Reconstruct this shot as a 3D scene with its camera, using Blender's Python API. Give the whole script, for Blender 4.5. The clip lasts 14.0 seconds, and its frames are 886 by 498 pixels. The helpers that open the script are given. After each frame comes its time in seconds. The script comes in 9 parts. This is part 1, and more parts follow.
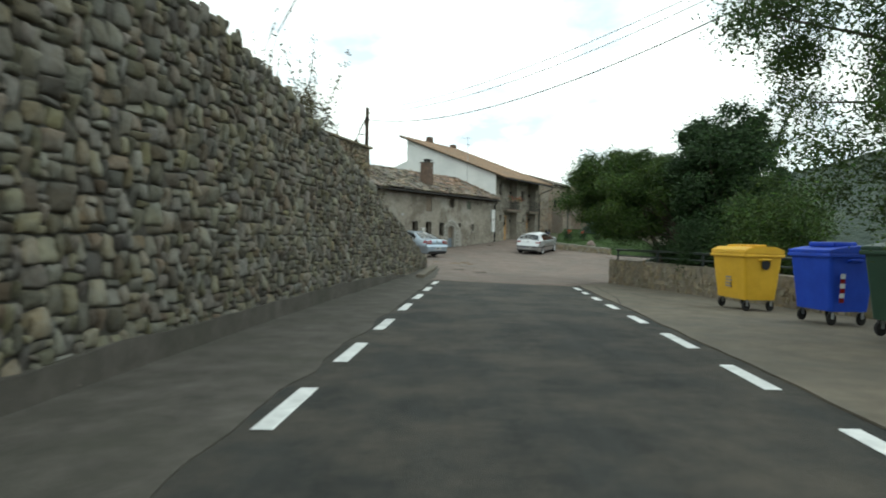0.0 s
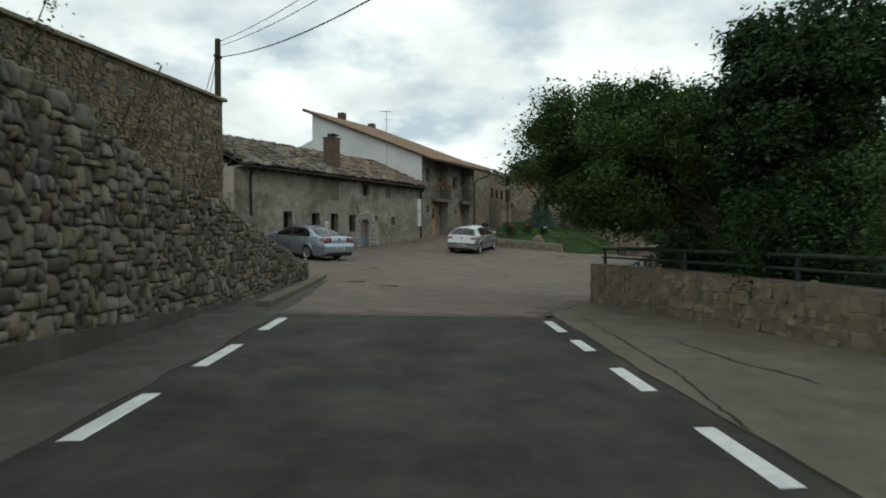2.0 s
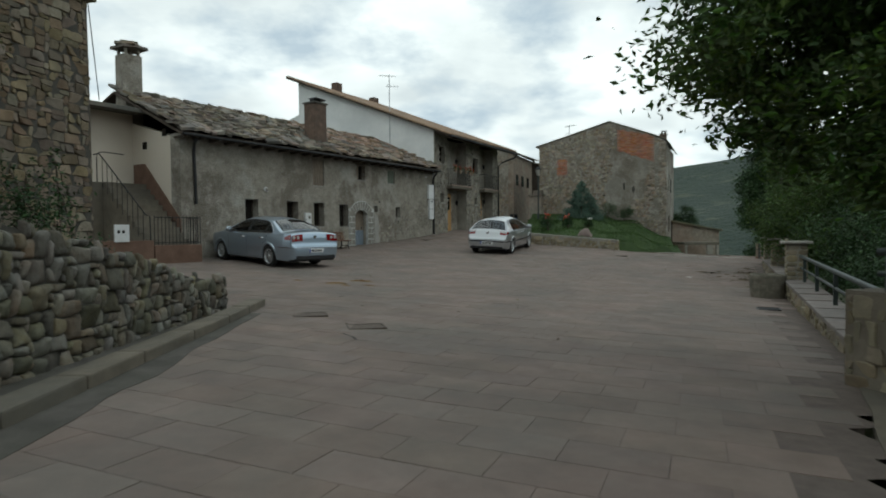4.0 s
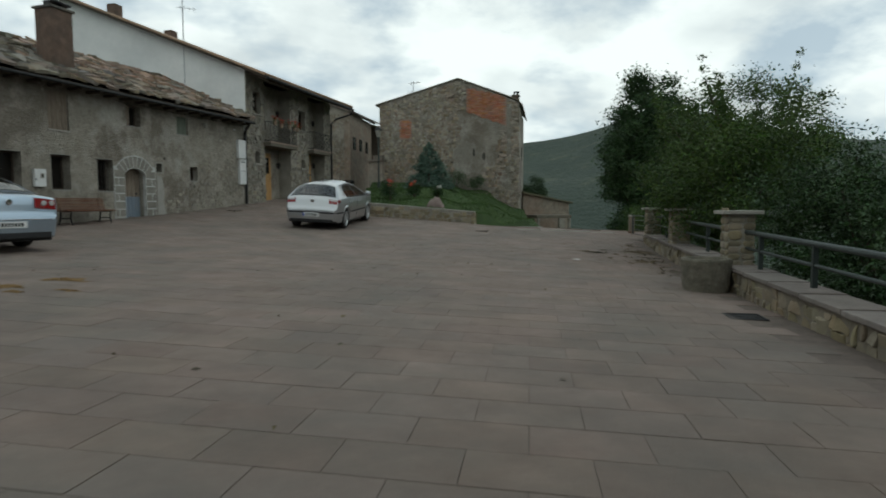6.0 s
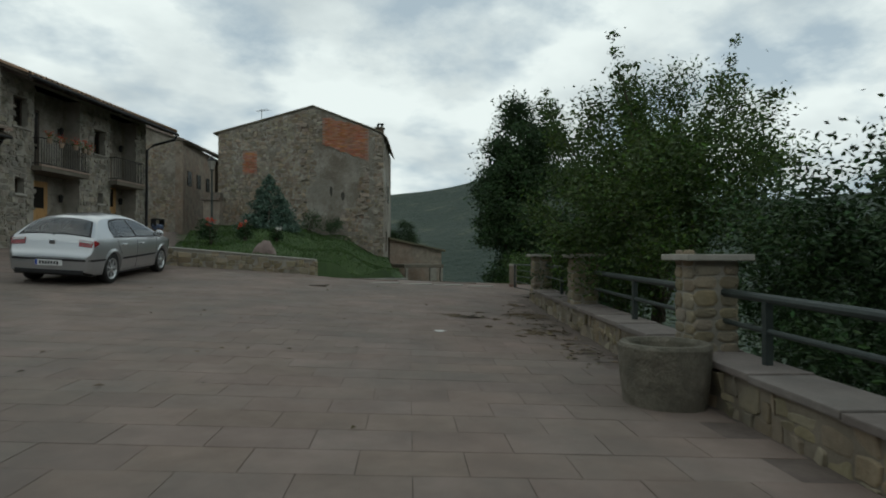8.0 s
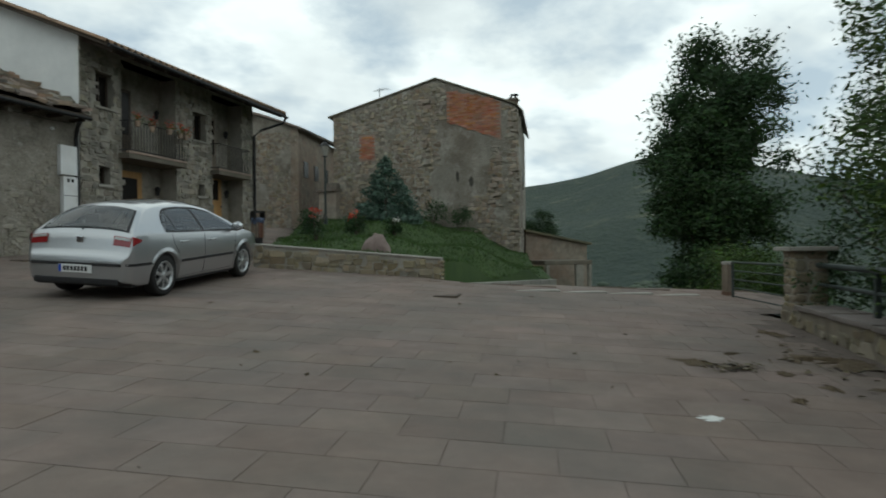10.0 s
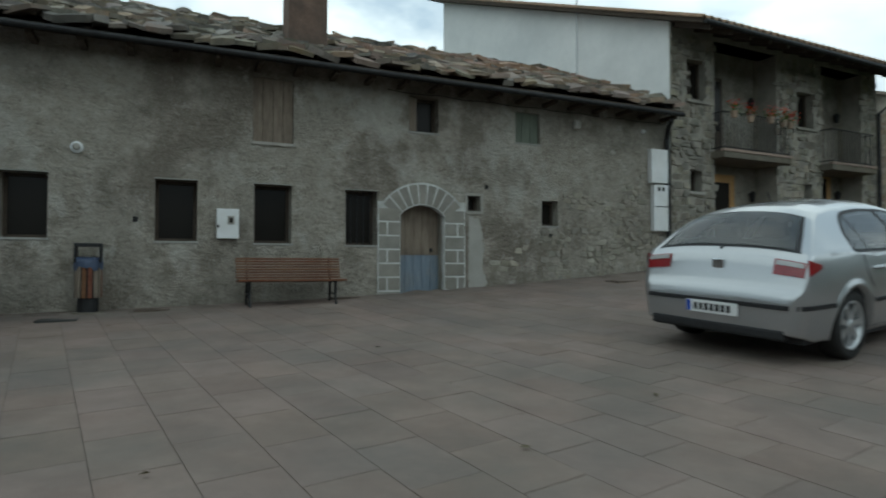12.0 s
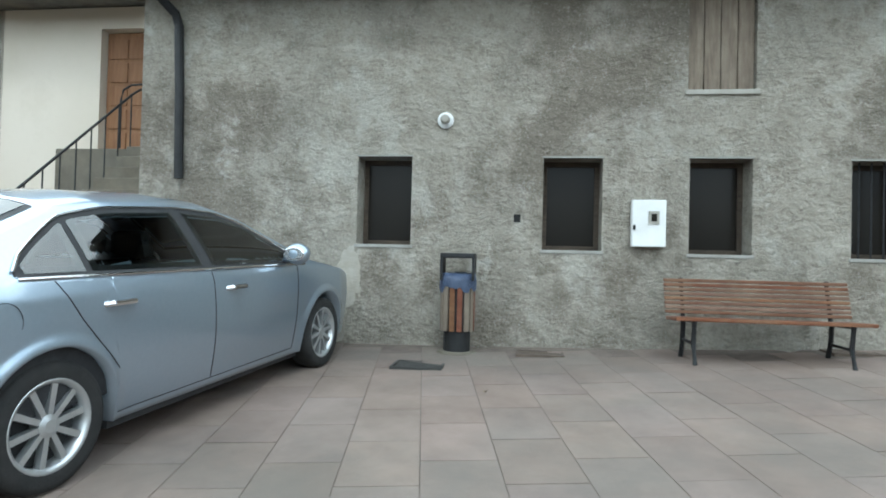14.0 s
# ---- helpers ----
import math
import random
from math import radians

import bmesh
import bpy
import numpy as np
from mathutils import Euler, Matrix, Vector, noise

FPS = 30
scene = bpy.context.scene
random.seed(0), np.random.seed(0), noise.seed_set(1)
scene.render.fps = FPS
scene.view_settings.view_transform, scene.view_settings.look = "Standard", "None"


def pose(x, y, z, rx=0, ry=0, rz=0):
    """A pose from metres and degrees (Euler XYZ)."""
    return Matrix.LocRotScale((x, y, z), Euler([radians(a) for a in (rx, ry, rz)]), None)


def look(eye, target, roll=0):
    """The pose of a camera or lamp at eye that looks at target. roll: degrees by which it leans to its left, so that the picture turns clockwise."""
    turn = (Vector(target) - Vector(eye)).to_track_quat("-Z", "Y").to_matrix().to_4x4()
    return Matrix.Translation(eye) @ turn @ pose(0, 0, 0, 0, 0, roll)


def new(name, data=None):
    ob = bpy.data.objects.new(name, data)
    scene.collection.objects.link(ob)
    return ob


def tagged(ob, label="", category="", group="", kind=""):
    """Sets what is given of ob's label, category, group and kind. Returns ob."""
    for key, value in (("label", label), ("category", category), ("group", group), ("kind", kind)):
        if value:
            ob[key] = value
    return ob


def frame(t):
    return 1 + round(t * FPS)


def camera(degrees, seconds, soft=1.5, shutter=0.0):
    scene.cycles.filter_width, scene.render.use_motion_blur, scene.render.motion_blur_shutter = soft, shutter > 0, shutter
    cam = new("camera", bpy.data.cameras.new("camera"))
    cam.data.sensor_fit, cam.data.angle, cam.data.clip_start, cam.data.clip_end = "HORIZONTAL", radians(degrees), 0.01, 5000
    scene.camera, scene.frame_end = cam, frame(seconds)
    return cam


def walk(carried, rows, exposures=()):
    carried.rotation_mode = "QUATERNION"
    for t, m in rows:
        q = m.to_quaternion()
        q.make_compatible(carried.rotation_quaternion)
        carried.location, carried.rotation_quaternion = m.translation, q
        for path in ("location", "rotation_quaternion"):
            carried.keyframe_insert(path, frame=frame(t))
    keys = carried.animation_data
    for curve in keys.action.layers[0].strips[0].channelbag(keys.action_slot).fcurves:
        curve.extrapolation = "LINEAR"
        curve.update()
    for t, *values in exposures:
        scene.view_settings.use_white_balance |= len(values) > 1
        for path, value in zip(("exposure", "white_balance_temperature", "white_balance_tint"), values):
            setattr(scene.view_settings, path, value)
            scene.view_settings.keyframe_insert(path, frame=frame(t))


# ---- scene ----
# ---- camera and walk ----
cam = camera(72.0, 14.0, soft=1.8, shutter=0.2)
# seconds, x, y, z, yaw, pitch, roll
ROWS = [
    (0.0, 0.038, 0.927, 1.233, 0.126, -1.042, -0.890),
    (0.5, 0.461, 3.051, 1.215, -7.697, -1.196, -0.468),
    (1.0, 0.808, 5.182, 1.202, -8.640, -1.216, -0.160),
    (1.5, 1.107, 7.590, 1.199, -7.260, -1.249, -0.241),
    (2.0, 1.318, 9.883, 1.188, -5.987, -1.290, -0.049),
    (2.2, 1.400, 10.800, 1.182, -5.430, -1.338, 0.012),
    (4.3, 2.010, 18.920, 1.105, -4.701, -1.779, 0.550),
    (4.5, 2.083, 19.504, 1.091, -5.525, -2.268, 0.735),
    (5.0, 2.331, 20.898, 1.051, -8.582, -3.088, 0.571),
    (5.5, 2.685, 22.283, 0.992, -13.786, -3.739, 0.284),
    (6.0, 3.222, 23.486, 0.942, -19.601, -4.177, 0.166),
    (6.5, 3.897, 24.627, 0.920, -25.719, -2.050, -0.620),
    (7.0, 4.592, 25.618, 0.886, -30.063, -0.627, -0.954),
    (7.2, 4.878, 25.975, 0.868, -31.057, 0.558, -0.061),
    (9.3, 7.502, 30.771, 0.815, -28.404, -0.369, 0.133),
    (9.5, 7.556, 31.183, 0.827, -26.348, -0.393, 0.407),
    (10.0, 7.665, 32.190, 0.860, -19.305, 0.006, 0.743),
    (10.5, 7.631, 33.222, 0.900, -8.326, 0.258, 0.898),
    (11.0, 7.362, 34.171, 0.946, 2.813, 0.616, 0.590),
    (11.5, 6.911, 35.074, 0.995, 16.908, 0.893, 0.330),
    (12.0, 6.180, 35.796, 1.050, 28.912, 1.450, -0.102),
    (12.5, 5.243, 36.514, 1.109, 41.893, 1.590, -0.411),
    (13.0, 4.292, 37.074, 1.167, 51.198, 1.384, -1.075),
    (13.5, 3.399, 37.539, 1.223, 57.851, 1.255, -1.417),
    (14.0, 2.855, 37.769, 1.273, 60.387, 0.991, -1.443),
]
EXPOSURES = [(0.0, -0.45, 6300, -5), (1.0, -0.95, 6250, -5), (2.0, -1.22, 6300, -2), (4.5, -1.18, 6120, -2), (5.2, -1.28, 6080, -2), (6.0, -1.28, 6200, -2), (6.5, -1.28, 6180, -2), (7.0, -1.54, 6150, -2), (9.5, -1.28, 6200, -2), (11.0, -1.18, 5850, -5),
             (12.0, -1.08, 5780, -6), (12.5, -0.38, 5740, -5), (13.0, 0.24, 5640, -4), (13.5, 0.52, 5640, -3), (14.0, 0.66, 5640, -3)]
walk(cam, [(t, pose(x, y, z, 90 + pitch, roll, yaw)) for t, x, y, z, yaw, pitch, roll in ROWS], EXPOSURES)

# ---- world and sun: bright, broken overcast ----
SUN_ELEV, SUN_AZ = 48.0, 250.0
world = bpy.data.worlds.new("overcast_sky")
scene.world = world
world.use_nodes = True
wn, wl = world.node_tree.nodes, world.node_tree.links
wn.clear()
w_out = wn.new("ShaderNodeOutputWorld")
w_bg = wn.new("ShaderNodeBackground")
w_sky = wn.new("ShaderNodeTexSky")
w_sky.sky_type = "NISHITA"
w_sky.sun_disc = False
w_sky.sun_elevation = radians(SUN_ELEV)
w_sky.sun_rotation = radians(SUN_AZ)
w_tc = wn.new("ShaderNodeTexCoord")
w_sep = wn.new("ShaderNodeSeparateXYZ")
wl.new(w_tc.outputs["Generated"], w_sep.inputs[0])
# project the direction onto a flat cloud layer
w_zz = wn.new("ShaderNodeMath"); w_zz.operation = "ADD"; w_zz.inputs[1].default_value = 0.34
wl.new(w_sep.outputs["Z"], w_zz.inputs[0])
w_zm = wn.new("ShaderNodeMath"); w_zm.operation = "MAXIMUM"; w_zm.inputs[1].default_value = 0.05
wl.new(w_zz.outputs[0], w_zm.inputs[0])
w_div = wn.new("ShaderNodeVectorMath"); w_div.operation = "DIVIDE"
w_cmb = wn.new("ShaderNodeCombineXYZ")
for k in range(3):
    wl.new(w_zm.outputs[0], w_cmb.inputs[k])
wl.new(w_tc.outputs["Generated"], w_div.inputs[0])
wl.new(w_cmb.outputs[0], w_div.inputs[1])
w_n1 = wn.new("ShaderNodeTexNoise")
w_n1.inputs["Scale"].default_value = 2.1
w_n1.inputs["Detail"].default_value = 8
w_n1.inputs["Roughness"].default_value = 0.56
wl.new(w_div.outputs[0], w_n1.inputs["Vector"])
w_r1 = wn.new("ShaderNodeValToRGB")
w_r1.color_ramp.elements[0].position, w_r1.color_ramp.elements[0].color = 0.38, (0.10, 0.10, 0.10, 1)
w_r1.color_ramp.elements[1].position, w_r1.color_ramp.elements[1].color = 0.52, (1, 1, 1, 1)
wl.new(w_n1.outputs["Fac"], w_r1.inputs[0])
w_n2 = wn.new("ShaderNodeTexNoise")
w_n2.inputs["Scale"].default_value = 2.4
w_n2.inputs["Detail"].default_value = 6
wl.new(w_div.outputs[0], w_n2.inputs["Vector"])
w_r2 = wn.new("ShaderNodeValToRGB")
w_r2.color_ramp.elements[0].position, w_r2.color_ramp.elements[0].color = 0.36, (20.3, 20.8, 21.5, 1)
w_r2.color_ramp.elements[1].position, w_r2.color_ramp.elements[1].color = 0.58, (29.5, 29.4, 29.2, 1)
wl.new(w_n2.outputs["Fac"], w_r2.inputs[0])
w_mix = wn.new("ShaderNodeMixRGB")
wl.new(w_r1.outputs[0], w_mix.inputs[0])
# thin high haze brightens the blue between the clouds
w_gap = wn.new("ShaderNodeMixRGB")
w_gap.inputs[0].default_value = 0.62
w_gap.inputs[2].default_value = (20.5, 23.0, 26.2, 1)
wl.new(w_sky.outputs[0], w_gap.inputs[1])
wl.new(w_gap.outputs[0], w_mix.inputs[1])
wl.new(w_r2.outputs[0], w_mix.inputs[2])
wl.new(w_mix.outputs[0], w_bg.inputs["Color"])
w_bg.inputs["Strength"].default_value = 0.085
wl.new(w_bg.outputs[0], w_out.inputs["Surface"])

sun = new("sun", bpy.data.lights.new("sun", "SUN"))
sun.data.energy = 0.6
sun.data.angle = radians(14)
sun.data.color = (1.0, 0.965, 0.91)
sun.matrix_world = look((0, 0, 60), (0, 0, 0))
sun.rotation_euler = Euler((radians(90 - SUN_ELEV), 0, radians(SUN_AZ - 180)))
scene.view_settings.exposure = 0.0

# ---- materials ----
def node(nt, kind, **values):
    nd = nt.nodes.new(kind)
    for k, val in values.items():
        nd.inputs[k].default_value = val
    return nd


def rgba(c):
    return (*c, 1.0)


def surf(name, c1, c2, scale=3.0, rough=0.85, bump=0.3, bscale=30.0, stain=None, sscale=0.6, samount=0.6, metal=0.0, island=0.0, objrand=0.0, bdist=0.02, spec=0.3, squash=None, coat=0.0):
    """A surface with two scales of colour variation and fine relief, laid out in world metres."""
    m = bpy.data.materials.new(name)
    m.use_nodes = True
    nt = m.node_tree
    b = nt.nodes["Principled BSDF"]
    geo = nt.nodes.new("ShaderNodeNewGeometry")
    vec = geo.outputs["Position"]
    if squash:
        mp = nt.nodes.new("ShaderNodeMapping")
        mp.inputs["Scale"].default_value = squash
        nt.links.new(vec, mp.inputs[0])
        vec = mp.outputs[0]
    n1 = node(nt, "ShaderNodeTexNoise", Scale=scale, Detail=6.0, Roughness=0.65)
    nt.links.new(vec, n1.inputs["Vector"])
    r1 = nt.nodes.new("ShaderNodeValToRGB")
    r1.color_ramp.elements[0].position, r1.color_ramp.elements[0].color = 0.3, rgba(c1)
    r1.color_ramp.elements[1].position, r1.color_ramp.elements[1].color = 0.7, rgba(c2)
    nt.links.new(n1.outputs["Fac"], r1.inputs[0])
    col = r1.outputs[0]
    if stain:
        n2 = node(nt, "ShaderNodeTexNoise", Scale=sscale, Detail=7.0, Roughness=0.7)
        nt.links.new(geo.outputs["Position"], n2.inputs["Vector"])
        r2 = nt.nodes.new("ShaderNodeValToRGB")
        r2.color_ramp.elements[0].position, r2.color_ramp.elements[0].color = 0.42, (0, 0, 0, 1)
        r2.color_ramp.elements[1].position, r2.color_ramp.elements[1].color = 0.66, (samount, samount, samount, 1)
        nt.links.new(n2.outputs["Fac"], r2.inputs[0])
        mx = nt.nodes.new("ShaderNodeMixRGB")
        nt.links.new(r2.outputs[0], mx.inputs[0])
        nt.links.new(col, mx.inputs[1])
        mx.inputs[2].default_value = rgba(stain)
        col = mx.outputs[0]
    rnd = None
    if island:
        rnd, amt = geo.outputs["Random Per Island"], island
    if objrand:
        oi = nt.nodes.new("ShaderNodeObjectInfo")
        rnd, amt = oi.outputs["Random"], objrand
    if rnd is not None:
        ma = nt.nodes.new("ShaderNodeMapRange")
        ma.inputs["To Min"].default_value, ma.inputs["To Max"].default_value = 1 - amt, 1 + amt
        nt.links.new(rnd, ma.inputs["Value"])
        hs = nt.nodes.new("ShaderNodeHueSaturation")
        nt.links.new(ma.outputs[0], hs.inputs["Value"])
        w2 = nt.nodes.new("ShaderNodeTexWhiteNoise"); w2.noise_dimensions = "1D"
        nt.links.new(rnd, w2.inputs["W"])
        mh = nt.nodes.new("ShaderNodeMapRange")
        mh.inputs["To Min"].default_value, mh.inputs["To Max"].default_value = 1 - amt * 0.9, 1 + amt * 0.9
        nt.links.new(w2.outputs["Value"], mh.inputs["Value"])
        nt.links.new(mh.outputs[0], hs.inputs["Saturation"])
        w3 = nt.nodes.new("ShaderNodeTexWhiteNoise"); w3.noise_dimensions = "1D"
        nt.links.new(w2.outputs["Value"], w3.inputs["W"])
        mk = nt.nodes.new("ShaderNodeMapRange")
        mk.inputs["To Min"].default_value, mk.inputs["To Max"].default_value = 0.5 - amt * 0.05, 0.5 + amt * 0.09
        nt.links.new(w3.outputs["Value"], mk.inputs["Value"])
        nt.links.new(mk.outputs[0], hs.inputs["Hue"])
        nt.links.new(col, hs.inputs["Color"])
        col = hs.outputs[0]
    nt.links.new(col, b.inputs["Base Color"])
    b.inputs["Roughness"].default_value = rough
    b.inputs["Metallic"].default_value = metal
    b.inputs["Specular IOR Level"].default_value = spec
    b.inputs["Coat Weight"].default_value = coat
    if bump:
        n3 = node(nt, "ShaderNodeTexNoise", Scale=bscale, Detail=5.0, Roughness=0.7)
        nt.links.new(vec, n3.inputs["Vector"])
        bp = node(nt, "ShaderNodeBump", Strength=bump, Distance=bdist)
        nt.links.new(n3.outputs["Fac"], bp.inputs["Height"])
        nt.links.new(bp.outputs[0], b.inputs["Normal"])
    return m


def glass_mat(name, tint=(0.02, 0.025, 0.028), rough=0.03, alpha=1.0):
    m = bpy.data.materials.new(name)
    m.use_nodes = True
    b = m.node_tree.nodes["Principled BSDF"]
    b.inputs["Base Color"].default_value = rgba(tint)
    b.inputs["Roughness"].default_value = rough
    b.inputs["Specular IOR Level"].default_value = 0.6
    b.inputs["Transmission Weight"].default_value = alpha
    return m


ASPHALT = surf("asphalt", (0.024, 0.025, 0.023), (0.048, 0.049, 0.045), 1.1, 0.92, 0.7, 90, (0.088, 0.077, 0.061), 0.8, 0.9, squash=(2.0, 0.35, 1))
ROADPAINT = surf("road_paint", (0.62, 0.63, 0.62), (0.78, 0.78, 0.76), 9, 0.7, 0.2, 60, (0.4, 0.4, 0.39), 3, 0.5)
CONCRETE = surf("worn_concrete", (0.098, 0.084, 0.063), (0.175, 0.15, 0.115), 2.2, 0.9, 0.4, 40, (0.10, 0.095, 0.08), 0.7, 0.7)
STRIP = surf("dirty_concrete_strip", (0.055, 0.05, 0.043), (0.115, 0.104, 0.09), 2.6, 0.95, 0.5, 35, (0.06, 0.058, 0.045), 0.8, 0.8)
PAVER = surf("pink_paving_slab", (0.146, 0.111, 0.092), (0.210, 0.163, 0.138), 2.0, 0.88, 0.35, 60, (0.118, 0.106, 0.092), 0.45, 0.8, objrand=0.075)
PAVER_J = surf("pink_paving_joined", (0.146, 0.111, 0.092), (0.210, 0.163, 0.138), 2.0, 0.88, 0.35, 60, (0.118, 0.106, 0.092), 0.45, 0.8, island=0.075)
JOINT = surf("sand_joint", (0.095, 0.076, 0.064), (0.15, 0.12, 0.102), 6, 0.95, 0.4, 60)
EARTH = surf("dry_earth_and_grass", (0.05, 0.065, 0.025), (0.11, 0.11, 0.05), 0.8, 0.95, 0.6, 12, (0.035, 0.05, 0.02), 0.25, 0.7)
STONE = surf("rubble_stone", (0.068, 0.059, 0.045), (0.19, 0.162, 0.12), 3.5, 0.92, 1.0, 18, (0.19, 0.19, 0.17), 3.2, 0.6, objrand=0.45)
STONE_J = surf("rubble_stone_joined", (0.068, 0.059, 0.045), (0.19, 0.162, 0.12), 3.5, 0.92, 1.0, 18, (0.19, 0.19, 0.17), 3.2, 0.6, island=0.45)
MORTAR = surf("old_mortar", (0.045, 0.042, 0.035), (0.085, 0.078, 0.066), 4, 0.95, 0.6, 30)
MORTAR_L = surf("light_mortar", (0.20, 0.185, 0.155), (0.30, 0.28, 0.24), 3, 0.95, 0.5, 30)
PLASTER = surf("grey_render", (0.235, 0.209, 0.17), (0.375, 0.343, 0.29), 3.2, 0.95, 0.95, 11, (0.17, 0.155, 0.128), 1.3, 0.6, bdist=0.08, squash=(1, 1, 1.35))


def rough_render(m, browns):
    """Add speckle, brown damp stains and pale repairs to an old cement render."""
    nt = m.node_tree
    b = nt.nodes["Principled BSDF"]
    col = b.inputs["Base Color"].links[0].from_socket
    geo = nt.nodes.new("ShaderNodeNewGeometry")
    for scale, det, lo, hi, c, amt in ((12.0, 6.0, 0.51, 0.68, (0.12, 0.106, 0.086), 0.5), (0.55, 10.0, 0.50, 0.58, browns, 0.7), (0.42, 10.0, 0.53, 0.60, (0.40, 0.38, 0.335), 0.55), (1.7, 10.0, 0.57, 0.63, (0.135, 0.115, 0.088), 0.5), (2.1, 9.0, 0.60, 0.66, (0.46, 0.44, 0.395), 0.5), (40.0, 2.0, 0.55, 0.75, (0.46, 0.44, 0.40), 0.4)):
        mp = nt.nodes.new("ShaderNodeMapping")
        mp.inputs["Location"].default_value = (scale, 3.7 * scale % 11, 0)
        nt.links.new(geo.outputs["Position"], mp.inputs[0])
        n = node(nt, "ShaderNodeTexNoise", Scale=scale, Detail=det, Roughness=0.72)
        nt.links.new(mp.outputs[0], n.inputs["Vector"])
        r = nt.nodes.new("ShaderNodeMapRange")
        r.inputs["From Min"].default_value, r.inputs["From Max"].default_value, r.inputs["To Max"].default_value = lo, hi, amt
        nt.links.new(n.outputs["Fac"], r.inputs["Value"])
        mx = nt.nodes.new("ShaderNodeMixRGB")
        nt.links.new(r.outputs[0], mx.inputs[0])
        nt.links.new(col, mx.inputs[1])
        mx.inputs[2].default_value = rgba(c)
        col = mx.outputs[0]
    nt.links.new(col, b.inputs["Base Color"])


rough_render(PLASTER, (0.125, 0.104, 0.08))
WHITEWASH = surf("white_render", (0.62, 0.63, 0.62), (0.74, 0.74, 0.72), 0.8, 0.9, 0.3, 14, (0.52, 0.53, 0.52), 0.5, 0.6)
CREAM = surf("cream_render", (0.54, 0.48, 0.40), (0.64, 0.58, 0.50), 1.2, 0.9, 0.3, 30, (0.42, 0.36, 0.27), 0.6, 0.5)
SLAB = surf("stone_roof_slab", (0.07, 0.066, 0.058), (0.17, 0.155, 0.13), 3, 0.9, 0.6, 25, (0.24, 0.18, 0.13), 0.9, 0.7, objrand=0.4)
SLAB_J = surf("stone_roof_slab_joined", (0.07, 0.066, 0.058), (0.17, 0.155, 0.13), 3, 0.9, 0.6, 25, (0.24, 0.18, 0.13), 0.9, 0.7, island=0.4)
CLAY = surf("clay_roof_tile", (0.20, 0.135, 0.10), (0.34, 0.24, 0.18), 3, 0.9, 0.5, 30, (0.14, 0.12, 0.10), 1.0, 0.7, island=0.25)
WOOD_DARK = surf("dark_old_timber", (0.035, 0.027, 0.02), (0.085, 0.065, 0.048), 5, 0.85, 0.5, 40, squash=(1, 1, 6))
WOOD_OLD = surf("weathered_board", (0.13, 0.10, 0.075), (0.24, 0.20, 0.155), 4, 0.88, 0.5, 30, (0.09, 0.07, 0.055), 1.5, 0.6, squash=(6, 6, 0.7))
WOOD_DOOR = surf("varnished_oak", (0.30, 0.165, 0.06), (0.42, 0.25, 0.10), 3, 0.55, 0.3, 30, squash=(6, 6, 0.6))
WOOD_BROWN = surf("brown_door_wood", (0.16, 0.075, 0.035), (0.24, 0.125, 0.06), 3, 0.6, 0.3, 30, squash=(6, 6, 0.6))
BLUE_WOOD = surf("faded_blue_paint", (0.12, 0.15, 0.19), (0.19, 0.225, 0.26), 4, 0.75, 0.4, 30, (0.23, 0.21, 0.18), 1.6, 0.6, squash=(5, 5, 0.7))
# near-black colour standing in for the shade inside rooms, holes and pits
SHADE_BLACK = surf("interior_shade", (0.012, 0.012, 0.012), (0.022, 0.021, 0.02), 3, 0.9, 0.0)
IRON = surf("black_iron", (0.015, 0.015, 0.016), (0.03, 0.03, 0.03), 8, 0.55, 0.2, 60, metal=0.4)
RAILMETAL = surf("dark_green_rail_paint", (0.03, 0.04, 0.038), (0.055, 0.065, 0.06), 5, 0.5, 0.15, 50, metal=0.2)
GALV = surf("galvanised_metal", (0.30, 0.31, 0.32), (0.42, 0.43, 0.43), 6, 0.45, 0.1, 60, metal=0.7)
WHITE_METAL = surf("white_enamel_box", (0.58, 0.59, 0.59), (0.68, 0.68, 0.67), 2, 0.5, 0.05, 60, (0.5, 0.48, 0.44), 2.5, 0.4)
BRICK = surf("red_brick_patch", (0.30, 0.125, 0.075), (0.42, 0.19, 0.115), 3, 0.9, 0.5, 30, (0.22, 0.13, 0.095), 1.5, 0.6, island=0.2)
GRASS = surf("lawn_green", (0.028, 0.05, 0.014), (0.055, 0.085, 0.024), 2.5, 0.9, 0.6, 40, (0.03, 0.06, 0.014), 0.6, 0.6)
BARK = surf("tree_bark", (0.05, 0.042, 0.032), (0.11, 0.092, 0.07), 6, 0.95, 0.8, 25, squash=(3, 3, 0.6))


def leaf_mat(name, c1, c2, scale=1.2):
    m = surf(name, c1, c2, scale, 0.7, 0.0, 1, island=0.3, spec=0.25)
    m.node_tree.nodes["Principled BSDF"].inputs["Transmission Weight"].default_value = 0.0
    return m


LEAF_DARK = leaf_mat("dark_green_leaf", (0.024, 0.045, 0.018), (0.05, 0.085, 0.03))
LEAF_MID = leaf_mat("mid_green_leaf", (0.035, 0.065, 0.016), (0.085, 0.125, 0.03))
LEAF_LIGHT = leaf_mat("yellow_green_leaf", (0.04, 0.07, 0.018), (0.085, 0.125, 0.034))
LEAF_FIR = leaf_mat("blue_green_needle", (0.055, 0.095, 0.07), (0.10, 0.15, 0.11))
TWIG = leaf_mat("dry_twig_and_leaf", (0.09, 0.075, 0.05), (0.13, 0.12, 0.06))

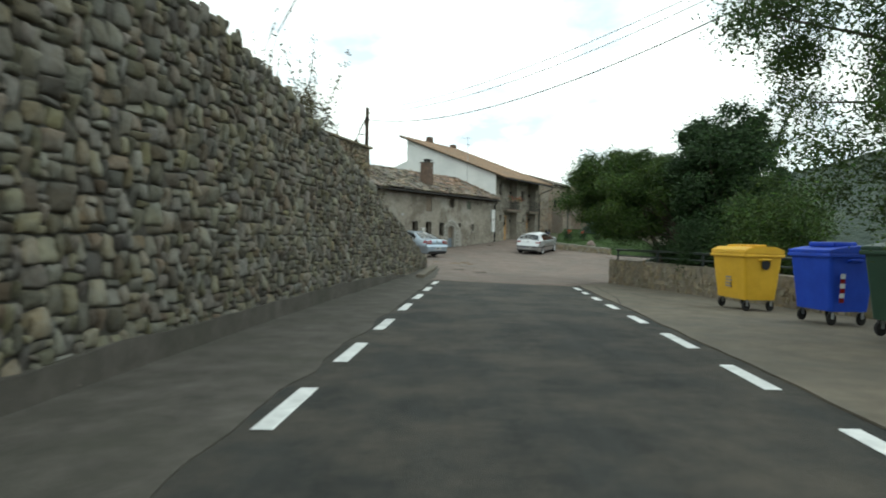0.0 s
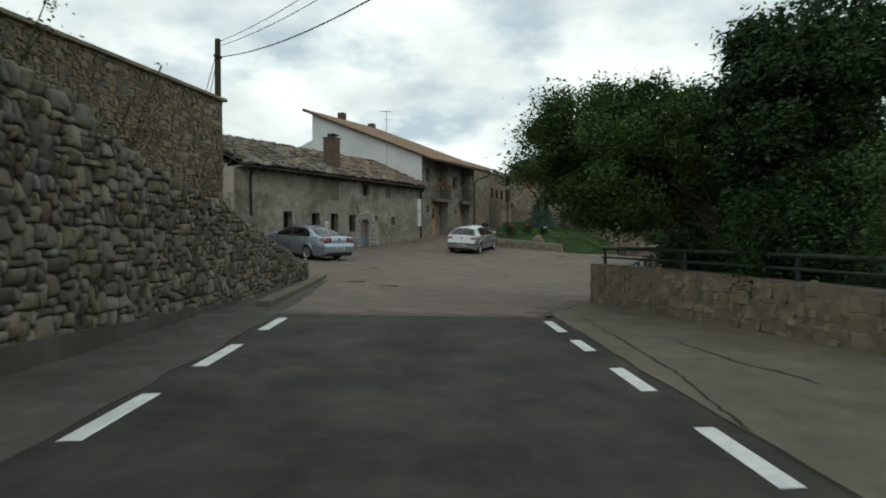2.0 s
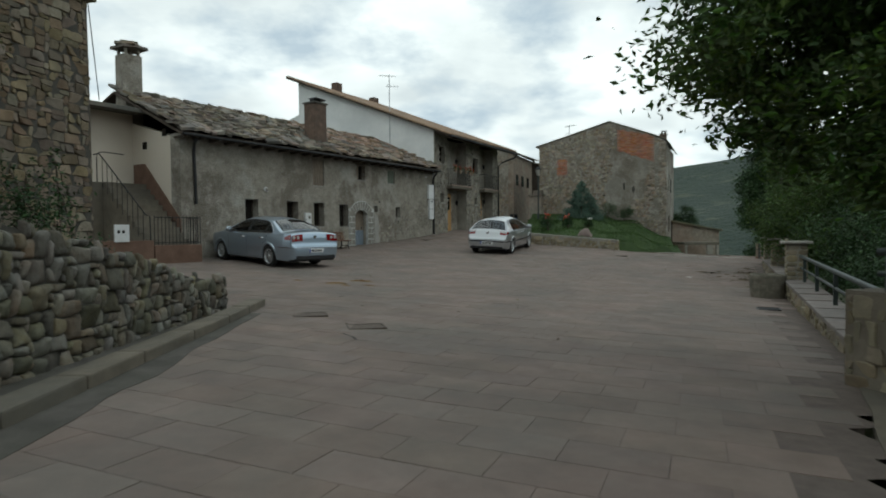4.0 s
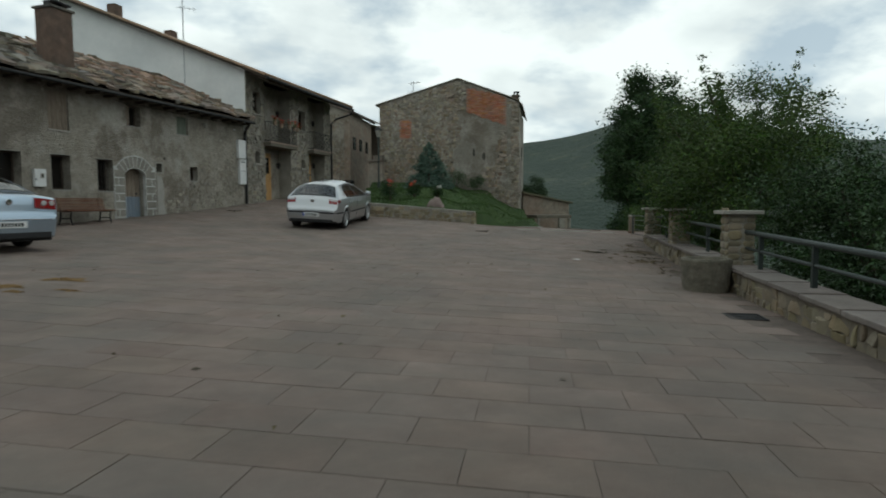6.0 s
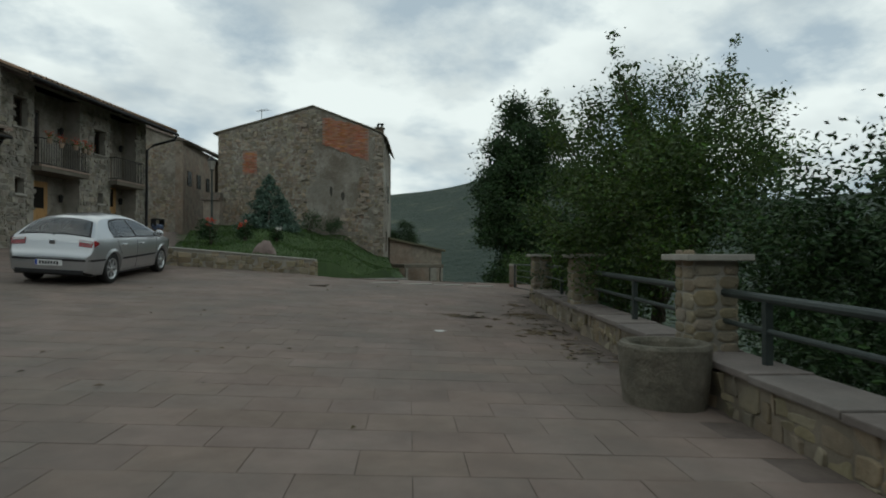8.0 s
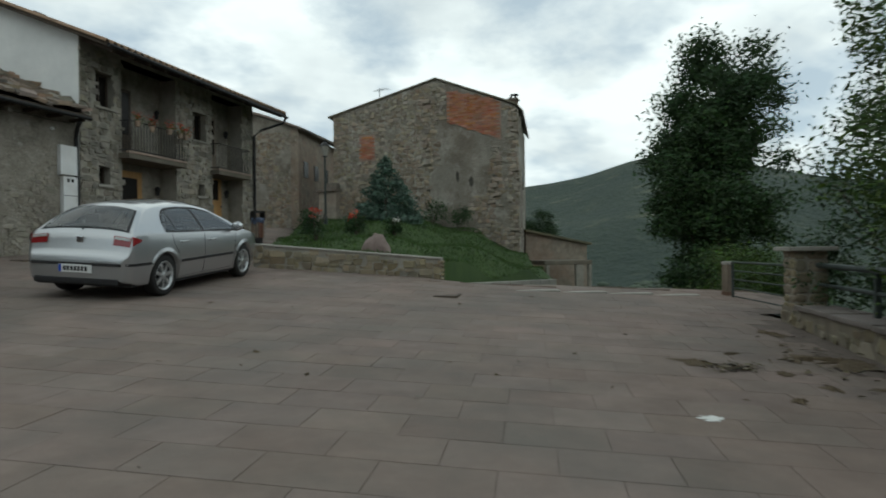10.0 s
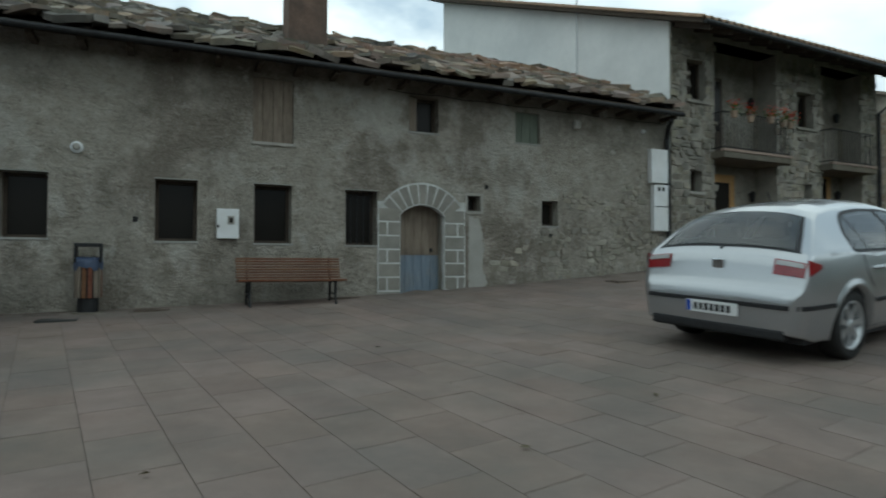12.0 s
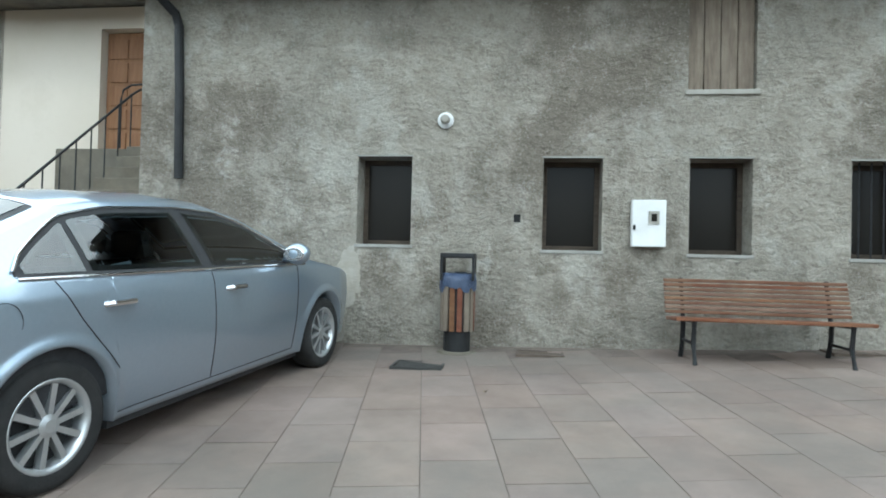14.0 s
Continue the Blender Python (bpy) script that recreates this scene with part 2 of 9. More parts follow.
# ---- mesh helpers ----
def mesh_ob(name, bm, material, parent=None, label="", smooth=False):
    me = bpy.data.meshes.new(name)
    bm.normal_update()
    if smooth:
        for f in bm.faces:
            f.smooth = True
    bm.to_mesh(me)
    bm.free()
    for mt in (material if isinstance(material, (list, tuple)) else [material]):
        me.materials.append(mt)
    ob = new(name, me)
    if parent is not None:
        ob.parent = parent
    if label:
        ob["label"] = label
    return ob


part = mesh_ob


def thing(name, m, label, category, group="", kind=""):
    ob = new(name)
    ob.matrix_world = m
    ob.empty_display_size = 0.2
    return tagged(ob, label, category, group, kind)


def box(bm, lo, hi, m=None, bevel=0.0):
    c = [(a + b) / 2 for a, b in zip(lo, hi)]
    s = [abs(b - a) for a, b in zip(lo, hi)]
    mat4 = Matrix.Translation(c) @ Matrix.Diagonal((*s, 1))
    r = bmesh.ops.create_cube(bm, size=1, matrix=mat4)
    if bevel:
        es = list({e for v in r["verts"] for e in v.link_edges})
        r2 = bmesh.ops.bevel(bm, geom=es, offset=bevel, segments=2, affect="EDGES", profile=0.6)
        vs = list({v for v in r2["verts"]} | {v for f in r2["faces"] for v in f.verts})
    else:
        vs = r["verts"]
    if m is not None:
        bmesh.ops.transform(bm, matrix=m, verts=vs)
    return vs


def prism(bm, poly, z0, z1, m=None):
    """Extrude a polygon in the XY plane from z0 to z1, then move it by m."""
    m = m or Matrix.Identity(4)
    a = [bm.verts.new(m @ Vector((x, y, z0))) for x, y in poly]
    b = [bm.verts.new(m @ Vector((x, y, z1))) for x, y in poly]
    n = len(poly)
    bm.faces.new(a[::-1])
    bm.faces.new(b)
    for i in range(n):
        bm.faces.new((a[i], a[(i + 1) % n], b[(i + 1) % n], b[i]))


def tube(bm, pts, r, seg=8, cap=True, radii=None):
    """A round tube along a polyline."""
    pts = [Vector(p) for p in pts]
    rings = []
    for i, p in enumerate(pts):
        d = (pts[min(i + 1, len(pts) - 1)] - pts[max(i - 1, 0)]).normalized()
        up = Vector((0, 0, 1)) if abs(d.z) < 0.95 else Vector((1, 0, 0))
        sx = d.cross(up).normalized()
        sy = sx.cross(d).normalized()
        rr = radii[i] if radii else r
        rings.append([bm.verts.new(p + (sx * math.cos(2 * math.pi * k / seg) + sy * math.sin(2 * math.pi * k / seg)) * rr) for k in range(seg)])
    for a, b in zip(rings, rings[1:]):
        for k in range(seg):
            bm.faces.new((a[k], a[(k + 1) % seg], b[(k + 1) % seg], b[k]))
    if cap:
        bm.faces.new(rings[0][::-1])
        bm.faces.new(rings[-1])


def lathe(bm, prof, seg=20, m=None, cap=True):
    """Turn (radius, height) pairs round the z axis."""
    m = m or Matrix.Identity(4)
    rings = [[bm.verts.new(m @ Vector((r * math.cos(2 * math.pi * k / seg), r * math.sin(2 * math.pi * k / seg), z))) for k in range(seg)] for r, z in prof]
    for a, b in zip(rings, rings[1:]):
        for k in range(seg):
            bm.faces.new((a[k], a[(k + 1) % seg], b[(k + 1) % seg], b[k]))
    if cap:
        bm.faces.new(rings[0][::-1])
        bm.faces.new(rings[-1])


def frame_at(x, y, z, dx, dy):
    """A frame whose X runs along (dx, dy), Z up, and Y inward (to the left of X)."""
    return pose(x, y, z, 0, 0, math.degrees(math.atan2(dy, dx)))


def wall_mesh(bm, x0, x1, z0, z1, openings, thick, m=None):
    """A wall in the XZ plane, front at y = 0, back at y = thick, with rectangular openings (xa, xb, za, zb) cut through."""
    xs = sorted({x0, x1, *[o[0] for o in openings], *[o[1] for o in openings]})
    zs = sorted({z0, z1, *[o[2] for o in openings], *[o[3] for o in openings]})

    def solid(i, j):
        if i < 0 or j < 0 or i >= len(xs) - 1 or j >= len(zs) - 1:
            return False
        cx, cz = (xs[i] + xs[i + 1]) / 2, (zs[j] + zs[j + 1]) / 2
        return not any(a < cx < b and c < cz < d for a, b, c, d in openings)
    m = m or Matrix.Identity(4)
    cache = {}

    def v(i, j, k):
        if (i, j, k) not in cache:
            cache[i, j, k] = bm.verts.new(m @ Vector((xs[i], thick * k, zs[j])))
        return cache[i, j, k]
    for i in range(len(xs) - 1):
        for j in range(len(zs) - 1):
            if not solid(i, j):
                continue
            bm.faces.new((v(i, j, 0), v(i + 1, j, 0), v(i + 1, j + 1, 0), v(i, j + 1, 0)))
            bm.faces.new((v(i, j, 1), v(i, j + 1, 1), v(i + 1, j + 1, 1), v(i + 1, j, 1)))
            if not solid(i - 1, j):
                bm.faces.new((v(i, j, 0), v(i, j + 1, 0), v(i, j + 1, 1), v(i, j, 1)))
            if not solid(i + 1, j):
                bm.faces.new((v(i + 1, j, 0), v(i + 1, j, 1), v(i + 1, j + 1, 1), v(i + 1, j + 1, 0)))
            if not solid(i, j - 1):
                bm.faces.new((v(i, j, 0), v(i, j, 1), v(i + 1, j, 1), v(i + 1, j, 0)))
            if not solid(i, j + 1):
                bm.faces.new((v(i, j + 1, 0), v(i + 1, j + 1, 0), v(i + 1, j + 1, 1), v(i, j + 1, 1)))


# ---- the lie of the land ----
def square_z(x, y):
    """Height of the road and the square."""
    yc = min(max(y, 2.0), 50.0)
    xc = min(max(x, -9.0), 17.0)
    a, b = xc / 10, (yc - 25) / 20
    z = -0.1349 - 0.3794 * a + 0.0462 * b + 0.042 * a * a - 0.1835 * a * b + 0.4093 * b * b + 0.2286 * b ** 3 + 0.3567 * a * b * b
    if y > 50:
        z += min(y - 50, 25) * 0.075
    # the square falls away past its far edge
    e = (x - 12.3) * 0.30 + (y - 43.2) * 0.95
    if x > 11.5 and e > 0:
        z -= e * 0.30 * min(1.0, (x - 11.5) / 1.5)
    return z


WALL_A, WALL_DIR = Vector((5.98, 22.5)), Vector((0.49, 0.872)).normalized()
WING = [(6.10, 23.3), (7.0, 19.3), (7.45, 14.5), (7.9, 6.0), (8.3, -8.0)]


def smooth01(t):
    t = min(max(t, 0.0), 1.0)
    return t * t * (3 - 2 * t)


def wing_x(y):
    for (xa, ya), (xb, yb) in zip(WING, WING[1:]):
        if yb <= y <= ya:
            return xa + (xb - xa) * (ya - y) / (ya - yb)
    return WING[0][0] if y > WING[0][1] else WING[-1][0]


RET = [(-0.74, 27.95), (-0.95, 26.3), (-1.42, 21.0), (-1.85, 16.5), (-2.3, 12.5), (-2.72, 8.2), (-3.1, 4.5), (-3.55, 0.0), (-4.3, -8.0)]
RET_TOP = [(27.95, 0.40), (27.0, 0.50), (25.7, 0.74), (23.0, 1.28), (21.0, 1.68), (18.0, 2.12), (16.5, 2.55), (13.5, 3.08), (10.9, 3.50), (8.7, 3.76), (6.7, 3.85), (2.0, 4.0), (-8.0, 4.1)]


def lerp_list(pairs, k):
    for (a, va), (b, vb) in zip(pairs, pairs[1:]):
        if b <= k <= a:
            return va + (vb - va) * (a - k) / (a - b)
    return pairs[0][1] if k > pairs[0][0] else pairs[-1][1]


def ret_x(y):
    return lerp_list([(b, a) for a, b in RET], y)


def hill_z(x, y):
    dx, dy = x - 8.0, y - 34.0
    r = math.hypot(dx, dy)
    az = math.degrees(math.atan2(dx, dy))
    # skyline elevation by azimuth
    el = 4.4 + 3.1 * math.exp(-((az - 40) / 9) ** 2) + 0.8 * math.exp(-((az - 27) / 6) ** 2) - 2.2 * smooth01((-az - 5) / 60) + 0.45 * noise.noise(Vector((az * 0.09, 3.1, 0)))
    floor = -30.0
    top = math.tan(radians(el)) * 950
    k = smooth01((r - 130) / 820)
    z = floor + (top - floor) * k
    z += 12 * noise.noise(Vector((x * 0.006, y * 0.006, 0))) * smooth01((r - 100) / 300) * (1 - smooth01((r - 700) / 300))
    if r > 950:
        z -= (r - 950) * 0.12
    return z


def land_z(x, y):
    z = square_z(x, y)
    # east of the wall the ground drops into the valley
    if y > WALL_A.y:
        d = (Vector((x, y)) - WALL_A).dot(Vector((WALL_DIR.y, -WALL_DIR.x)))
        if y > 42:
            d = min(d, 1e9)
    else:
        d = x - wing_x(y)
    if y > 42.5:
        d2 = (x - 19.5) * 0.94 + (y - 46) * 0.1
        d = max(min(d, d2 + 6), d2)
    if d > 0.6:
        k = d - 0.6
        z = z - 0.33 * min(k, 6) - 0.42 * max(0, min(k - 6, 55))
    # west of the retaining wall the ground is a terrace at the height of its top
    dw = ret_x(y) - x
    if dw > 0.45 and y < 26.5:
        z = lerp_list(RET_TOP, y) - 0.02 + min(dw, 6) * 0.06
    r = math.hypot(x - 8, y - 34)
    if r > 60:
        k = smooth01((r - 60) / 90)
        z = z * (1 - k) + hill_z(x, y) * k
    return z


def spread(lo, hi, near_lo, near_hi, step, grow):
    out = list(np.arange(near_lo, near_hi + 1e-6, step))
    s, p = step, near_hi
    while p < hi:
        s *= grow
        p += s
        out.append(p)
    s, p = step, near_lo
    while p > lo:
        s *= grow
        p -= s
        out.insert(0, p)
    return out


def sheet(name, xs, ys, fz, material, keep=None, label="", category="", kind="structure", smooth=True, lift=0.0):
    verts, faces, idx = [], [], {}
    for j, y in enumerate(ys):
        for i, x in enumerate(xs):
            idx[i, j] = len(verts)
            verts.append((x, y, fz(x, y) + lift))
    for j in range(len(ys) - 1):
        for i in range(len(xs) - 1):
            if keep is None or keep((xs[i] + xs[i + 1]) / 2, (ys[j] + ys[j + 1]) / 2):
                faces.append((idx[i, j], idx[i + 1, j], idx[i + 1, j + 1], idx[i, j + 1]))
    me = bpy.data.meshes.new(name)
    me.from_pydata(verts, [], faces)
    me.materials.append(material)
    if smooth:
        me.polygons.foreach_set("use_smooth", [True] * len(faces))
    ob = new(name, me)
    return tagged(ob, label, category, "", kind)


# land material: rough grass near by; far off, woodland with bluish haze in its colour
def land_material():
    m = surf("rough_land", (0.05, 0.06, 0.028), (0.10, 0.10, 0.05), 0.9, 0.95, 0.5, 9, (0.04, 0.055, 0.022), 0.22, 0.7)
    nt = m.node_tree
    b = nt.nodes["Principled BSDF"]
    old = b.inputs["Base Color"].links[0].from_socket
    geo = nt.nodes.new("ShaderNodeNewGeometry")
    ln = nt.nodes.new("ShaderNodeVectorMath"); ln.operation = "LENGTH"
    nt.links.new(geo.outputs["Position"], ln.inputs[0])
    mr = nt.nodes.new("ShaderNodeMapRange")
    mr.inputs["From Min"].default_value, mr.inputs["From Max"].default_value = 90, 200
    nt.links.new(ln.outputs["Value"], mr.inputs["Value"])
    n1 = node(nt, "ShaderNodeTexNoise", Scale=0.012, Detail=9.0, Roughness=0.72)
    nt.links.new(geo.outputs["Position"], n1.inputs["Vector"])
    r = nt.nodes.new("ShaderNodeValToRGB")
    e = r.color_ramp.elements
    # woodland greens tinted blue, so distance haze is painted into the far colour
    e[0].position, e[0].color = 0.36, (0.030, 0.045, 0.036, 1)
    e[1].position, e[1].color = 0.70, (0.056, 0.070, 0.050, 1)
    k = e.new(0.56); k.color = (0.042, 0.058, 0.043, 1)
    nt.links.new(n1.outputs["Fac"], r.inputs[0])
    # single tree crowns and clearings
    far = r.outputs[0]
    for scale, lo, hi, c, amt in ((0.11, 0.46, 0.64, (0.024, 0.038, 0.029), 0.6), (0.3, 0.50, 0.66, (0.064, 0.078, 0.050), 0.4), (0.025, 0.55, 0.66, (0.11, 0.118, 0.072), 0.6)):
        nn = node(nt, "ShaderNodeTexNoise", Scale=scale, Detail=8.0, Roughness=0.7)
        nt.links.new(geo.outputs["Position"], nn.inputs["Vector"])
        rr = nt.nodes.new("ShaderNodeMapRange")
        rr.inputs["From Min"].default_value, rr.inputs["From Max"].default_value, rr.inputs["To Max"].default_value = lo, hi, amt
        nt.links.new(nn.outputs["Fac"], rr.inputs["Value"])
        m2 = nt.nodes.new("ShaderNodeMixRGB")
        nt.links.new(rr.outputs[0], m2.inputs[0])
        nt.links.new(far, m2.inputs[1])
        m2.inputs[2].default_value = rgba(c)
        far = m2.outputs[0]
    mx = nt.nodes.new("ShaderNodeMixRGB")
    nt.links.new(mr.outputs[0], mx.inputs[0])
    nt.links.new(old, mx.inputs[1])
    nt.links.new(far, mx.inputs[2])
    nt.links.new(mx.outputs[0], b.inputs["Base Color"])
    # the canopy's relief
    nc = node(nt, "ShaderNodeTexNoise", Scale=0.13, Detail=6.0, Roughness=0.6)
    nt.links.new(geo.outputs["Position"], nc.inputs["Vector"])
    bc = node(nt, "ShaderNodeBump", Distance=5.0)
    nt.links.new(mr.outputs[0], bc.inputs["Strength"])
    nt.links.new(nc.outputs["Fac"], bc.inputs["Height"])
    fine = b.inputs["Normal"].links[0].from_node
    nt.links.new(fine.outputs[0], bc.inputs["Normal"])
    nt.links.new(bc.outputs[0], b.inputs["Normal"])
    return m


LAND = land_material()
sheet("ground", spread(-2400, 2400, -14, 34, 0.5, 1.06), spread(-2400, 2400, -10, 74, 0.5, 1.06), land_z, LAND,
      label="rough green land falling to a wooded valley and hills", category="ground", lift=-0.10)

# ---- road, pavements and square ----
def road_left(y):
    return -1.145 + (y - 6.9) * 0.063


def road_right(y):
    return 3.41 + (y - 13.2) * 0.0976


ROAD_END = 20.3


def ribbon(name, left, right, y0, y1, material, label, category, lift, n=14, wob=0.0):
    """A strip of ground between two edges given as x(y), with a small skirt down both sides."""
    ys = list(np.arange(y0, y1 + 1e-6, 0.25))
    verts, faces = [], []
    for y in ys:
        a, b = left(y), right(y)
        a += wob * noise.noise(Vector((y * 1.3, 1.7, 0)))
        b += wob * noise.noise(Vector((y * 1.3, 7.7, 0)))
        xs = [a] + [a + (b - a) * i / n for i in range(n + 1)] + [b]
        for i, x in enumerate(xs):
            verts.append((x, y, square_z(x, y) + lift - (0.16 if i in (0, n + 2) else 0)))
    w = n + 3
    for j in range(len(ys) - 1):
        for i in range(w - 1):
            faces.append((j * w + i, j * w + i + 1, (j + 1) * w + i + 1, (j + 1) * w + i))
    me = bpy.data.meshes.new(name)
    me.from_pydata(verts, [], faces)
    me.materials.append(material)
    return tagged(new(name, me), label, category, "", "structure")


road = ribbon("road", lambda y: road_left(y) - 0.18, lambda y: road_right(y) + 0.32, -8, ROAD_END, ASPHALT, "dark worn asphalt village road", "road", 0.0, wob=0.05)
ribbon("pavement", lambda y: ret_x(y) - 0.3, lambda y: road_left(y) - (0.0 if y < 19 else min((y - 19) * 0.03, 0.35)), -8, 27.6, STRIP, "dirty concrete verge below the stone wall", "pavement", 0.014, wob=0.10)
apron = ribbon("pavement", lambda y: max(road_right(y) + 0.28, 4.15 + (y - 20.4) * 0.72), lambda y: wing_x(y) + 0.25, -8, 23.25, CONCRETE, "cracked concrete apron beside the road", "pavement", 0.02, wob=0.05)
DASHES = ([(0.4, 1.5), (2.6, 3.7), (4.8, 5.9), (6.95, 8.08), (9.15, 10.3), (11.5, 12.72), (13.75, 14.9), (15.95, 17.2), (18.35, 19.65)],
          [(1.6, 2.7), (3.75, 4.8), (5.87, 6.95), (7.95, 9.25), (10.4, 11.5), (12.75, 13.8), (14.85, 15.85), (16.85, 17.7), (18.45, 19.7)])
for side in (0, 1):
    for ya, yb in DASHES[side]:
        bm = bmesh.new()
        rows = []
        for i in range(5):
            y = ya + (yb - ya) * i / 4
            xc = road_left(y) + 0.16 if side == 0 else road_right(y) + 0.05
            rows.append([bm.verts.new((xc + dx, y, square_z(xc, y) + 0.004 + 0.004 * (abs(dx) < 0.07))) for dx in (-0.075, -0.065, 0.065, 0.075)])
        for r0, r1 in zip(rows, rows[1:]):
            for i in range(3):
                bm.faces.new((r0[i], r0[i + 1], r1[i + 1], r1[i]))
        part("dash", bm, ROADPAINT, road)

CRACK = surf("dirt_filled_crack", (0.02, 0.018, 0.015), (0.045, 0.04, 0.032), 8, 0.95, 0.4, 40)


def crack(parent, pts, width, lift, seed):
    """A ragged dirt-filled crack along a plan line."""
    rnd = random.Random(seed)
    line = []
    for (xa, ya), (xb, yb) in zip(pts, pts[1:]):
        n = max(2, int(math.hypot(xb - xa, yb - ya) / 0.09))
        line += [Vector((xa + (xb - xa) * k / n + rnd.gauss(0, 0.018), ya + (yb - ya) * k / n + rnd.gauss(0, 0.018))) for k in range(n)]
    bm = bmesh.new()
    rows = []
    for k, p in enumerate(line):
        d = (line[min(k + 1, len(line) - 1)] - line[max(k - 1, 0)]).normalized()
        w = width * rnd.uniform(0.3, 1.0) * min(1.0, 0.3 + min(k, len(line) - 1 - k) * 0.4)
        q = Vector((-d.y, d.x)) * w / 2
        rows.append([bm.verts.new((p.x + q.x, p.y + q.y, square_z(p.x, p.y) + lift)), bm.verts.new((p.x - q.x, p.y - q.y, square_z(p.x, p.y) + lift))])
    for a, b in zip(rows, rows[1:]):
        bm.faces.new((a[0], a[1], b[1], b[0]))
    part("crack", bm, CRACK, parent)


crack(apron, [(5.19, 17.48), (5.19, 16.63), (5.15, 16.05), (5.3, 15.3), (5.26, 14.89)], 0.05, 0.025, 1)
crack(apron, [(5.32, 16.74), (5.64, 16.86), (6.03, 16.47)], 0.04, 0.025, 2)
crack(apron, [(4.89, 20.55), (4.49, 17.5), (4.2, 15.53), (3.74, 13.58)], 0.035, 0.025, 3)

SQ = frame_at(-1.0947, 43.1103, 0, 0.6025, 0.7981)
SQ_INV = SQ.inverted()


def in_square(x, y):
    if y < 20.25:
        return False
    if y < 28.2 and x < ret_x(y) - 0.2 and (y < 26.5 or x > ret_x(y) - 0.62):
        return False
    if y < 23.3 and x > 4.2 + (y - 20.4) * 0.72:
        return False
    d = (Vector((x, y)) - WALL_A).dot(Vector((WALL_DIR.y, -WALL_DIR.x)))
    if d > 0.0 and y > 22:
        return x < 17.5 and y > 39.4 and y < 44.0 and d < 2.5
    q = SQ_INV @ Vector((x, y, 0))
    if q.x < 8.6 and q.y > 0.1 and y > 30:
        return q.x < -5.9 and q.y < 4.0
    if y > 43.9 and x > 8.6 + (y - 46) * 0.12 and y > 46.5 - (x - 8.2) * 0.62:
        return False
    return y < 70 and x > -12


def in_bed(x, y):
    """The bed runs on a little under the parapet."""
    d = (Vector((x, y)) - WALL_A).dot(Vector((WALL_DIR.y, -WALL_DIR.x)))
    return in_square(x, y) or (y > 22.3 and -0.5 < d < 0.4 and (Vector((x, y)) - WALL_A).dot(WALL_DIR) < 18.6)


sheet("square_bed", list(np.arange(-12, 18, 0.3)), list(np.arange(19.6, 66, 0.3)), square_z, JOINT, keep=in_bed,
      label="sandy bed showing in the joints of the paved square", category="paving", lift=0.004)
for k, pts in enumerate(([(0.83, 26.04), (1.25, 25.83), (1.41, 25.61), (1.53, 25.24)], [(2.05, 26.35), (2.45, 26.28)], [(2.48, 24.73), (2.66, 24.44)])):
    crack(bpy.data.objects["square_bed"], pts, 0.03, 0.013, 10 + k)

# ---- stone facing: rubble packed into a wall ----
def pack_rubble(width, height, cell, rnd, wmax=5, hmax=3, widths=()):
    nx, nz = max(1, int(round(width / cell))), max(1, int(round(height / cell)))
    used = np.zeros((nx, nz), bool)
    out = []
    for j in range(nz):
        for i in range(nx):
            if used[i, j]:
                continue
            h = min(rnd.choice([1, 1, 2, 2, 2, 3, 3][: 2 * hmax + 1]), nz - j, hmax)
            w = rnd.choice(widths or [1, 2, 2, 3, 3, 4, wmax])
            k = 0
            while k < w and i + k < nx and not used[i + k, j]:
                k += 1
            w = max(1, k)
            while h > 1 and used[i:i + w, j:j + h].any():
                h -= 1
            used[i:i + w, j:j + h] = True
            out.append((i * cell, (i + w) * cell, j * cell, (j + h) * cell))
    return out


def stone_template(rnd, tag):
    """A puffed, uneven block of unit size: width x 1, height z 1, standing out along -y by 1."""
    bm = bmesh.new()
    n = 10
    ph = rnd.random() * 6
    ring = []
    for k in range(n):
        a = 2 * math.pi * (k + 0.5) / n
        c, s = math.cos(a), math.sin(a)
        q = max(abs(c), abs(s)) ** 0.72
        ring.append((0.5 * c / q * rnd.uniform(0.88, 1.02), 0.5 * s / q * rnd.uniform(0.88, 1.02)))
    r0 = [bm.verts.new((x, 0.6, z)) for x, z in ring]
    r1 = [bm.verts.new((x * 0.98, -0.45 + rnd.uniform(-0.15, 0.15), z * 0.98)) for x, z in ring]
    r2 = [bm.verts.new((x * 0.76, -0.92 + rnd.uniform(-0.16, 0.16), z * 0.74)) for x, z in ring]
    c = bm.verts.new((rnd.uniform(-0.1, 0.1), -1.02, rnd.uniform(-0.1, 0.1)))
    for a, b in ((r0, r1), (r1, r2)):
        for k in range(n):
            bm.faces.new((a[k], a[(k + 1) % n], b[(k + 1) % n], b[k]))
    for k in range(n):
        bm.faces.new((r2[k], r2[(k + 1) % n], c))
    bmesh.ops.recalc_face_normals(bm, faces=bm.faces)
    bm.verts.index_update()
    verts = [tuple(v.co) for v in bm.verts]
    faces = [tuple(v.index for v in f.verts) for f in bm.faces]
    bm.free()
    me = bpy.data.meshes.new(tag)
    me.from_pydata(verts, [], faces)
    return me, verts, faces


def stone_kit(tag, material, seed, n=14):
    rnd = random.Random(seed)
    kit = [stone_template(rnd, tag) for _ in range(n)]
    for me, _, _ in kit:
        me.materials.append(material)
    return kit


KIT_RUBBLE = stone_kit("stone", STONE, 3)


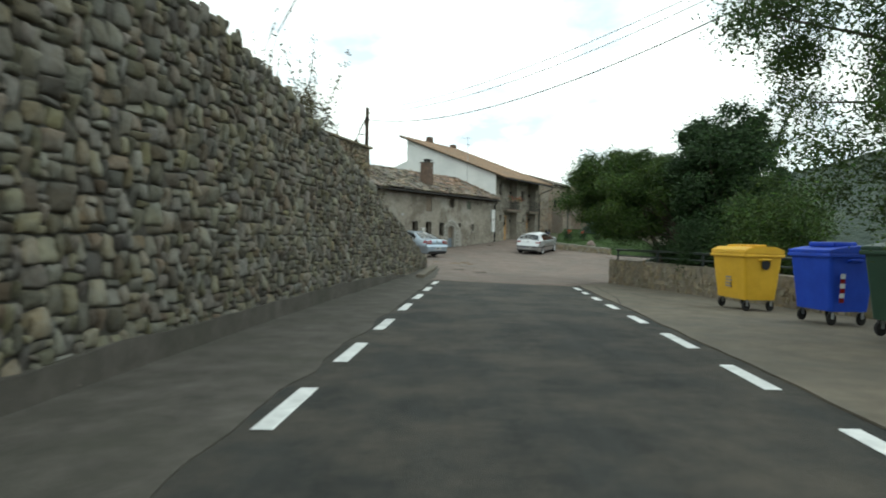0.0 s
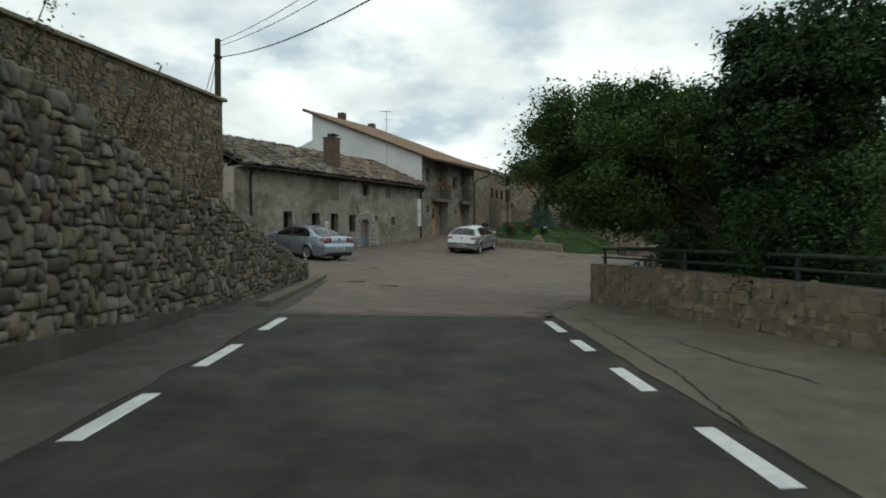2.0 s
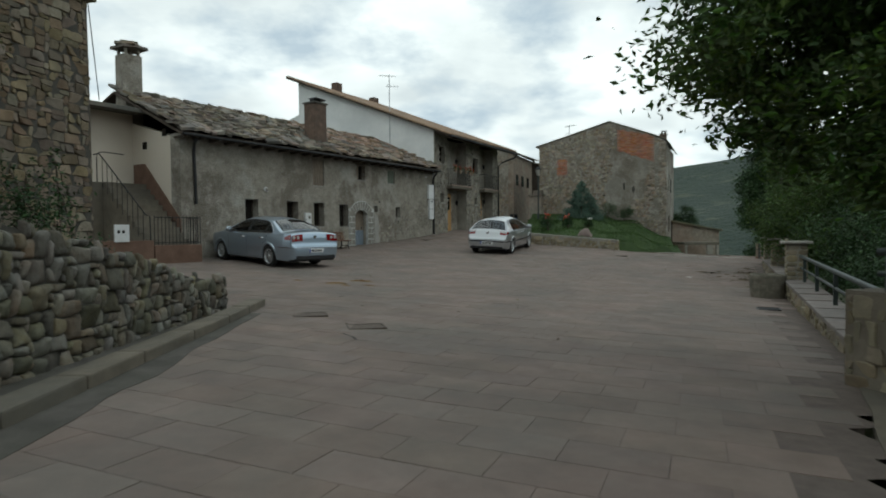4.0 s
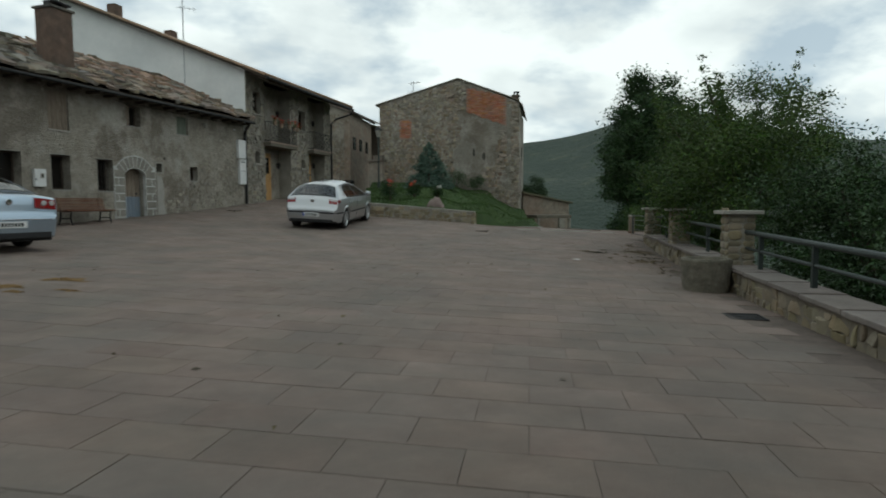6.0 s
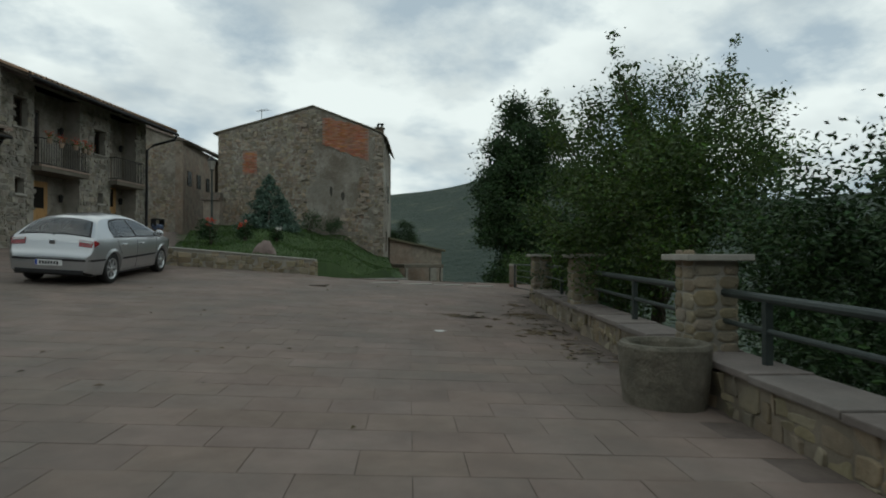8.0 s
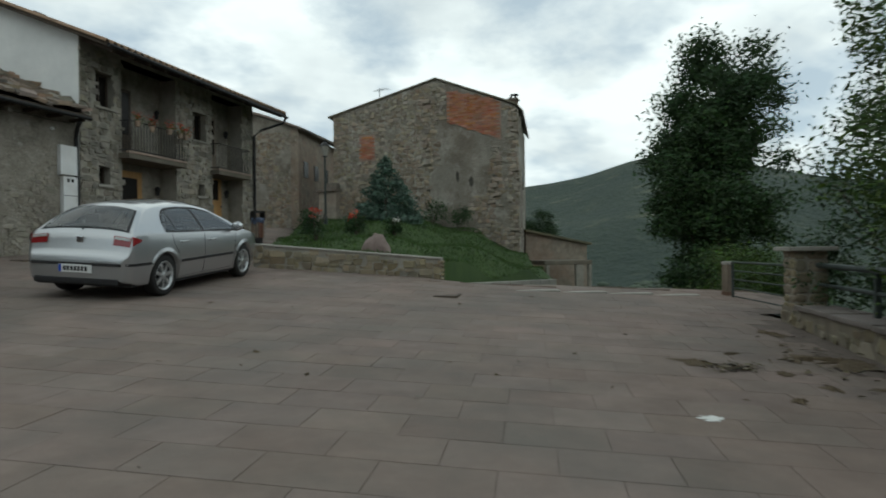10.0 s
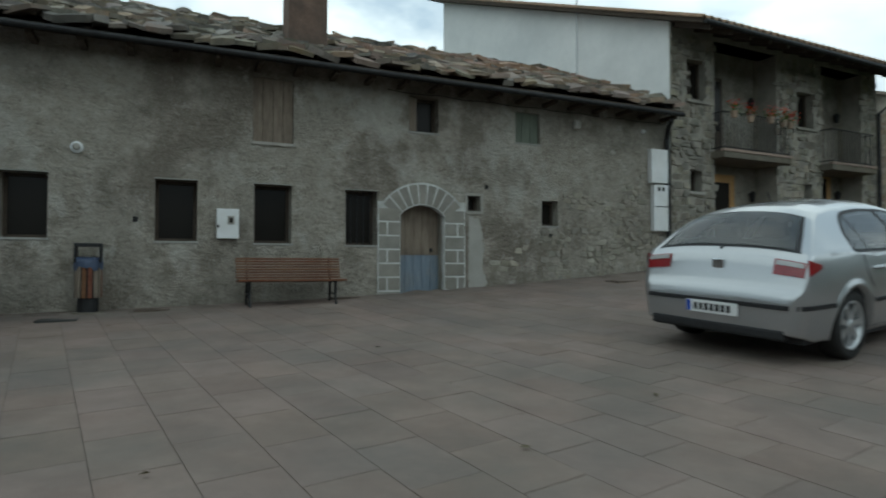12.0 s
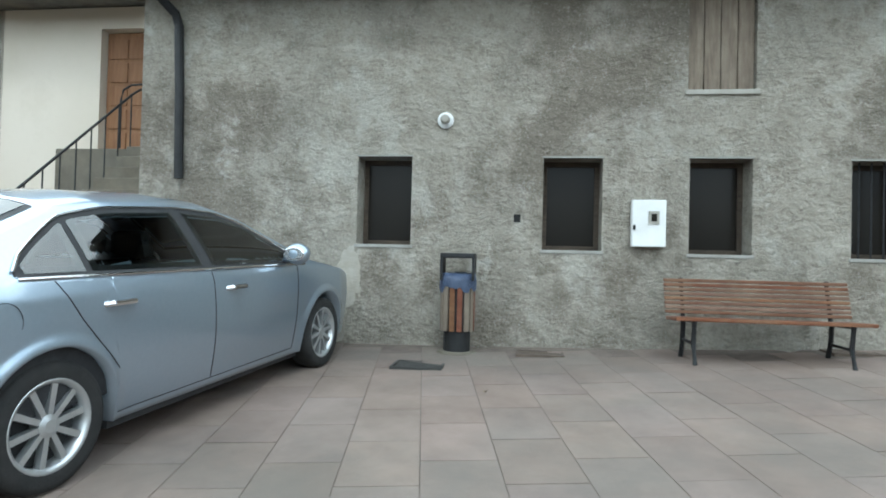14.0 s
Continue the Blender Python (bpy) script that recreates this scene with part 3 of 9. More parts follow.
def stone_cells(rects, rnd, jitter):
    """Turn packed boxes into irregular blocks: every lattice point along their sides is shifted once, so that neighbours share their joints."""
    cell = min(b - a for a, b, c, d in rects)
    shift = {}

    def at(i, j):
        if (i, j) not in shift:
            shift[i, j] = ((i + rnd.uniform(-jitter, jitter)) * cell, (j + rnd.uniform(-jitter, jitter) * 0.85) * cell)
        return shift[i, j]
    for a, b, c, d in rects:
        i0, i1, j0, j1 = (round(v / cell) for v in (a, b, c, d))
        ring = [(i, j0) for i in range(i0, i1)] + [(i1, j) for j in range(j0, j1)] + [(i, j1) for i in range(i1, i0, -1)] + [(i0, j) for j in range(j1, j0, -1)]
        corners = {(i0, j0), (i1, j0), (i1, j1), (i0, j1)}
        pts = [at(*p) for p in ring]
        out = []
        n = len(ring)
        for k in range(n):
            (x, z), (xa, za), (xb, zb) = pts[k], pts[k - 1], pts[(k + 1) % n]
            if ring[k] in corners:
                q = rnd.uniform(0.14, 0.34)
                out += [(x + (xa - x) * q, z + (za - z) * q), (x + (xb - x) * q, z + (zb - z) * q)]
            else:
                out.append((x * 0.6 + (xa + xb) * 0.2, z * 0.6 + (za + zb) * 0.2))
        yield out


def lay_stones(parent, place, rects, kit, joined_material, depth=0.05, gap=0.012, single=None, seed=1, name="stone", joined_label="", skip=None, jitter=0.32, crown_in=0.84):
    """Set stones into a face. place(u, w) gives a 4x4 frame at u along and w up: X along the face, Z up, -Y out of it.
    Those for which single(u, w) holds become objects of their own; the rest are joined."""
    rnd = random.Random(seed)
    V, F = [], []
    material = kit[0][0].materials[0]
    for poly in stone_cells(rects, rnd, jitter):
        u, w = sum(p[0] for p in poly) / len(poly), sum(p[1] for p in poly) / len(poly)
        if skip and skip(u, w):
            continue
        poly = [(x - u, z - w) for x, z in poly]
        ring = poly
        n = len(ring)
        size = sum(math.hypot(x, z) for x, z in ring) / max(n, 1)
        if n < 6 or size < 0.025:
            continue
        k1 = max(0.3, 1 - gap / 2 / size)
        d0 = depth * rnd.uniform(0.45, 1.3)
        tx, tz = rnd.uniform(-0.25, 0.25), rnd.uniform(-0.25, 0.25)
        vs = [(x * k1, 0.02, z * k1) for x, z in ring]
        vs += [(x * k1 * 0.97, -d0 * 0.55 * rnd.uniform(0.7, 1.2) + x * tx + z * tz, z * k1 * 0.97) for x, z in ring]
        vs += [(x * k1 * crown_in, -d0 * rnd.uniform(0.82, 1.12) + x * tx + z * tz, z * k1 * crown_in) for x, z in ring]
        vs.append((rnd.uniform(-0.2, 0.2) * size, -d0 * 1.04, rnd.uniform(-0.2, 0.2) * size))
        fs = [(r * n + k, r * n + (k + 1) % n, r * n + n + (k + 1) % n, r * n + n + k) for r in (0, 1) for k in range(n)]
        fs += [(2 * n + k, 2 * n + (k + 1) % n, 3 * n) for k in range(n)]
        m = place(u, w)
        if single and single(u, w):
            me = bpy.data.meshes.new(name)
            me.from_pydata(vs, [], fs)
            me.materials.append(material)
            me.polygons.foreach_set("use_smooth", [crown_in < 0.8] * len(fs))
            ob = new(name, me)
            ob.parent = parent
            ob.matrix_world = m
        else:
            base = len(V)
            V.extend(tuple(m @ Vector(p)) for p in vs)
            F.extend(tuple(base + k for k in f) for f in fs)
    if F:
        me = bpy.data.meshes.new(name + "_field")
        me.from_pydata(V, [], F)
        me.materials.append(joined_material)
        me.polygons.foreach_set("use_smooth", [crown_in < 0.8] * len(F))
        ob = new(name + "_field", me)
        ob.parent = parent
        ob.matrix_world = Matrix.Identity(4)
        tagged(ob, joined_label, "", "", "stuff")
        return ob


def wall_ribbon(name, line, top, bottom, thick, material, label, category="wall"):
    """A wall that follows a plan line, with its own top height along it; thick goes to the left of the line."""
    bm = bmesh.new()
    pts = [Vector(p) for p in line]
    rows = []
    for i, p in enumerate(pts):
        d = (pts[min(i + 1, len(pts) - 1)] - pts[max(i - 1, 0)]).normalized()
        n = Vector((-d.y, d.x)) * thick
        t, bt = top(p.x, p.y), bottom(p.x, p.y)
        rows.append([bm.verts.new((p.x, p.y, bt)), bm.verts.new((p.x, p.y, t)), bm.verts.new((p.x + n.x, p.y + n.y, t)), bm.verts.new((p.x + n.x, p.y + n.y, bt))])
    for a, b in zip(rows, rows[1:]):
        for k in range(3):
            bm.faces.new((a[k], b[k], b[k + 1], a[k + 1]))
    bm.faces.new(rows[0])
    bm.faces.new(rows[-1][::-1])
    bmesh.ops.recalc_face_normals(bm, faces=bm.faces)
    ob = mesh_ob(name, bm, material)
    return tagged(ob, label, category, "", "structure")


def line_frame(line):
    """Arc-length frames along a plan polyline, seen from the side that lies to its right."""
    pts = [Vector(p) for p in line]
    seg = [(b - a).length for a, b in zip(pts, pts[1:])]

    def at(u):
        for (a, b), L in zip(zip(pts, pts[1:]), seg):
            if u <= L or b is pts[-1]:
                d = (b - a).normalized()
                p = a + d * u
                return p, d
            u -= L
    return at, sum(seg)


# retaining wall along the road, its stones facing the road
ret_line = [(ret_x(y), y) for y in np.arange(-8.0, 27.96, 0.599)]
wall_retaining = wall_ribbon("wall_retaining", ret_line, lambda x, y: lerp_list(RET_TOP, y) - 0.03, lambda x, y: square_z(x, y) - 0.4, 0.6, MORTAR,
                             "tall dry rubble stone retaining wall stepping down along the road", "wall")
at_ret, LEN_RET = line_frame(ret_line)


def ret_place(u, w):
    p, d = at_ret(u)
    ang = math.degrees(math.atan2(d.y, d.x))
    return pose(p.x, p.y, square_z(p.x, p.y) - 0.1 + w, 0, 0, ang)


def ret_skip(u, w):
    p, d = at_ret(u)
    return square_z(p.x, p.y) - 0.1 + w > lerp_list(RET_TOP, p.y) + 0.02 or p.y < 0.5


lay_stones(wall_retaining, ret_place, pack_rubble(LEN_RET, 4.4, 0.08, random.Random(11), 4, 3, [1, 1, 2, 2, 2, 3, 3]), KIT_RUBBLE, STONE_J, 0.05, 0.016,
           single=lambda u, w: 9.5 < at_ret(u)[0].y < 12.3 and w < 2.5, seed=5, joined_label="rubble stones of the retaining wall", skip=ret_skip, jitter=0.34, crown_in=0.74)

# rough concrete footing at the foot of the retaining wall
foot_line = [(ret_x(y) + 0.09 + 0.025 * noise.noise(Vector((y * 1.1, 0, 3))), y) for y in np.arange(-2.0, 22.0, 0.4)]
wall_ribbon("wall_footing", foot_line, lambda x, y: square_z(x, y) + 0.27 + 0.05 * noise.noise(Vector((y * 0.7, 5, 0))) - max(0.0, y - 16) * 0.035, lambda x, y: square_z(x, y) - 0.3, 0.3, STRIP,
            "rough dirty concrete footing along the stone wall", "wall")

# low walls on the valley side
def low_wall(name, line, top, label, seed, singles=None):
    w = wall_ribbon(name, line, top, lambda x, y: min(square_z(x, y), -0.3) - 0.5, -0.42, MORTAR_LOW, label, "wall")
    at, L = line_frame(line)

    def place(u, ww):
        p, d = at(u)
        return pose(p.x, p.y, square_z(p.x, p.y) - 0.05 + ww, 0, 0, math.degrees(math.atan2(-d.y, -d.x)))
    lay_stones(w, place, pack_rubble(L, 1.2, 0.075, random.Random(seed), 4, 3), KIT_LOW, STONE_LOW_J, 0.010, 0.009, single=singles, seed=seed,
               joined_label="stones of the low wall", skip=lambda u, ww: square_z(at(u)[0].x, at(u)[0].y) - 0.05 + ww > top(at(u)[0].x, at(u)[0].y) - 0.06)
    return w


MORTAR_LOW = surf("buff_mortar", (0.14, 0.12, 0.092), (0.22, 0.19, 0.148), 3, 0.95, 0.6, 24)
STONE_LOW = surf("buff_stone", (0.165, 0.135, 0.09), (0.29, 0.24, 0.165), 3.0, 0.9, 0.6, 22, (0.14, 0.13, 0.11), 1.1, 0.6, objrand=0.2)
STONE_LOW_J = surf("buff_stone_joined", (0.165, 0.135, 0.09), (0.29, 0.24, 0.165), 3.0, 0.9, 0.6, 22, (0.14, 0.13, 0.11), 1.1, 0.6, island=0.2)
KIT_LOW = stone_kit("stone", STONE_LOW, 4)
wing_line = [(wing_x(y), y) for y in np.arange(-8, 23.1, 0.5)] + [(6.10, 23.3)]
low_wall("wall_wing", wing_line, lambda x, y: 0.55 - (23.3 - y) * 0.004, "low rubble stone wall behind the refuse containers", 21,
         lambda u, w: 22.0 < u < 30)
wall_end = WALL_A + WALL_DIR * 18.9


def coping_z(k):
    """Underside of the parapet's coping, k metres along the wall."""
    return -0.215 + 0.0115 * k


def par_top(x, y):
    return coping_z((y - WALL_A.y) / WALL_DIR.y)


par_line = [tuple(WALL_A + WALL_DIR * s) for s in np.arange(0.8, 19.0, 0.5)]
low_wall("wall_parapet", [p for p in par_line], par_top, "low stone parapet edging the paved square", 22)

# ---- buildings ----
LOW = frame_at(-1.0947, 43.1103, 0, 0.6025, 0.7981)      # X along the front, Y into the house
LOW_X0, LOW_X1, LOW_EAVE, LOW_DEEP = -6.2, 8.55, 4.22, 6.4

low_open = [(-3.66, -3.07, 1.42, 2.36), (-1.69, -1.09, 1.40, 2.35), (-0.24, 0.36, 1.39, 2.35), (1.27, 1.84, 1.38, 2.33),
            (2.26, 3.12, 0.2, 2.18), (3.60, 3.88, 2.05, 2.34), (5.24, 5.63, 1.82, 2.32),
            (-0.27, 0.38, 3.04, 4.10), (2.43, 3.01, 3.45, 4.10), (4.64, 5.21, 3.43, 4.04)]
low_house = thing("low_house", LOW, "long low grey rendered house with a stone slab roof", "house")
bm = bmesh.new()
wall_mesh(bm, LOW_X0, LOW_X1, -0.4, LOW_EAVE + 0.15, low_open, 0.5)
part("front_wall", bm, PLASTER, low_house, "patchy grey cement render")
bm = bmesh.new()
wall_mesh(bm, 0, LOW_DEEP, -0.4, LOW_EAVE + 0.1, [], 0.4, pose(LOW_X0, 0.5, 0, 0, 0, 90) @ pose(0, -0.4, 0))
prism(bm, [(0.0, LOW_EAVE + 0.1), (LOW_DEEP - 0.5, LOW_EAVE + 0.1), (LOW_DEEP - 0.5, LOW_EAVE + 1.75)], 0, 0.4, pose(LOW_X0, 0.5, 0, 0, 0, 90) @ pose(0, 0, 0, 90))
part("side_wall", bm, CREAM, low_house, "cream rendered end wall above the stair")
bm = bmesh.new()
box(bm, (LOW_X0, LOW_DEEP, -0.4), (LOW_X1, LOW_DEEP + 0.4, LOW_EAVE + 1.6))
part("back_wall", bm, PLASTER, low_house)

# white house with balconies
WH = frame_at(4.12, 49.85, 0, 0.571, 0.82)
WH_LEN, WH_EAVE = 7.75, 6.25
white_house = thing("balcony_house", WH, "two-storey stone house with white rendered gable, balconies and tiled eaves", "house")
wh_open = [(0.50, 1.12, 4.75, 5.67), (1.36, 3.55, 0.5, 6.2), (0.58, 0.96, 2.69, 3.19), (5.3, 7.05, 0.5, 6.2),
           (4.34, 5.02, 4.51, 5.42), (4.54, 4.91, 2.70, 3.10)]
bm = bmesh.new()
wall_mesh(bm, 0, WH_LEN, 0.0, WH_EAVE + 0.2, wh_open, 0.5)
part("front_wall", bm, MORTAR_L, white_house, "pale mortar between the facing stones")
GABLE_A, GABLE_B = Vector((4.11, 49.86)), Vector((-3.71, 53.06))
gd = (GABLE_B - GABLE_A)
GAB = frame_at(4.11, 49.86, 0, gd.x, gd.y)
bm = bmesh.new()
GL = gd.length - 0.5
prism(bm, [(0.0, 0.0), (GL + 1.2, 0.0), (GL + 1.2, 7.25), (GL, 7.75), (GL, 9.52), (0.0, 6.42)], 0, 0.45, pose(0, 0, 0, 90))
ob = part("gable_wall", bm, WHITEWASH, None, "bare white rendered gable")
ob.matrix_world = GAB @ pose(0, 0, 0)
ob.parent = white_house
ob.matrix_parent_inverse = WH.inverted()

# stone house with brick patches
CH = frame_at(12.27, 60.43, 0, 0.766, -0.643)
CH_L = 8.72
patch_house = thing("patched_stone_house", CH, "old gabled stone house with worn render and red brick infill", "house")
bm = bmesh.new()
prism(bm, [(0, -2.5), (CH_L, -2.5), (CH_L, 6.55), (CH_L - 0.15, 6.75), (5.1, 8.2), (2.3, 7.55), (0, 7.05)], -0.5, 0, pose(0, 0, 0, 90))
part("front_wall", bm, PLASTER, patch_house, "rubble and grey render gable")
bm = bmesh.new()
box(bm, (CH_L - 0.45, 0.5, -2.5), (CH_L, 9, 5.9))
box(bm, (0, 0.5, -2.5), (0.45, 9, 7.0))
part("side_wall", bm, PLASTER, patch_house)

# house closing the lane
FARH = frame_at(8.55, 64.5, 0, 0.86, -0.5)
far_house = thing("lane_house", FARH, "rubble stone house at the end of the lane", "house")
bm = bmesh.new()
prism(bm, [(-3.0, 0.5), (2.75, 0.5), (2.75, 6.95), (0.9, 7.6), (-3.0, 8.6)], -0.5, 0, pose(0, 0, 0, 90))
part("front_wall", bm, PLASTER, far_house)

# walled building above the retaining wall
UP = frame_at(-6.3, 20.4, 0, 2.75, 9.05)
upper = thing("terrace_building", UP, "windowless rubble stone building above the retaining wall", "building")
bm = bmesh.new()
box(bm, (-9.0, 0, 0.0), (9.55, 5.0, 5.33))
part("wall", bm, MORTAR, upper)

# ---- low house: roof, openings, fittings ----
RIDGE_Y, RIDGE_Z, EAVE_Y = 3.2, 6.1, -0.5
SLOPE = math.atan2(RIDGE_Z - 4.36, RIDGE_Y - EAVE_Y)


def low_roof_z(y):
    return 4.36 + (y - EAVE_Y) * math.tan(SLOPE)


bm = bmesh.new()
prism(bm, [(EAVE_Y, 4.30), (RIDGE_Y, RIDGE_Z - 0.06), (LOW_DEEP + 0.8, 4.5), (LOW_DEEP + 0.8, 4.42), (RIDGE_Y, RIDGE_Z - 0.14), (EAVE_Y, 4.22)], -6.5, 8.5,
      Matrix(((0, 0, 1, 0), (1, 0, 0, 0), (0, 1, 0, 0), (0, 0, 0, 1))))
bmesh.ops.recalc_face_normals(bm, faces=bm.faces)
roof = part("roof", bm, WOOD_DARK, low_house, "dark boards under the roof slabs")
for k in range(25):
    bm = bmesh.new()
    x = -6.35 + k * 0.61
    box(bm, (x, EAVE_Y + 0.06, 4.17), (x + 0.09, 0.1, 4.24))
    part("rafter", bm, WOOD_DARK, low_house)
bm = bmesh.new()
box(bm, (-6.45, EAVE_Y - 0.01, 4.24), (8.5, EAVE_Y + 0.03, 4.32))
part("fascia", bm, WOOD_DARK, low_house)
bm = bmesh.new()
tube(bm, [(-6.45, EAVE_Y - 0.05, 4.26), (-1, EAVE_Y - 0.05, 4.255), (8.45, EAVE_Y - 0.05, 4.23)], 0.045, 10)
part("gutter", bm, IRON, low_house, "dark metal gutter")


def slab_mesh(rnd, tag, material):
    bm = bmesh.new()
    n = 6
    pts = [(-0.5, -0.5), (0.05, -0.55), (0.5, -0.48), (0.52, 0.5), (0.0, 0.52), (-0.5, 0.5)]
    pts = [(x + rnd.uniform(-0.08, 0.08), y + rnd.uniform(-0.08, 0.08)) for x, y in pts]
    lo = [bm.verts.new((x, y, -0.5)) for x, y in pts]
    hi = [bm.verts.new((x * 0.97, y * 0.97, 0.5 + rnd.uniform(-0.15, 0.15))) for x, y in pts]
    bm.faces.new(lo[::-1])
    bm.faces.new(hi)
    for k in range(n):
        bm.faces.new((lo[k], lo[(k + 1) % n], hi[(k + 1) % n], hi[k]))
    bm.verts.index_update()
    vs = [tuple(v.co) for v in bm.verts]
    fs = [tuple(v.index for v in f.verts) for f in bm.faces]
    bm.free()
    me = bpy.data.meshes.new(tag)
    me.from_pydata(vs, [], fs)
    me.materials.append(material)
    return me, vs, fs


def roof_slabs():
    rnd = random.Random(8)
    kits = {"grey": [slab_mesh(rnd, "roof_slab", SLAB) for _ in range(8)], "tan": [slab_mesh(rnd, "roof_slab", CLAY_P) for _ in range(8)]}
    joined = {"grey": ([], []), "tan": ([], [])}
    row, y = 0, EAVE_Y - 0.04
    count = 0
    while y < RIDGE_Y:
        x = -6.6 + rnd.uniform(0, 0.2)
        while x < 8.45 - max(0, y) * 0.26:
            w = rnd.uniform(0.16, 0.44)
            cx, cy = x + w / 2, y + 0.2 + rnd.uniform(-0.06, 0.06)
            tan_zone = cx > 0.9 + rnd.uniform(-1.2, 1.2)
            key = "tan" if tan_zone and rnd.random() < 0.72 else "grey"
            me, vs, fs = rnd.choice(kits[key])
            th = rnd.uniform(0.04, 0.10)
            m = pose(cx, cy, low_roof_z(cy) + 0.035 + rnd.uniform(-0.006, 0.075), math.degrees(SLOPE) - 6 + rnd.uniform(-12, 12), rnd.uniform(-11, 11), rnd.uniform(-28, 28)) @ Matrix.Diagonal((w * 1.05, rnd.uniform(0.32, 0.5), th, 1))
            if (row < 7 and -3.0 < cx < 8.4) and count < 260:
                ob = new("roof_slab", me)
                ob.parent = roof
                ob.matrix_local = m
                count += 1
            else:
                V, F = joined[key]
                b = len(V)
                V.extend(tuple(m @ Vector(p)) for p in vs)
                F.extend(tuple(b + k for k in f) for f in fs)
            x += w * 0.97
        y += 0.235
        row += 1
    # far slope, plain courses
    for key, mt in (("grey", SLAB_J), ("tan", CLAY)):
        V, F = joined[key]
        me = bpy.data.meshes.new("roof_slab_field")
        me.from_pydata(V, [], F)
        me.materials.append(mt)
        ob = new("roof_slab_field", me)
        ob.parent = roof
        tagged(ob, "uneven stone slabs and tile pieces" if key == "grey" else "tan broken roof tiles", "", "", "stuff")


CLAY_P = surf("tan_roof_tile", (0.17, 0.125, 0.095), (0.30, 0.225, 0.17), 3, 0.9, 0.5, 30, (0.12, 0.105, 0.09), 1.0, 0.7, objrand=0.3)
roof_slabs()


def chimney(name, m, w, d, h, material, cap_material, label, style):
    c = thing(name, m, label, "chimney")
    bm = bmesh.new()
    box(bm, (-w / 2, -d / 2, -0.8), (w / 2, d / 2, h), bevel=0.015)
    part("chimney_body", bm, material, c)
    if style == "brick":
        bm = bmesh.new()
        box(bm, (-w / 2 - 0.05, -d / 2 - 0.05, h), (w / 2 + 0.05, d / 2 + 0.05, h + 0.07), bevel=0.01)
        part("cap", bm, cap_material, c)
        bm = bmesh.new()
        for sx in (-1, 1):
            box(bm, (sx * w * 0.28 - 0.03, -0.1, h + 0.07), (sx * w * 0.28 + 0.03, 0.1, h + 0.22))
        part("cowl_post", bm, IRON, c)
        bm = bmesh.new()
        box(bm, (-w * 0.42, -d * 0.35, h + 0.22), (w * 0.42, d * 0.35, h + 0.26), pose(0, 0, 0, 0, 4))
        part("cowl", bm, IRON, c)
    elif style == "stones":
        bm = bmesh.new()
        for sx in (-1, 1):
            for sy in (-1, 1):
                box(bm, (sx * w * 0.36 - 0.04, sy * d * 0.36 - 0.04, h), (sx * w * 0.36 + 0.04, sy * d * 0.36 + 0.04, h + 0.22))
        part("cap_post", bm, material, c)
        rnd = random.Random(2)
        for k in range(3):
            me, _, _ = slab_mesh(rnd, "cap_stone", SLAB)
            ob = new("cap_stone", me)
            ob.parent = c
            ob.matrix_local = pose(0.03 * k, 0, h + 0.26 + 0.07 * k, rnd.uniform(-6, 6), rnd.uniform(-6, 6), 30 * k) @ Matrix.Diagonal((w * (1.5 - 0.25 * k), d * (1.4 - 0.25 * k), 0.09, 1))
    return c


BRICK_DK = surf("sooty_brick", (0.09, 0.06, 0.045), (0.17, 0.115, 0.085), 4, 0.9, 0.7, 18, (0.05, 0.045, 0.04), 1.6, 0.7)
chimney("chimney", LOW @ pose(0.70, 0.75, 4.95), 0.68, 0.62, 1.55, BRICK_DK, SLAB, "dark sooty brick chimney with metal cowl on the slab roof", "brick")
bm = bmesh.new()
box(bm, (0.22, 0.25, 4.72), (1.18, 1.25, 4.86), pose(0, 0, 0), bevel=0.02)
part("flashing", bm, CONCRETE, low_house, "cement skirt round the chimney")
chimney("chimney", LOW @ pose(-6.05, 3.0, 5.75), 0.62, 0.6, 1.55, PLASTER, SLAB, "grey rendered chimney capped with loose flat stones", "stones")


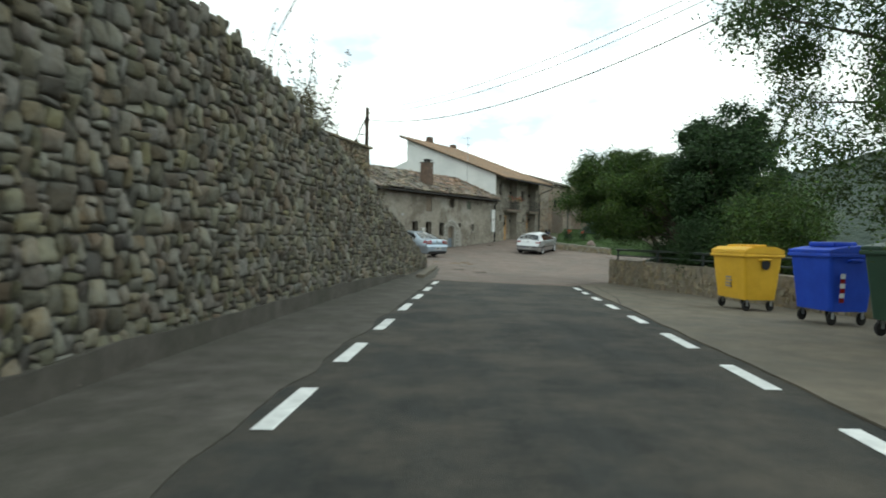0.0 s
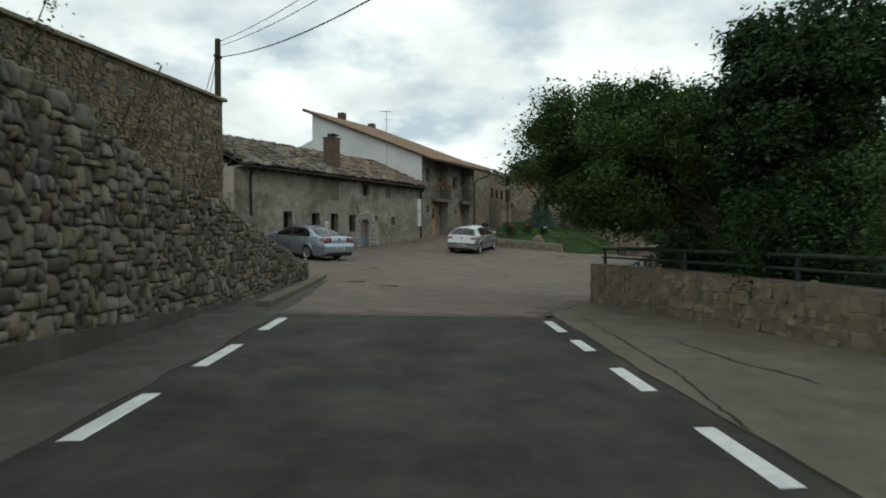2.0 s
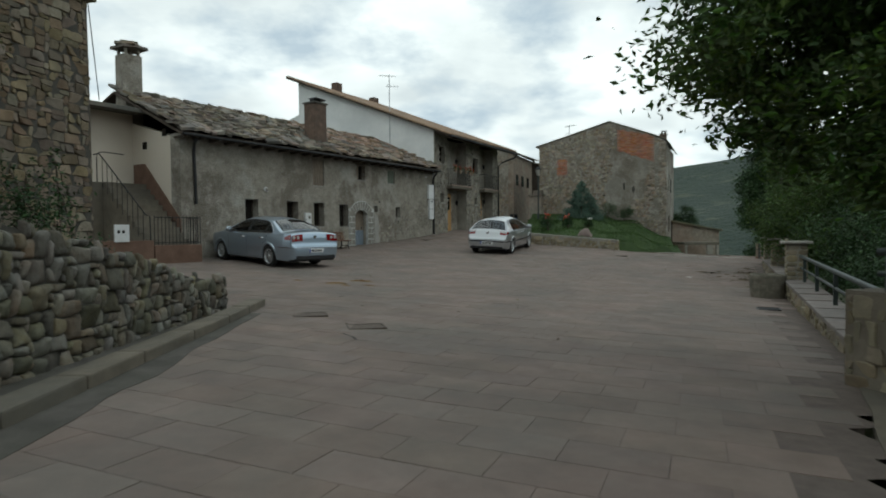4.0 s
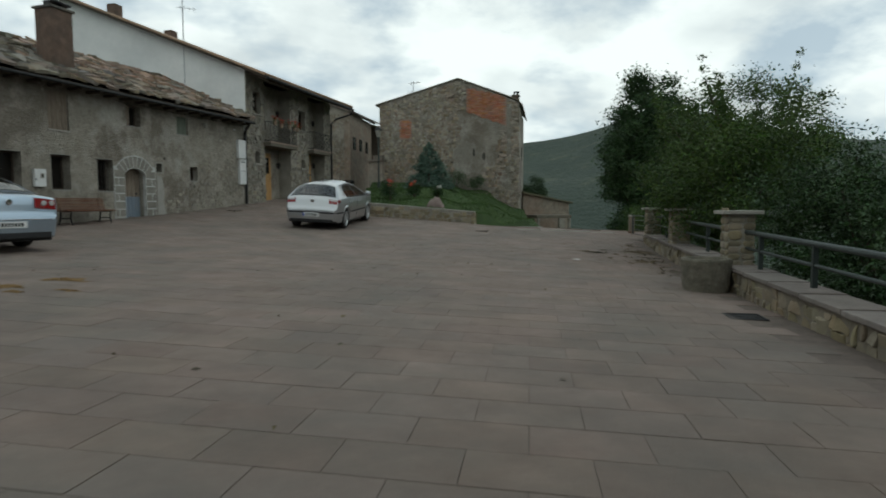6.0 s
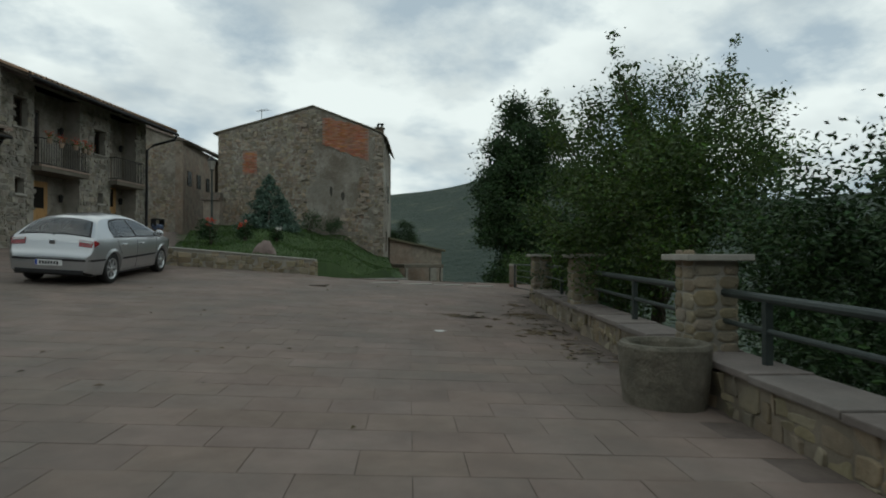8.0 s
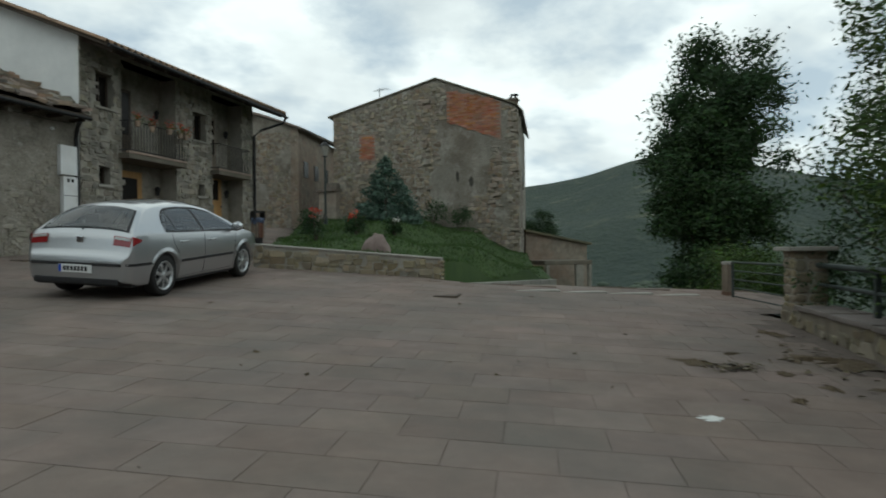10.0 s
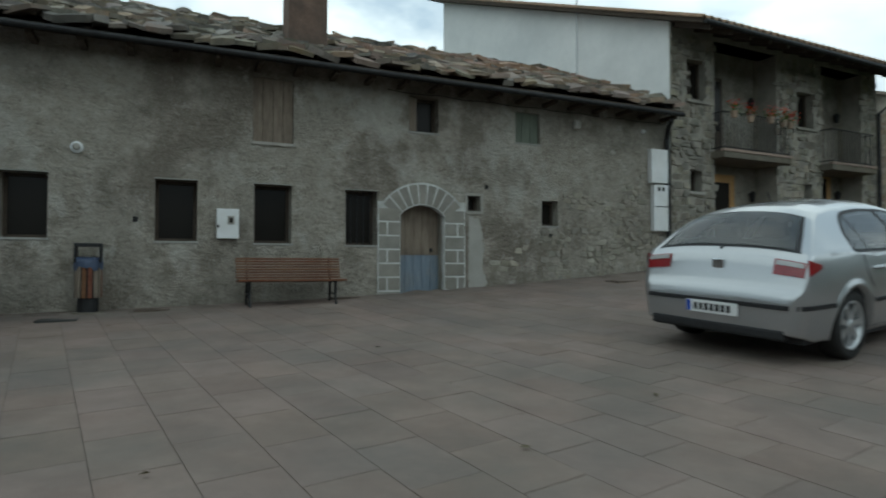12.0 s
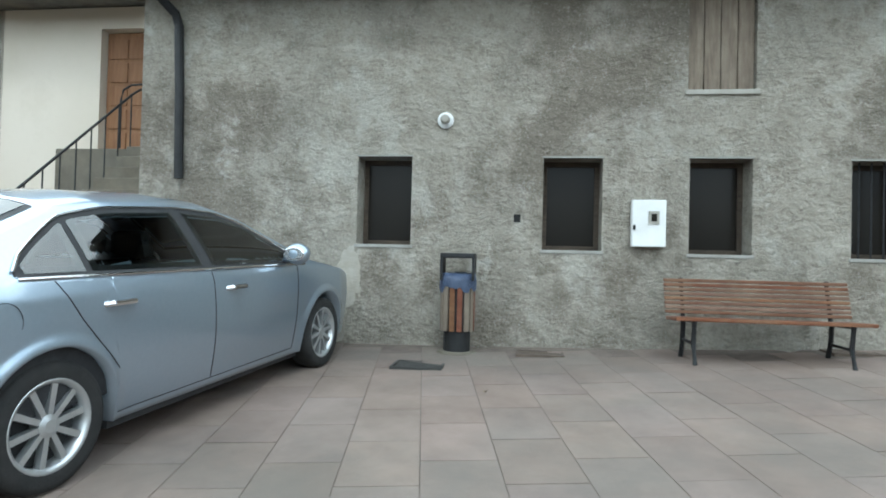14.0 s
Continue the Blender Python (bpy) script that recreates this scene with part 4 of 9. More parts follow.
def casement(parent, x0, x1, z0, z1, depth=0.26, bars=0, mat_frame=None, mullion=True):
    mat_frame = mat_frame or WOOD_DARK
    w = part("window", bmesh.new(), mat_frame, parent)
    bm = bmesh.new()
    t = 0.05
    for lo, hi in (((x0, depth, z0), (x0 + t, depth + 0.06, z1)), ((x1 - t, depth, z0), (x1, depth + 0.06, z1)),
                   ((x0 + t, depth, z0), (x1 - t, depth + 0.06, z0 + t)), ((x0 + t, depth, z1 - t), (x1 - t, depth + 0.06, z1)),
                   (((x0 + x1) / 2 - 0.02, depth, z0 + t), ((x0 + x1) / 2 + 0.02, depth + 0.05, z1 - t)))[:5 if mullion else 4]:
        box(bm, lo, hi)
    me = w.data
    bm.to_mesh(me)
    bm.free()
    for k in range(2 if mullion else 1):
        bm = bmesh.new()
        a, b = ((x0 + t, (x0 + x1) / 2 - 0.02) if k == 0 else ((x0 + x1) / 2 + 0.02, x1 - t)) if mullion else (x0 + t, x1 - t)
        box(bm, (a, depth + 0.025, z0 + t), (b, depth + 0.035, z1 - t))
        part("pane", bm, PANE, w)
    # open box coloured near-black in place of the room's own shade
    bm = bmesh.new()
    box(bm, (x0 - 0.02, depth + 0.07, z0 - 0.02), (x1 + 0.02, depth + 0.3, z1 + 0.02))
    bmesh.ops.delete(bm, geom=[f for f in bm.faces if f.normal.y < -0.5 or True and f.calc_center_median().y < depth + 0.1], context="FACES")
    part("room_shade", bm, SHADE_BLACK, w, "near-black box for the unlit room behind the glass")
    for k in range(bars):
        bm = bmesh.new()
        xx = x0 + (x1 - x0) * (k + 1) / (bars + 1)
        tube(bm, [(xx, 0.1, z0), (xx, 0.1, z1)], 0.009, 6)
        part("bar", bm, IRON, w)
    return w


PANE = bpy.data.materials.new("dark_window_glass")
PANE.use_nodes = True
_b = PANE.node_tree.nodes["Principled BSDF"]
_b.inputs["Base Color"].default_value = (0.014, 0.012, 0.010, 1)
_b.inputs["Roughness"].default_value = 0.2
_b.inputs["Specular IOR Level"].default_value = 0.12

LEDGE = surf("grey_cement_ledge", (0.22, 0.21, 0.19), (0.30, 0.29, 0.265), 5, 0.9, 0.4, 40)
SILLS = surf("pale_cement_edge", (0.25, 0.235, 0.205), (0.33, 0.315, 0.28), 5, 0.9, 0.3, 40)
for i, (a, b, c, d) in enumerate(low_open):
    if i == 4:
        continue
    if i in (7,):
        for k in range(4):
            bm = bmesh.new()
            x = a + (b - a) * k / 4
            box(bm, (x + 0.004, 0.06, c), (x + (b - a) / 4 - 0.004, 0.10, d), bevel=0.004)
            part("shutter_board", bm, WOOD_OLD, low_house, "weathered board of a closed shutter")
        bm = bmesh.new()
        box(bm, (a - 0.03, -0.025, c - 0.05), (b + 0.03, 0.06, c), bevel=0.008)
        part("sill", bm, SILLS, low_house)
        continue
    if i == 9:
        GREEN_BOARD = surf("faded_green_board", (0.10, 0.115, 0.09), (0.15, 0.165, 0.13), 4, 0.85, 0.4, 30, squash=(5, 5, 0.7))
        for k in range(3):
            bm = bmesh.new()
            x = a + (b - a) * k / 3
            box(bm, (x + 0.003, 0.08, c), (x + (b - a) / 3 - 0.003, 0.12, d), bevel=0.004)
            part("shutter_board", bm, GREEN_BOARD, low_house, "faded green shutter board")
    else:
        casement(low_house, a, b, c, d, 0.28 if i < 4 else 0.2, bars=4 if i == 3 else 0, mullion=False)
    bm = bmesh.new()
    box(bm, (a - 0.02, -0.012, c - 0.035), (b + 0.02, 0.27, c), bevel=0.006)
    part("sill", bm, LEDGE, low_house, "thin grey cement sill")
    if i < 4:
        bm = bmesh.new()
        box(bm, (a - 0.012, -0.008, d), (b + 0.012, 0.05, d + 0.018))
        part("lintel_edge", bm, LEDGE, low_house)
    if i in (8,):
        bm = bmesh.new()
        box(bm, (a + 0.02, 0.05, c + 0.02), (a + 0.16, 0.09, d - 0.02), bevel=0.004)
        part("shutter", bm, WOOD_OLD, low_house, "half-open grey shutter")
# small square window with white border
bm = bmesh.new()
for lo, hi in (((3.55, -0.012, 2.34), (3.93, 0.03, 2.39)), ((3.55, -0.012, 2.0), (3.93, 0.03, 2.05)), ((3.55, -0.012, 2.05), (3.60, 0.03, 2.34)), ((3.88, -0.012, 2.05), (3.93, 0.03, 2.34))):
    box(bm, lo, hi)
part("window_border", bm, SILLS, low_house, "white painted border")
# unfinished pale strip of render beside the door
def ragged(outline, seed):
    """Break a smooth outline into small uneven bites."""
    rnd = random.Random(seed)
    pts = []
    for (xa, za), (xb, zb) in zip(outline, outline[1:] + outline[:1]):
        n = max(2, int(math.hypot(xb - xa, zb - za) / 0.03))
        pts += [(xa + (xb - xa) * k / n + rnd.gauss(0, 0.012), za + (zb - za) * k / n + rnd.gauss(0, 0.012)) for k in range(n)]
    return pts


bm = bmesh.new()
prism(bm, ragged([(3.62, 0.55), (3.9, 0.52), (4.02, 0.7), (3.9, 1.0), (3.95, 1.4), (3.86, 1.9), (3.62, 1.95)], 1), -0.02, 0.006, pose(0, 0, 0, 90))
part("render_patch", bm, surf("pale_render_patch", (0.26, 0.25, 0.225), (0.33, 0.315, 0.285), 3, 0.92, 0.5, 30), low_house, "smooth pale patch of newer render")
bm = bmesh.new()
prism(bm, ragged([(-3.95, 0.36), (-3.78, 0.38), (-3.74, 0.7), (-3.58, 0.95), (-3.60, 1.15), (-3.68, 1.4), (-3.80, 1.36), (-3.90, 1.0), (-3.86, 0.7)], 2), -0.02, 0.004, pose(0, 0, 0, 90))
part("render_patch", bm, surf("thin_pale_render", (0.30, 0.28, 0.24), (0.38, 0.355, 0.31), 5, 0.92, 0.6, 24, (0.24, 0.215, 0.175), 3.0, 0.7), low_house, "smooth pale patch of newer render")
# rubble showing through the render on the uphill half
def low_place(u, w):
    return LOW @ pose(LOW_X0 + u, 0.0, w)


def low_bare_skip(u, w):
    x = LOW_X0 + u
    if any(a - 0.1 < x < b + 0.1 and c - 0.1 < w < d + 0.1 for a, b, c, d in low_open) or x < 4.05 or x > 8.45:
        return True
    n = noise.noise(Vector((x * 0.6, 0, w * 0.8)))
    edge = 1.2 + (x - 4.0) * 0.5 + n * 0.9
    return w > min(edge, 3.0 + n * 0.5) or (noise.noise(Vector((x * 1.7, 5, w * 2.2))) > 0.14)


STONE_BARE_J = surf("render_smeared_stone", (0.20, 0.18, 0.145), (0.33, 0.30, 0.25), 3.0, 0.92, 0.7, 24, (0.13, 0.12, 0.10), 1.0, 0.6, island=0.16)
lay_stones(low_house, low_place, pack_rubble(14.5, 3.4, 0.06, random.Random(31), 4, 2), KIT_RUBBLE, STONE_BARE_J, 0.013, 0.014, seed=32, joined_label="rubble showing through worn render", skip=low_bare_skip)

# arched doorway: jamb blocks and voussoirs with white pointing
POINTING = surf("white_pointing", (0.40, 0.40, 0.38), (0.60, 0.60, 0.57), 7, 0.9, 0.3, 50, (0.30, 0.29, 0.265), 3.0, 0.8)
BLOCK = surf("dressed_grey_stone", (0.165, 0.155, 0.133), (0.25, 0.235, 0.205), 3, 0.9, 0.5, 30, objrand=0.12)
surround = part("door_surround", bmesh.new(), POINTING, low_house, "stone door surround with bright white pointing")
bm = bmesh.new()
box(bm, (1.84, -0.022, 0.3), (2.262, 0.1, 2.16))
box(bm, (3.118, -0.022, 0.3), (3.54, 0.1, 2.2))
ARC_C, ARC_Z, R_IN, R_OUT = 2.69, 1.62, 0.60, 0.93


def arc_poly(a0, a1, r0, r1, n=4):
    def pt(a, r, k):
        x = ARC_C + r * math.sin(a)
        z = ARC_Z + r * math.cos(a) * k
        return x, z
    outer = [pt(a0 + (a1 - a0) * i / n, r1, 0.975) for i in range(n + 1)]
    inner = [pt(a1 + (a0 - a1) * i / n, r0, 0.93) for i in range(n + 1)]
    return outer + inner


prism(bm, arc_poly(-1.02, 1.02, R_IN - 0.06, R_OUT, 14), -0.1, 0.022, pose(0, 0, 0, 90))
bm.to_mesh(surround.data)
bm.free()
for k in range(9):
    a0 = -1.0 + 2.0 * k / 9 + 0.022
    a1 = -1.0 + 2.0 * (k + 1) / 9 - 0.022
    bm = bmesh.new()
    prism(bm, arc_poly(a0, a1, R_IN - 0.04, R_OUT - 0.035, 3), 0.0, 0.028, pose(0, 0, 0, 90))
    part("voussoir", bm, BLOCK, surround)
for x0, x1 in ((1.86, 2.25), (3.13, 3.52)):
    z = 0.35
    k = 0
    while z < 2.0:
        h = 0.245
        cuts = [(x0, x0 + 0.14), (x0 + 0.175, x1)] if k % 2 else [(x0, x1)]
        if x0 > 3:
            cuts = [(x0, x0 + 0.24), (x0 + 0.275, x1)] if k % 2 else [(x0, x1)]
        for a, b in cuts:
            bm = bmesh.new()
            box(bm, (a, -0.029, z), (b, 0.02, min(z + h - 0.028, 2.08)), bevel=0.006)
            part("stone_block", bm, BLOCK, surround)
        z += h
        k += 1
door = part("door", bmesh.new(), BLUE_WOOD, low_house, "old board door, bare above and faded blue below")
bm = bmesh.new()
for k in range(5):
    x = 2.27 + 0.84 * k / 5
    box(bm, (x + 0.003, 0.24, 0.42), (x + 0.165, 0.28, 1.22), bevel=0.004)
bm.to_mesh(door.data)
bm.free()
for k in range(5):
    bm = bmesh.new()
    x = 2.27 + 0.84 * k / 5
    box(bm, (x + 0.003, 0.24, 1.225), (x + 0.165, 0.28, 2.17), bevel=0.004)
    part("upper_board", bm, WOOD_OLD, door, "bare weathered board")
bm = bmesh.new()
lathe(bm, [(0.0, 0), (0.03, 0.0), (0.035, 0.02), (0.012, 0.05), (0.0, 0.05)], 10, pose(2.95, 0.24, 1.32, 90))
part("door_handle", bm, IRON, door)
bm = bmesh.new()
box(bm, (2.25, -0.05, 0.25), (3.13, 0.5, 0.43), bevel=0.02)
part("door_step", bm, CONCRETE, low_house)


def wall_box(name, x0, x1, z0, z1, d, label, detail):
    b = thing(name, LOW @ pose(x0, 0, z0), label, "meter box")
    w, h = x1 - x0, z1 - z0
    bm = bmesh.new()
    box(bm, (0, -d, 0), (w, 0.0, h), bevel=0.012)
    part("body", bm, WHITE_METAL, b)
    if detail == "meter":
        bm = bmesh.new()
        box(bm, (w * 0.48, -d - 0.012, h * 0.48), (w * 0.80, -d + 0.005, h * 0.76), bevel=0.005)
        part("meter_window", bm, SILLS, b)
        bm = bmesh.new()
        box(bm, (w * 0.56, -d - 0.016, h * 0.54), (w * 0.72, -d, h * 0.70))
        part("meter_glass", bm, PANE, b)
        bm = bmesh.new()
        box(bm, (w * 0.03, -d - 0.02, h * 0.36), (w * 0.10, -d, h * 0.46))
        part("lock", bm, IRON, b)
    if detail == "slots":
        bm = bmesh.new()
        for k in range(2):
            box(bm, (w * (0.25 + 0.3 * k), -d - 0.004, h * 0.86), (w * (0.42 + 0.3 * k), -d + 0.005, h * 0.95))
        part("slot", bm, PANE, b)
        bm = bmesh.new()
        box(bm, (w * 0.03, -d - 0.006, h * 0.52), (w * 0.97, -d + 0.004, h * 0.535))
        part("seam", bm, IRON, b)
    return b


wall_box("meter_box", -0.81, -0.48, 1.45, 1.92, 0.10, "white gas meter box with a small window fixed to the wall", "meter")
wall_box("meter_box", 7.95, 8.42, 2.82, 3.55, 0.12, "grey-white electricity box fixed high on the wall", "plain")
wall_box("meter_box", 8.02, 8.42, 1.78, 2.78, 0.12, "tall white meter cabinet with two slots on the wall", "slots")


def bulkhead(m):
    b = thing("wall_lamp", m, "small round white bulkhead lamp on the wall", "lamp")
    bm = bmesh.new()
    lathe(bm, [(0.0, 0), (0.085, 0.0), (0.085, 0.03), (0.06, 0.05), (0.0, 0.05)], 18, pose(0, 0, 0, 90))
    part("base", bm, WHITE_METAL, b)
    bm = bmesh.new()
    lathe(bm, [(0.0, 0.04), (0.05, 0.05), (0.05, 0.085), (0.035, 0.11), (0.0, 0.115)], 16, pose(0, 0, 0, 90))
    part("lens", bm, SILLS, b, "clouded glass lens")


bulkhead(LOW @ pose(-2.72, 0, 2.74))
for x, z, w in ((6.0, 3.88, 0.13), (6.67, 4.18, 0.12)):
    f = thing("floodlight", LOW @ pose(x, 0, z), "small beige floodlight under the eave", "lamp")
    bm = bmesh.new()
    box(bm, (-w / 2, -0.18, -0.1), (w / 2, -0.06, 0.08), bevel=0.02)
    part("housing", bm, SILLS, f)
    bm = bmesh.new()
    tube(bm, [(0, 0, 0.05), (0, -0.08, 0.02)], 0.018, 8)
    part("bracket", bm, IRON, f)
k = thing("insulator", LOW @ pose(7.8, 0, 3.92), "white ceramic cable insulator on the wall", "insulator")
bm = bmesh.new()
lathe(bm, [(0.0, 0), (0.03, 0), (0.045, 0.04), (0.03, 0.08), (0.0, 0.08)], 12, pose(0, 0, 0, 90))
part("body", bm, WHITE_METAL, k)
bm = bmesh.new()
tube(bm, [(-5.92, -0.46, 4.14), (-5.86, -0.28, 4.06), (-5.76, -0.1, 3.92), (-5.74, -0.06, 3.8), (-5.71, -0.06, 3.0), (-5.69, -0.06, 2.1)], 0.05, 10)
ob = part("downpipe", bm, IRON, low_house, "dark plastic downpipe")
bm = bmesh.new()
tube(bm, [(8.2, -0.46, 4.12), (8.35, -0.2, 4.0), (8.42, -0.08, 3.8), (8.46, -0.07, 2.4), (8.48, -0.07, 1.0)], 0.05, 10)
part("downpipe", bm, IRON, low_house, "dark plastic downpipe")
bm = bmesh.new()
tube(bm, [(2.0 + 6.3 * k / 24, -0.03, 4.15 - 0.03 * abs(math.sin(k * 0.8))) for k in range(25)], 0.007, 5)
part("cable", bm, IRON, low_house, "black cable along the wall")
# little holes in the wall: near-black blocks, their inner shade put into the colour
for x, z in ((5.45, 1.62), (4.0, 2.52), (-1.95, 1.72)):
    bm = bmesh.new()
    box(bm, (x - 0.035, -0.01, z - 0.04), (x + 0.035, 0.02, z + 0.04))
    part("vent_hole", bm, SHADE_BLACK, low_house)

# ---- cream house and outside stair at the lower end ----
cream = thing("cream_house", LOW @ pose(-6.2, 2.6, 0), "cream rendered house with a brown door above an outside stair", "house")
bm = bmesh.new()
wall_mesh(bm, -4.6, -0.0, -0.4, 5.2, [(-2.5, -1.66, 2.8, 4.85)], 0.35)
part("front_wall", bm, CREAM, cream)
bm = bmesh.new()
wall_mesh(bm, 0, 5, -0.4, 5.2, [], 0.35, pose(-4.6, 0.0, 0, 0, 0, 90) @ pose(0, -0.35, 0))
part("side_wall", bm, MORTAR_L, cream, "bare stone side")
bm = bmesh.new()
box(bm, (-4.9, -0.45, 5.2), (0.1, 4.4, 5.34), pose(0, 0, 0, 6), bevel=0.02)
part("roof", bm, SLAB, cream)
d = part("door", bmesh.new(), WOOD_BROWN, cream, "panelled brown wooden door")
bm = bmesh.new()
box(bm, (-2.48, 0.14, 2.8), (-1.68, 0.19, 4.83), bevel=0.004)
bm.to_mesh(d.data)
bm.free()
for i in range(2):
    for j in range(5):
        bm = bmesh.new()
        x = -2.42 + i * 0.36
        z = 2.88 + j * 0.38
        box(bm, (x, 0.12, z), (x + 0.31, 0.15, z + 0.32), bevel=0.012)
        part("panel", bm, WOOD_BROWN, d)
stair = thing("stone_stair", LOW @ pose(-6.2, 0, 0), "steep outside stone stair with iron rail beside the cream wall", "stairs")
n_steps = 11
for k in range(n_steps):
    bm = bmesh.new()
    z1 = 0.80 + 2.0 * (k + 1) / n_steps
    y0 = -0.45 + 2.45 * k / n_steps
    box(bm, (-1.42, y0, 0.0), (-0.06, 2.0 if k == n_steps - 1 else y0 + 2.45 / n_steps + 0.03, z1), bevel=0.012)
    part("step", bm, CONCRETE, stair)
bm = bmesh.new()
box(bm, (-2.7, 1.95, 0.0), (-0.06, 2.58, 2.8), bevel=0.02)
part("landing", bm, CONCRETE, stair)
SKIRT = surf("brown_painted_skirting", (0.11, 0.065, 0.045), (0.17, 0.105, 0.075), 3, 0.8, 0.3, 30)
bm = bmesh.new()
prism(bm, [(-0.0, 0.75), (2.0, 2.8), (2.55, 2.8), (2.55, 3.5), (1.9, 3.5), (-0.0, 1.6)], 0.0, 0.02, Matrix(((0, 0, 1, -0.03), (1, 0, 0, 0), (0, 1, 0, 0), (0, 0, 0, 1))))
bmesh.ops.recalc_face_normals(bm, faces=bm.faces)
part("skirting", bm, SKIRT, stair, "dark brown painted band up the wall")
for k in range(9):
    bm = bmesh.new()
    y = 1.9 - k * 0.27
    zs = 0.80 + 2.0 * (y + 0.45) / 2.45
    tube(bm, [(-1.45, y, zs - 0.1), (-1.45, y, zs + 0.85)], 0.01, 6)
    part("baluster", bm, IRON, stair)
bm = bmesh.new()
tube(bm, [(-1.45, 2.4, 3.7), (-1.45, 2.1, 3.72), (-1.45, 1.9, 3.58), (-1.45, -0.4, 1.70), (-1.45, -0.6, 1.66), (-1.45, -0.62, 0.8)], 0.018, 8)
part("handrail", bm, IRON, stair)
bm = bmesh.new()
tube(bm, [(-1.62, 1.9, 2.8), (-1.62, 1.9, 3.5), (-1.6, 1.92, 3.66), (-1.5, 1.95, 3.74), (-1.3, 1.97, 3.76), (-0.7, 1.97, 3.74)], 0.016, 8)
part("hoop_rail", bm, IRON, stair, "bent iron hoop beside the top step")
# raised landing at the foot of the stair, its brown front and iron railing
bm = bmesh.new()
box(bm, (-1.62, -1.1, -0.2), (-0.06, -0.45, 0.80), bevel=0.02)
part("lower_landing", bm, SKIRT, stair, "brown painted landing wall")
fence = thing("iron_railing", LOW @ pose(-7.0, -1.05, 0.80), "low black iron railing on the stair landing", "railing")
bm = bmesh.new()
for z in (0.08, 0.82):
    tube(bm, [(-0.8, 0, z), (0.72, 0, z), (0.72, 0.6, z)], 0.014, 6)
part("rail", bm, IRON, fence)
for k in range(19):
    bm = bmesh.new()
    x, y = (-0.8 + k * 0.117, 0.0) if k < 14 else (0.72, (k - 13) * 0.117)
    tube(bm, [(x, y, 0.0), (x, y, 0.86)], 0.009, 6)
    part("bar", bm, IRON, fence)
plinth = thing("garden_wall", LOW @ pose(-9.35, -1.1, 0), "low brown rendered wall with white meter boxes beside the stair", "wall")
bm = bmesh.new()
box(bm, (-2.2, 0, -0.2), (1.5, 0.3, 0.95), bevel=0.02)
part("wall", bm, SKIRT, plinth)
for x, z, w, h in ((0.34, 0.92, 0.40, 0.48), (-0.7, 0.75, 0.34, 0.62)):
    bm = bmesh.new()
    box(bm, (x, -0.06, z), (x + w, 0.02, z + h), bevel=0.01)
    b = part("meter_box", bm, WHITE_METAL, plinth, "small white meter box")
    bm = bmesh.new()
    for k in range(2):
        box(bm, (x + 0.06 + 0.13 * k, -0.066, z + h * 0.5), (x + 0.13 + 0.13 * k, -0.05, z + h * 0.68))
    part("slot", bm, PANE, b)
# vents in the cream end wall
bm = bmesh.new()
for y, z in ((1.9, 4.1), (0.8, 4.45)):
    box(bm, (-6.22, y - 0.12, z - 0.12), (-6.19, y + 0.12, z + 0.12))
part("vent", bm, PANE, low_house, "small dark vents in the cream end wall")
# lantern on a bracket
def wall_lantern(m):
    l = thing("wall_lantern", m, "black iron lantern on a wall bracket", "lantern")
    bm = bmesh.new()
    tube(bm, [(0, 0, -0.42), (0, -0.35, -0.46), (0, -0.6, -0.40)], 0.014, 6)
    part("bracket", bm, IRON, l)
    bm = bmesh.new()
    lathe(bm, [(0.0, -0.4), (0.05, -0.4), (0.06, -0.36), (0.10, -0.35), (0.0, -0.34)], 6, pose(0, -0.6, 0))
    part("base", bm, IRON, l)
    bm = bmesh.new()
    lathe(bm, [(0.09, -0.34), (0.15, -0.06)], 6, pose(0, -0.6, 0), cap=False)
    part("glass", bm, SILLS, l, "milky lantern glass")
    bm = bmesh.new()
    lathe(bm, [(0.17, -0.07), (0.16, -0.04), (0.07, 0.06), (0.03, 0.08), (0.03, 0.14), (0.0, 0.15)], 6, pose(0, -0.6, 0))
    part("hood", bm, IRON, l)


wall_lantern(LOW @ pose(-10.6, 2.6, 4.6, 0, 0, -40))

# ---- balcony house ----
BAYS = [(1.36, 3.55, 1.75), (5.3, 7.05, 5.6)]


def wh_skip(u, w):
    x, z = u, 0.6 + w
    return any(a - 0.02 < x < b + 0.02 and c - 0.03 < z < d + 0.03 for a, b, c, d in wh_open) or z > 6.2


STONE_WH = surf("grey_buff_facing_stone", (0.15, 0.135, 0.11), (0.30, 0.27, 0.22), 3.0, 0.9, 0.6, 22, (0.10, 0.095, 0.085), 1.1, 0.5, objrand=0.24)
STONE_WH_J = surf("grey_buff_facing_stone_joined", (0.15, 0.135, 0.11), (0.30, 0.27, 0.22), 3.0, 0.9, 0.6, 22, (0.10, 0.095, 0.085), 1.1, 0.5, island=0.24)
KIT_WH = stone_kit("stone", STONE_WH, 6)
lay_stones(white_house, lambda u, w: WH @ pose(u, 0, 0.6 + w), pack_rubble(WH_LEN, 5.7, 0.085, random.Random(41), 4, 2), KIT_WH, STONE_WH_J, 0.02, 0.012, seed=42,
           joined_label="coursed grey and buff facing stones", skip=wh_skip)
bm = bmesh.new()
for a, b, _ in BAYS:
    box(bm, (a - 0.2, 0.62, 0.4), (b + 0.2, 0.9, 6.7))
part("recess_wall", bm, PLASTER, white_house, "shaded wall at the back of the balcony recesses")
bm = bmesh.new()
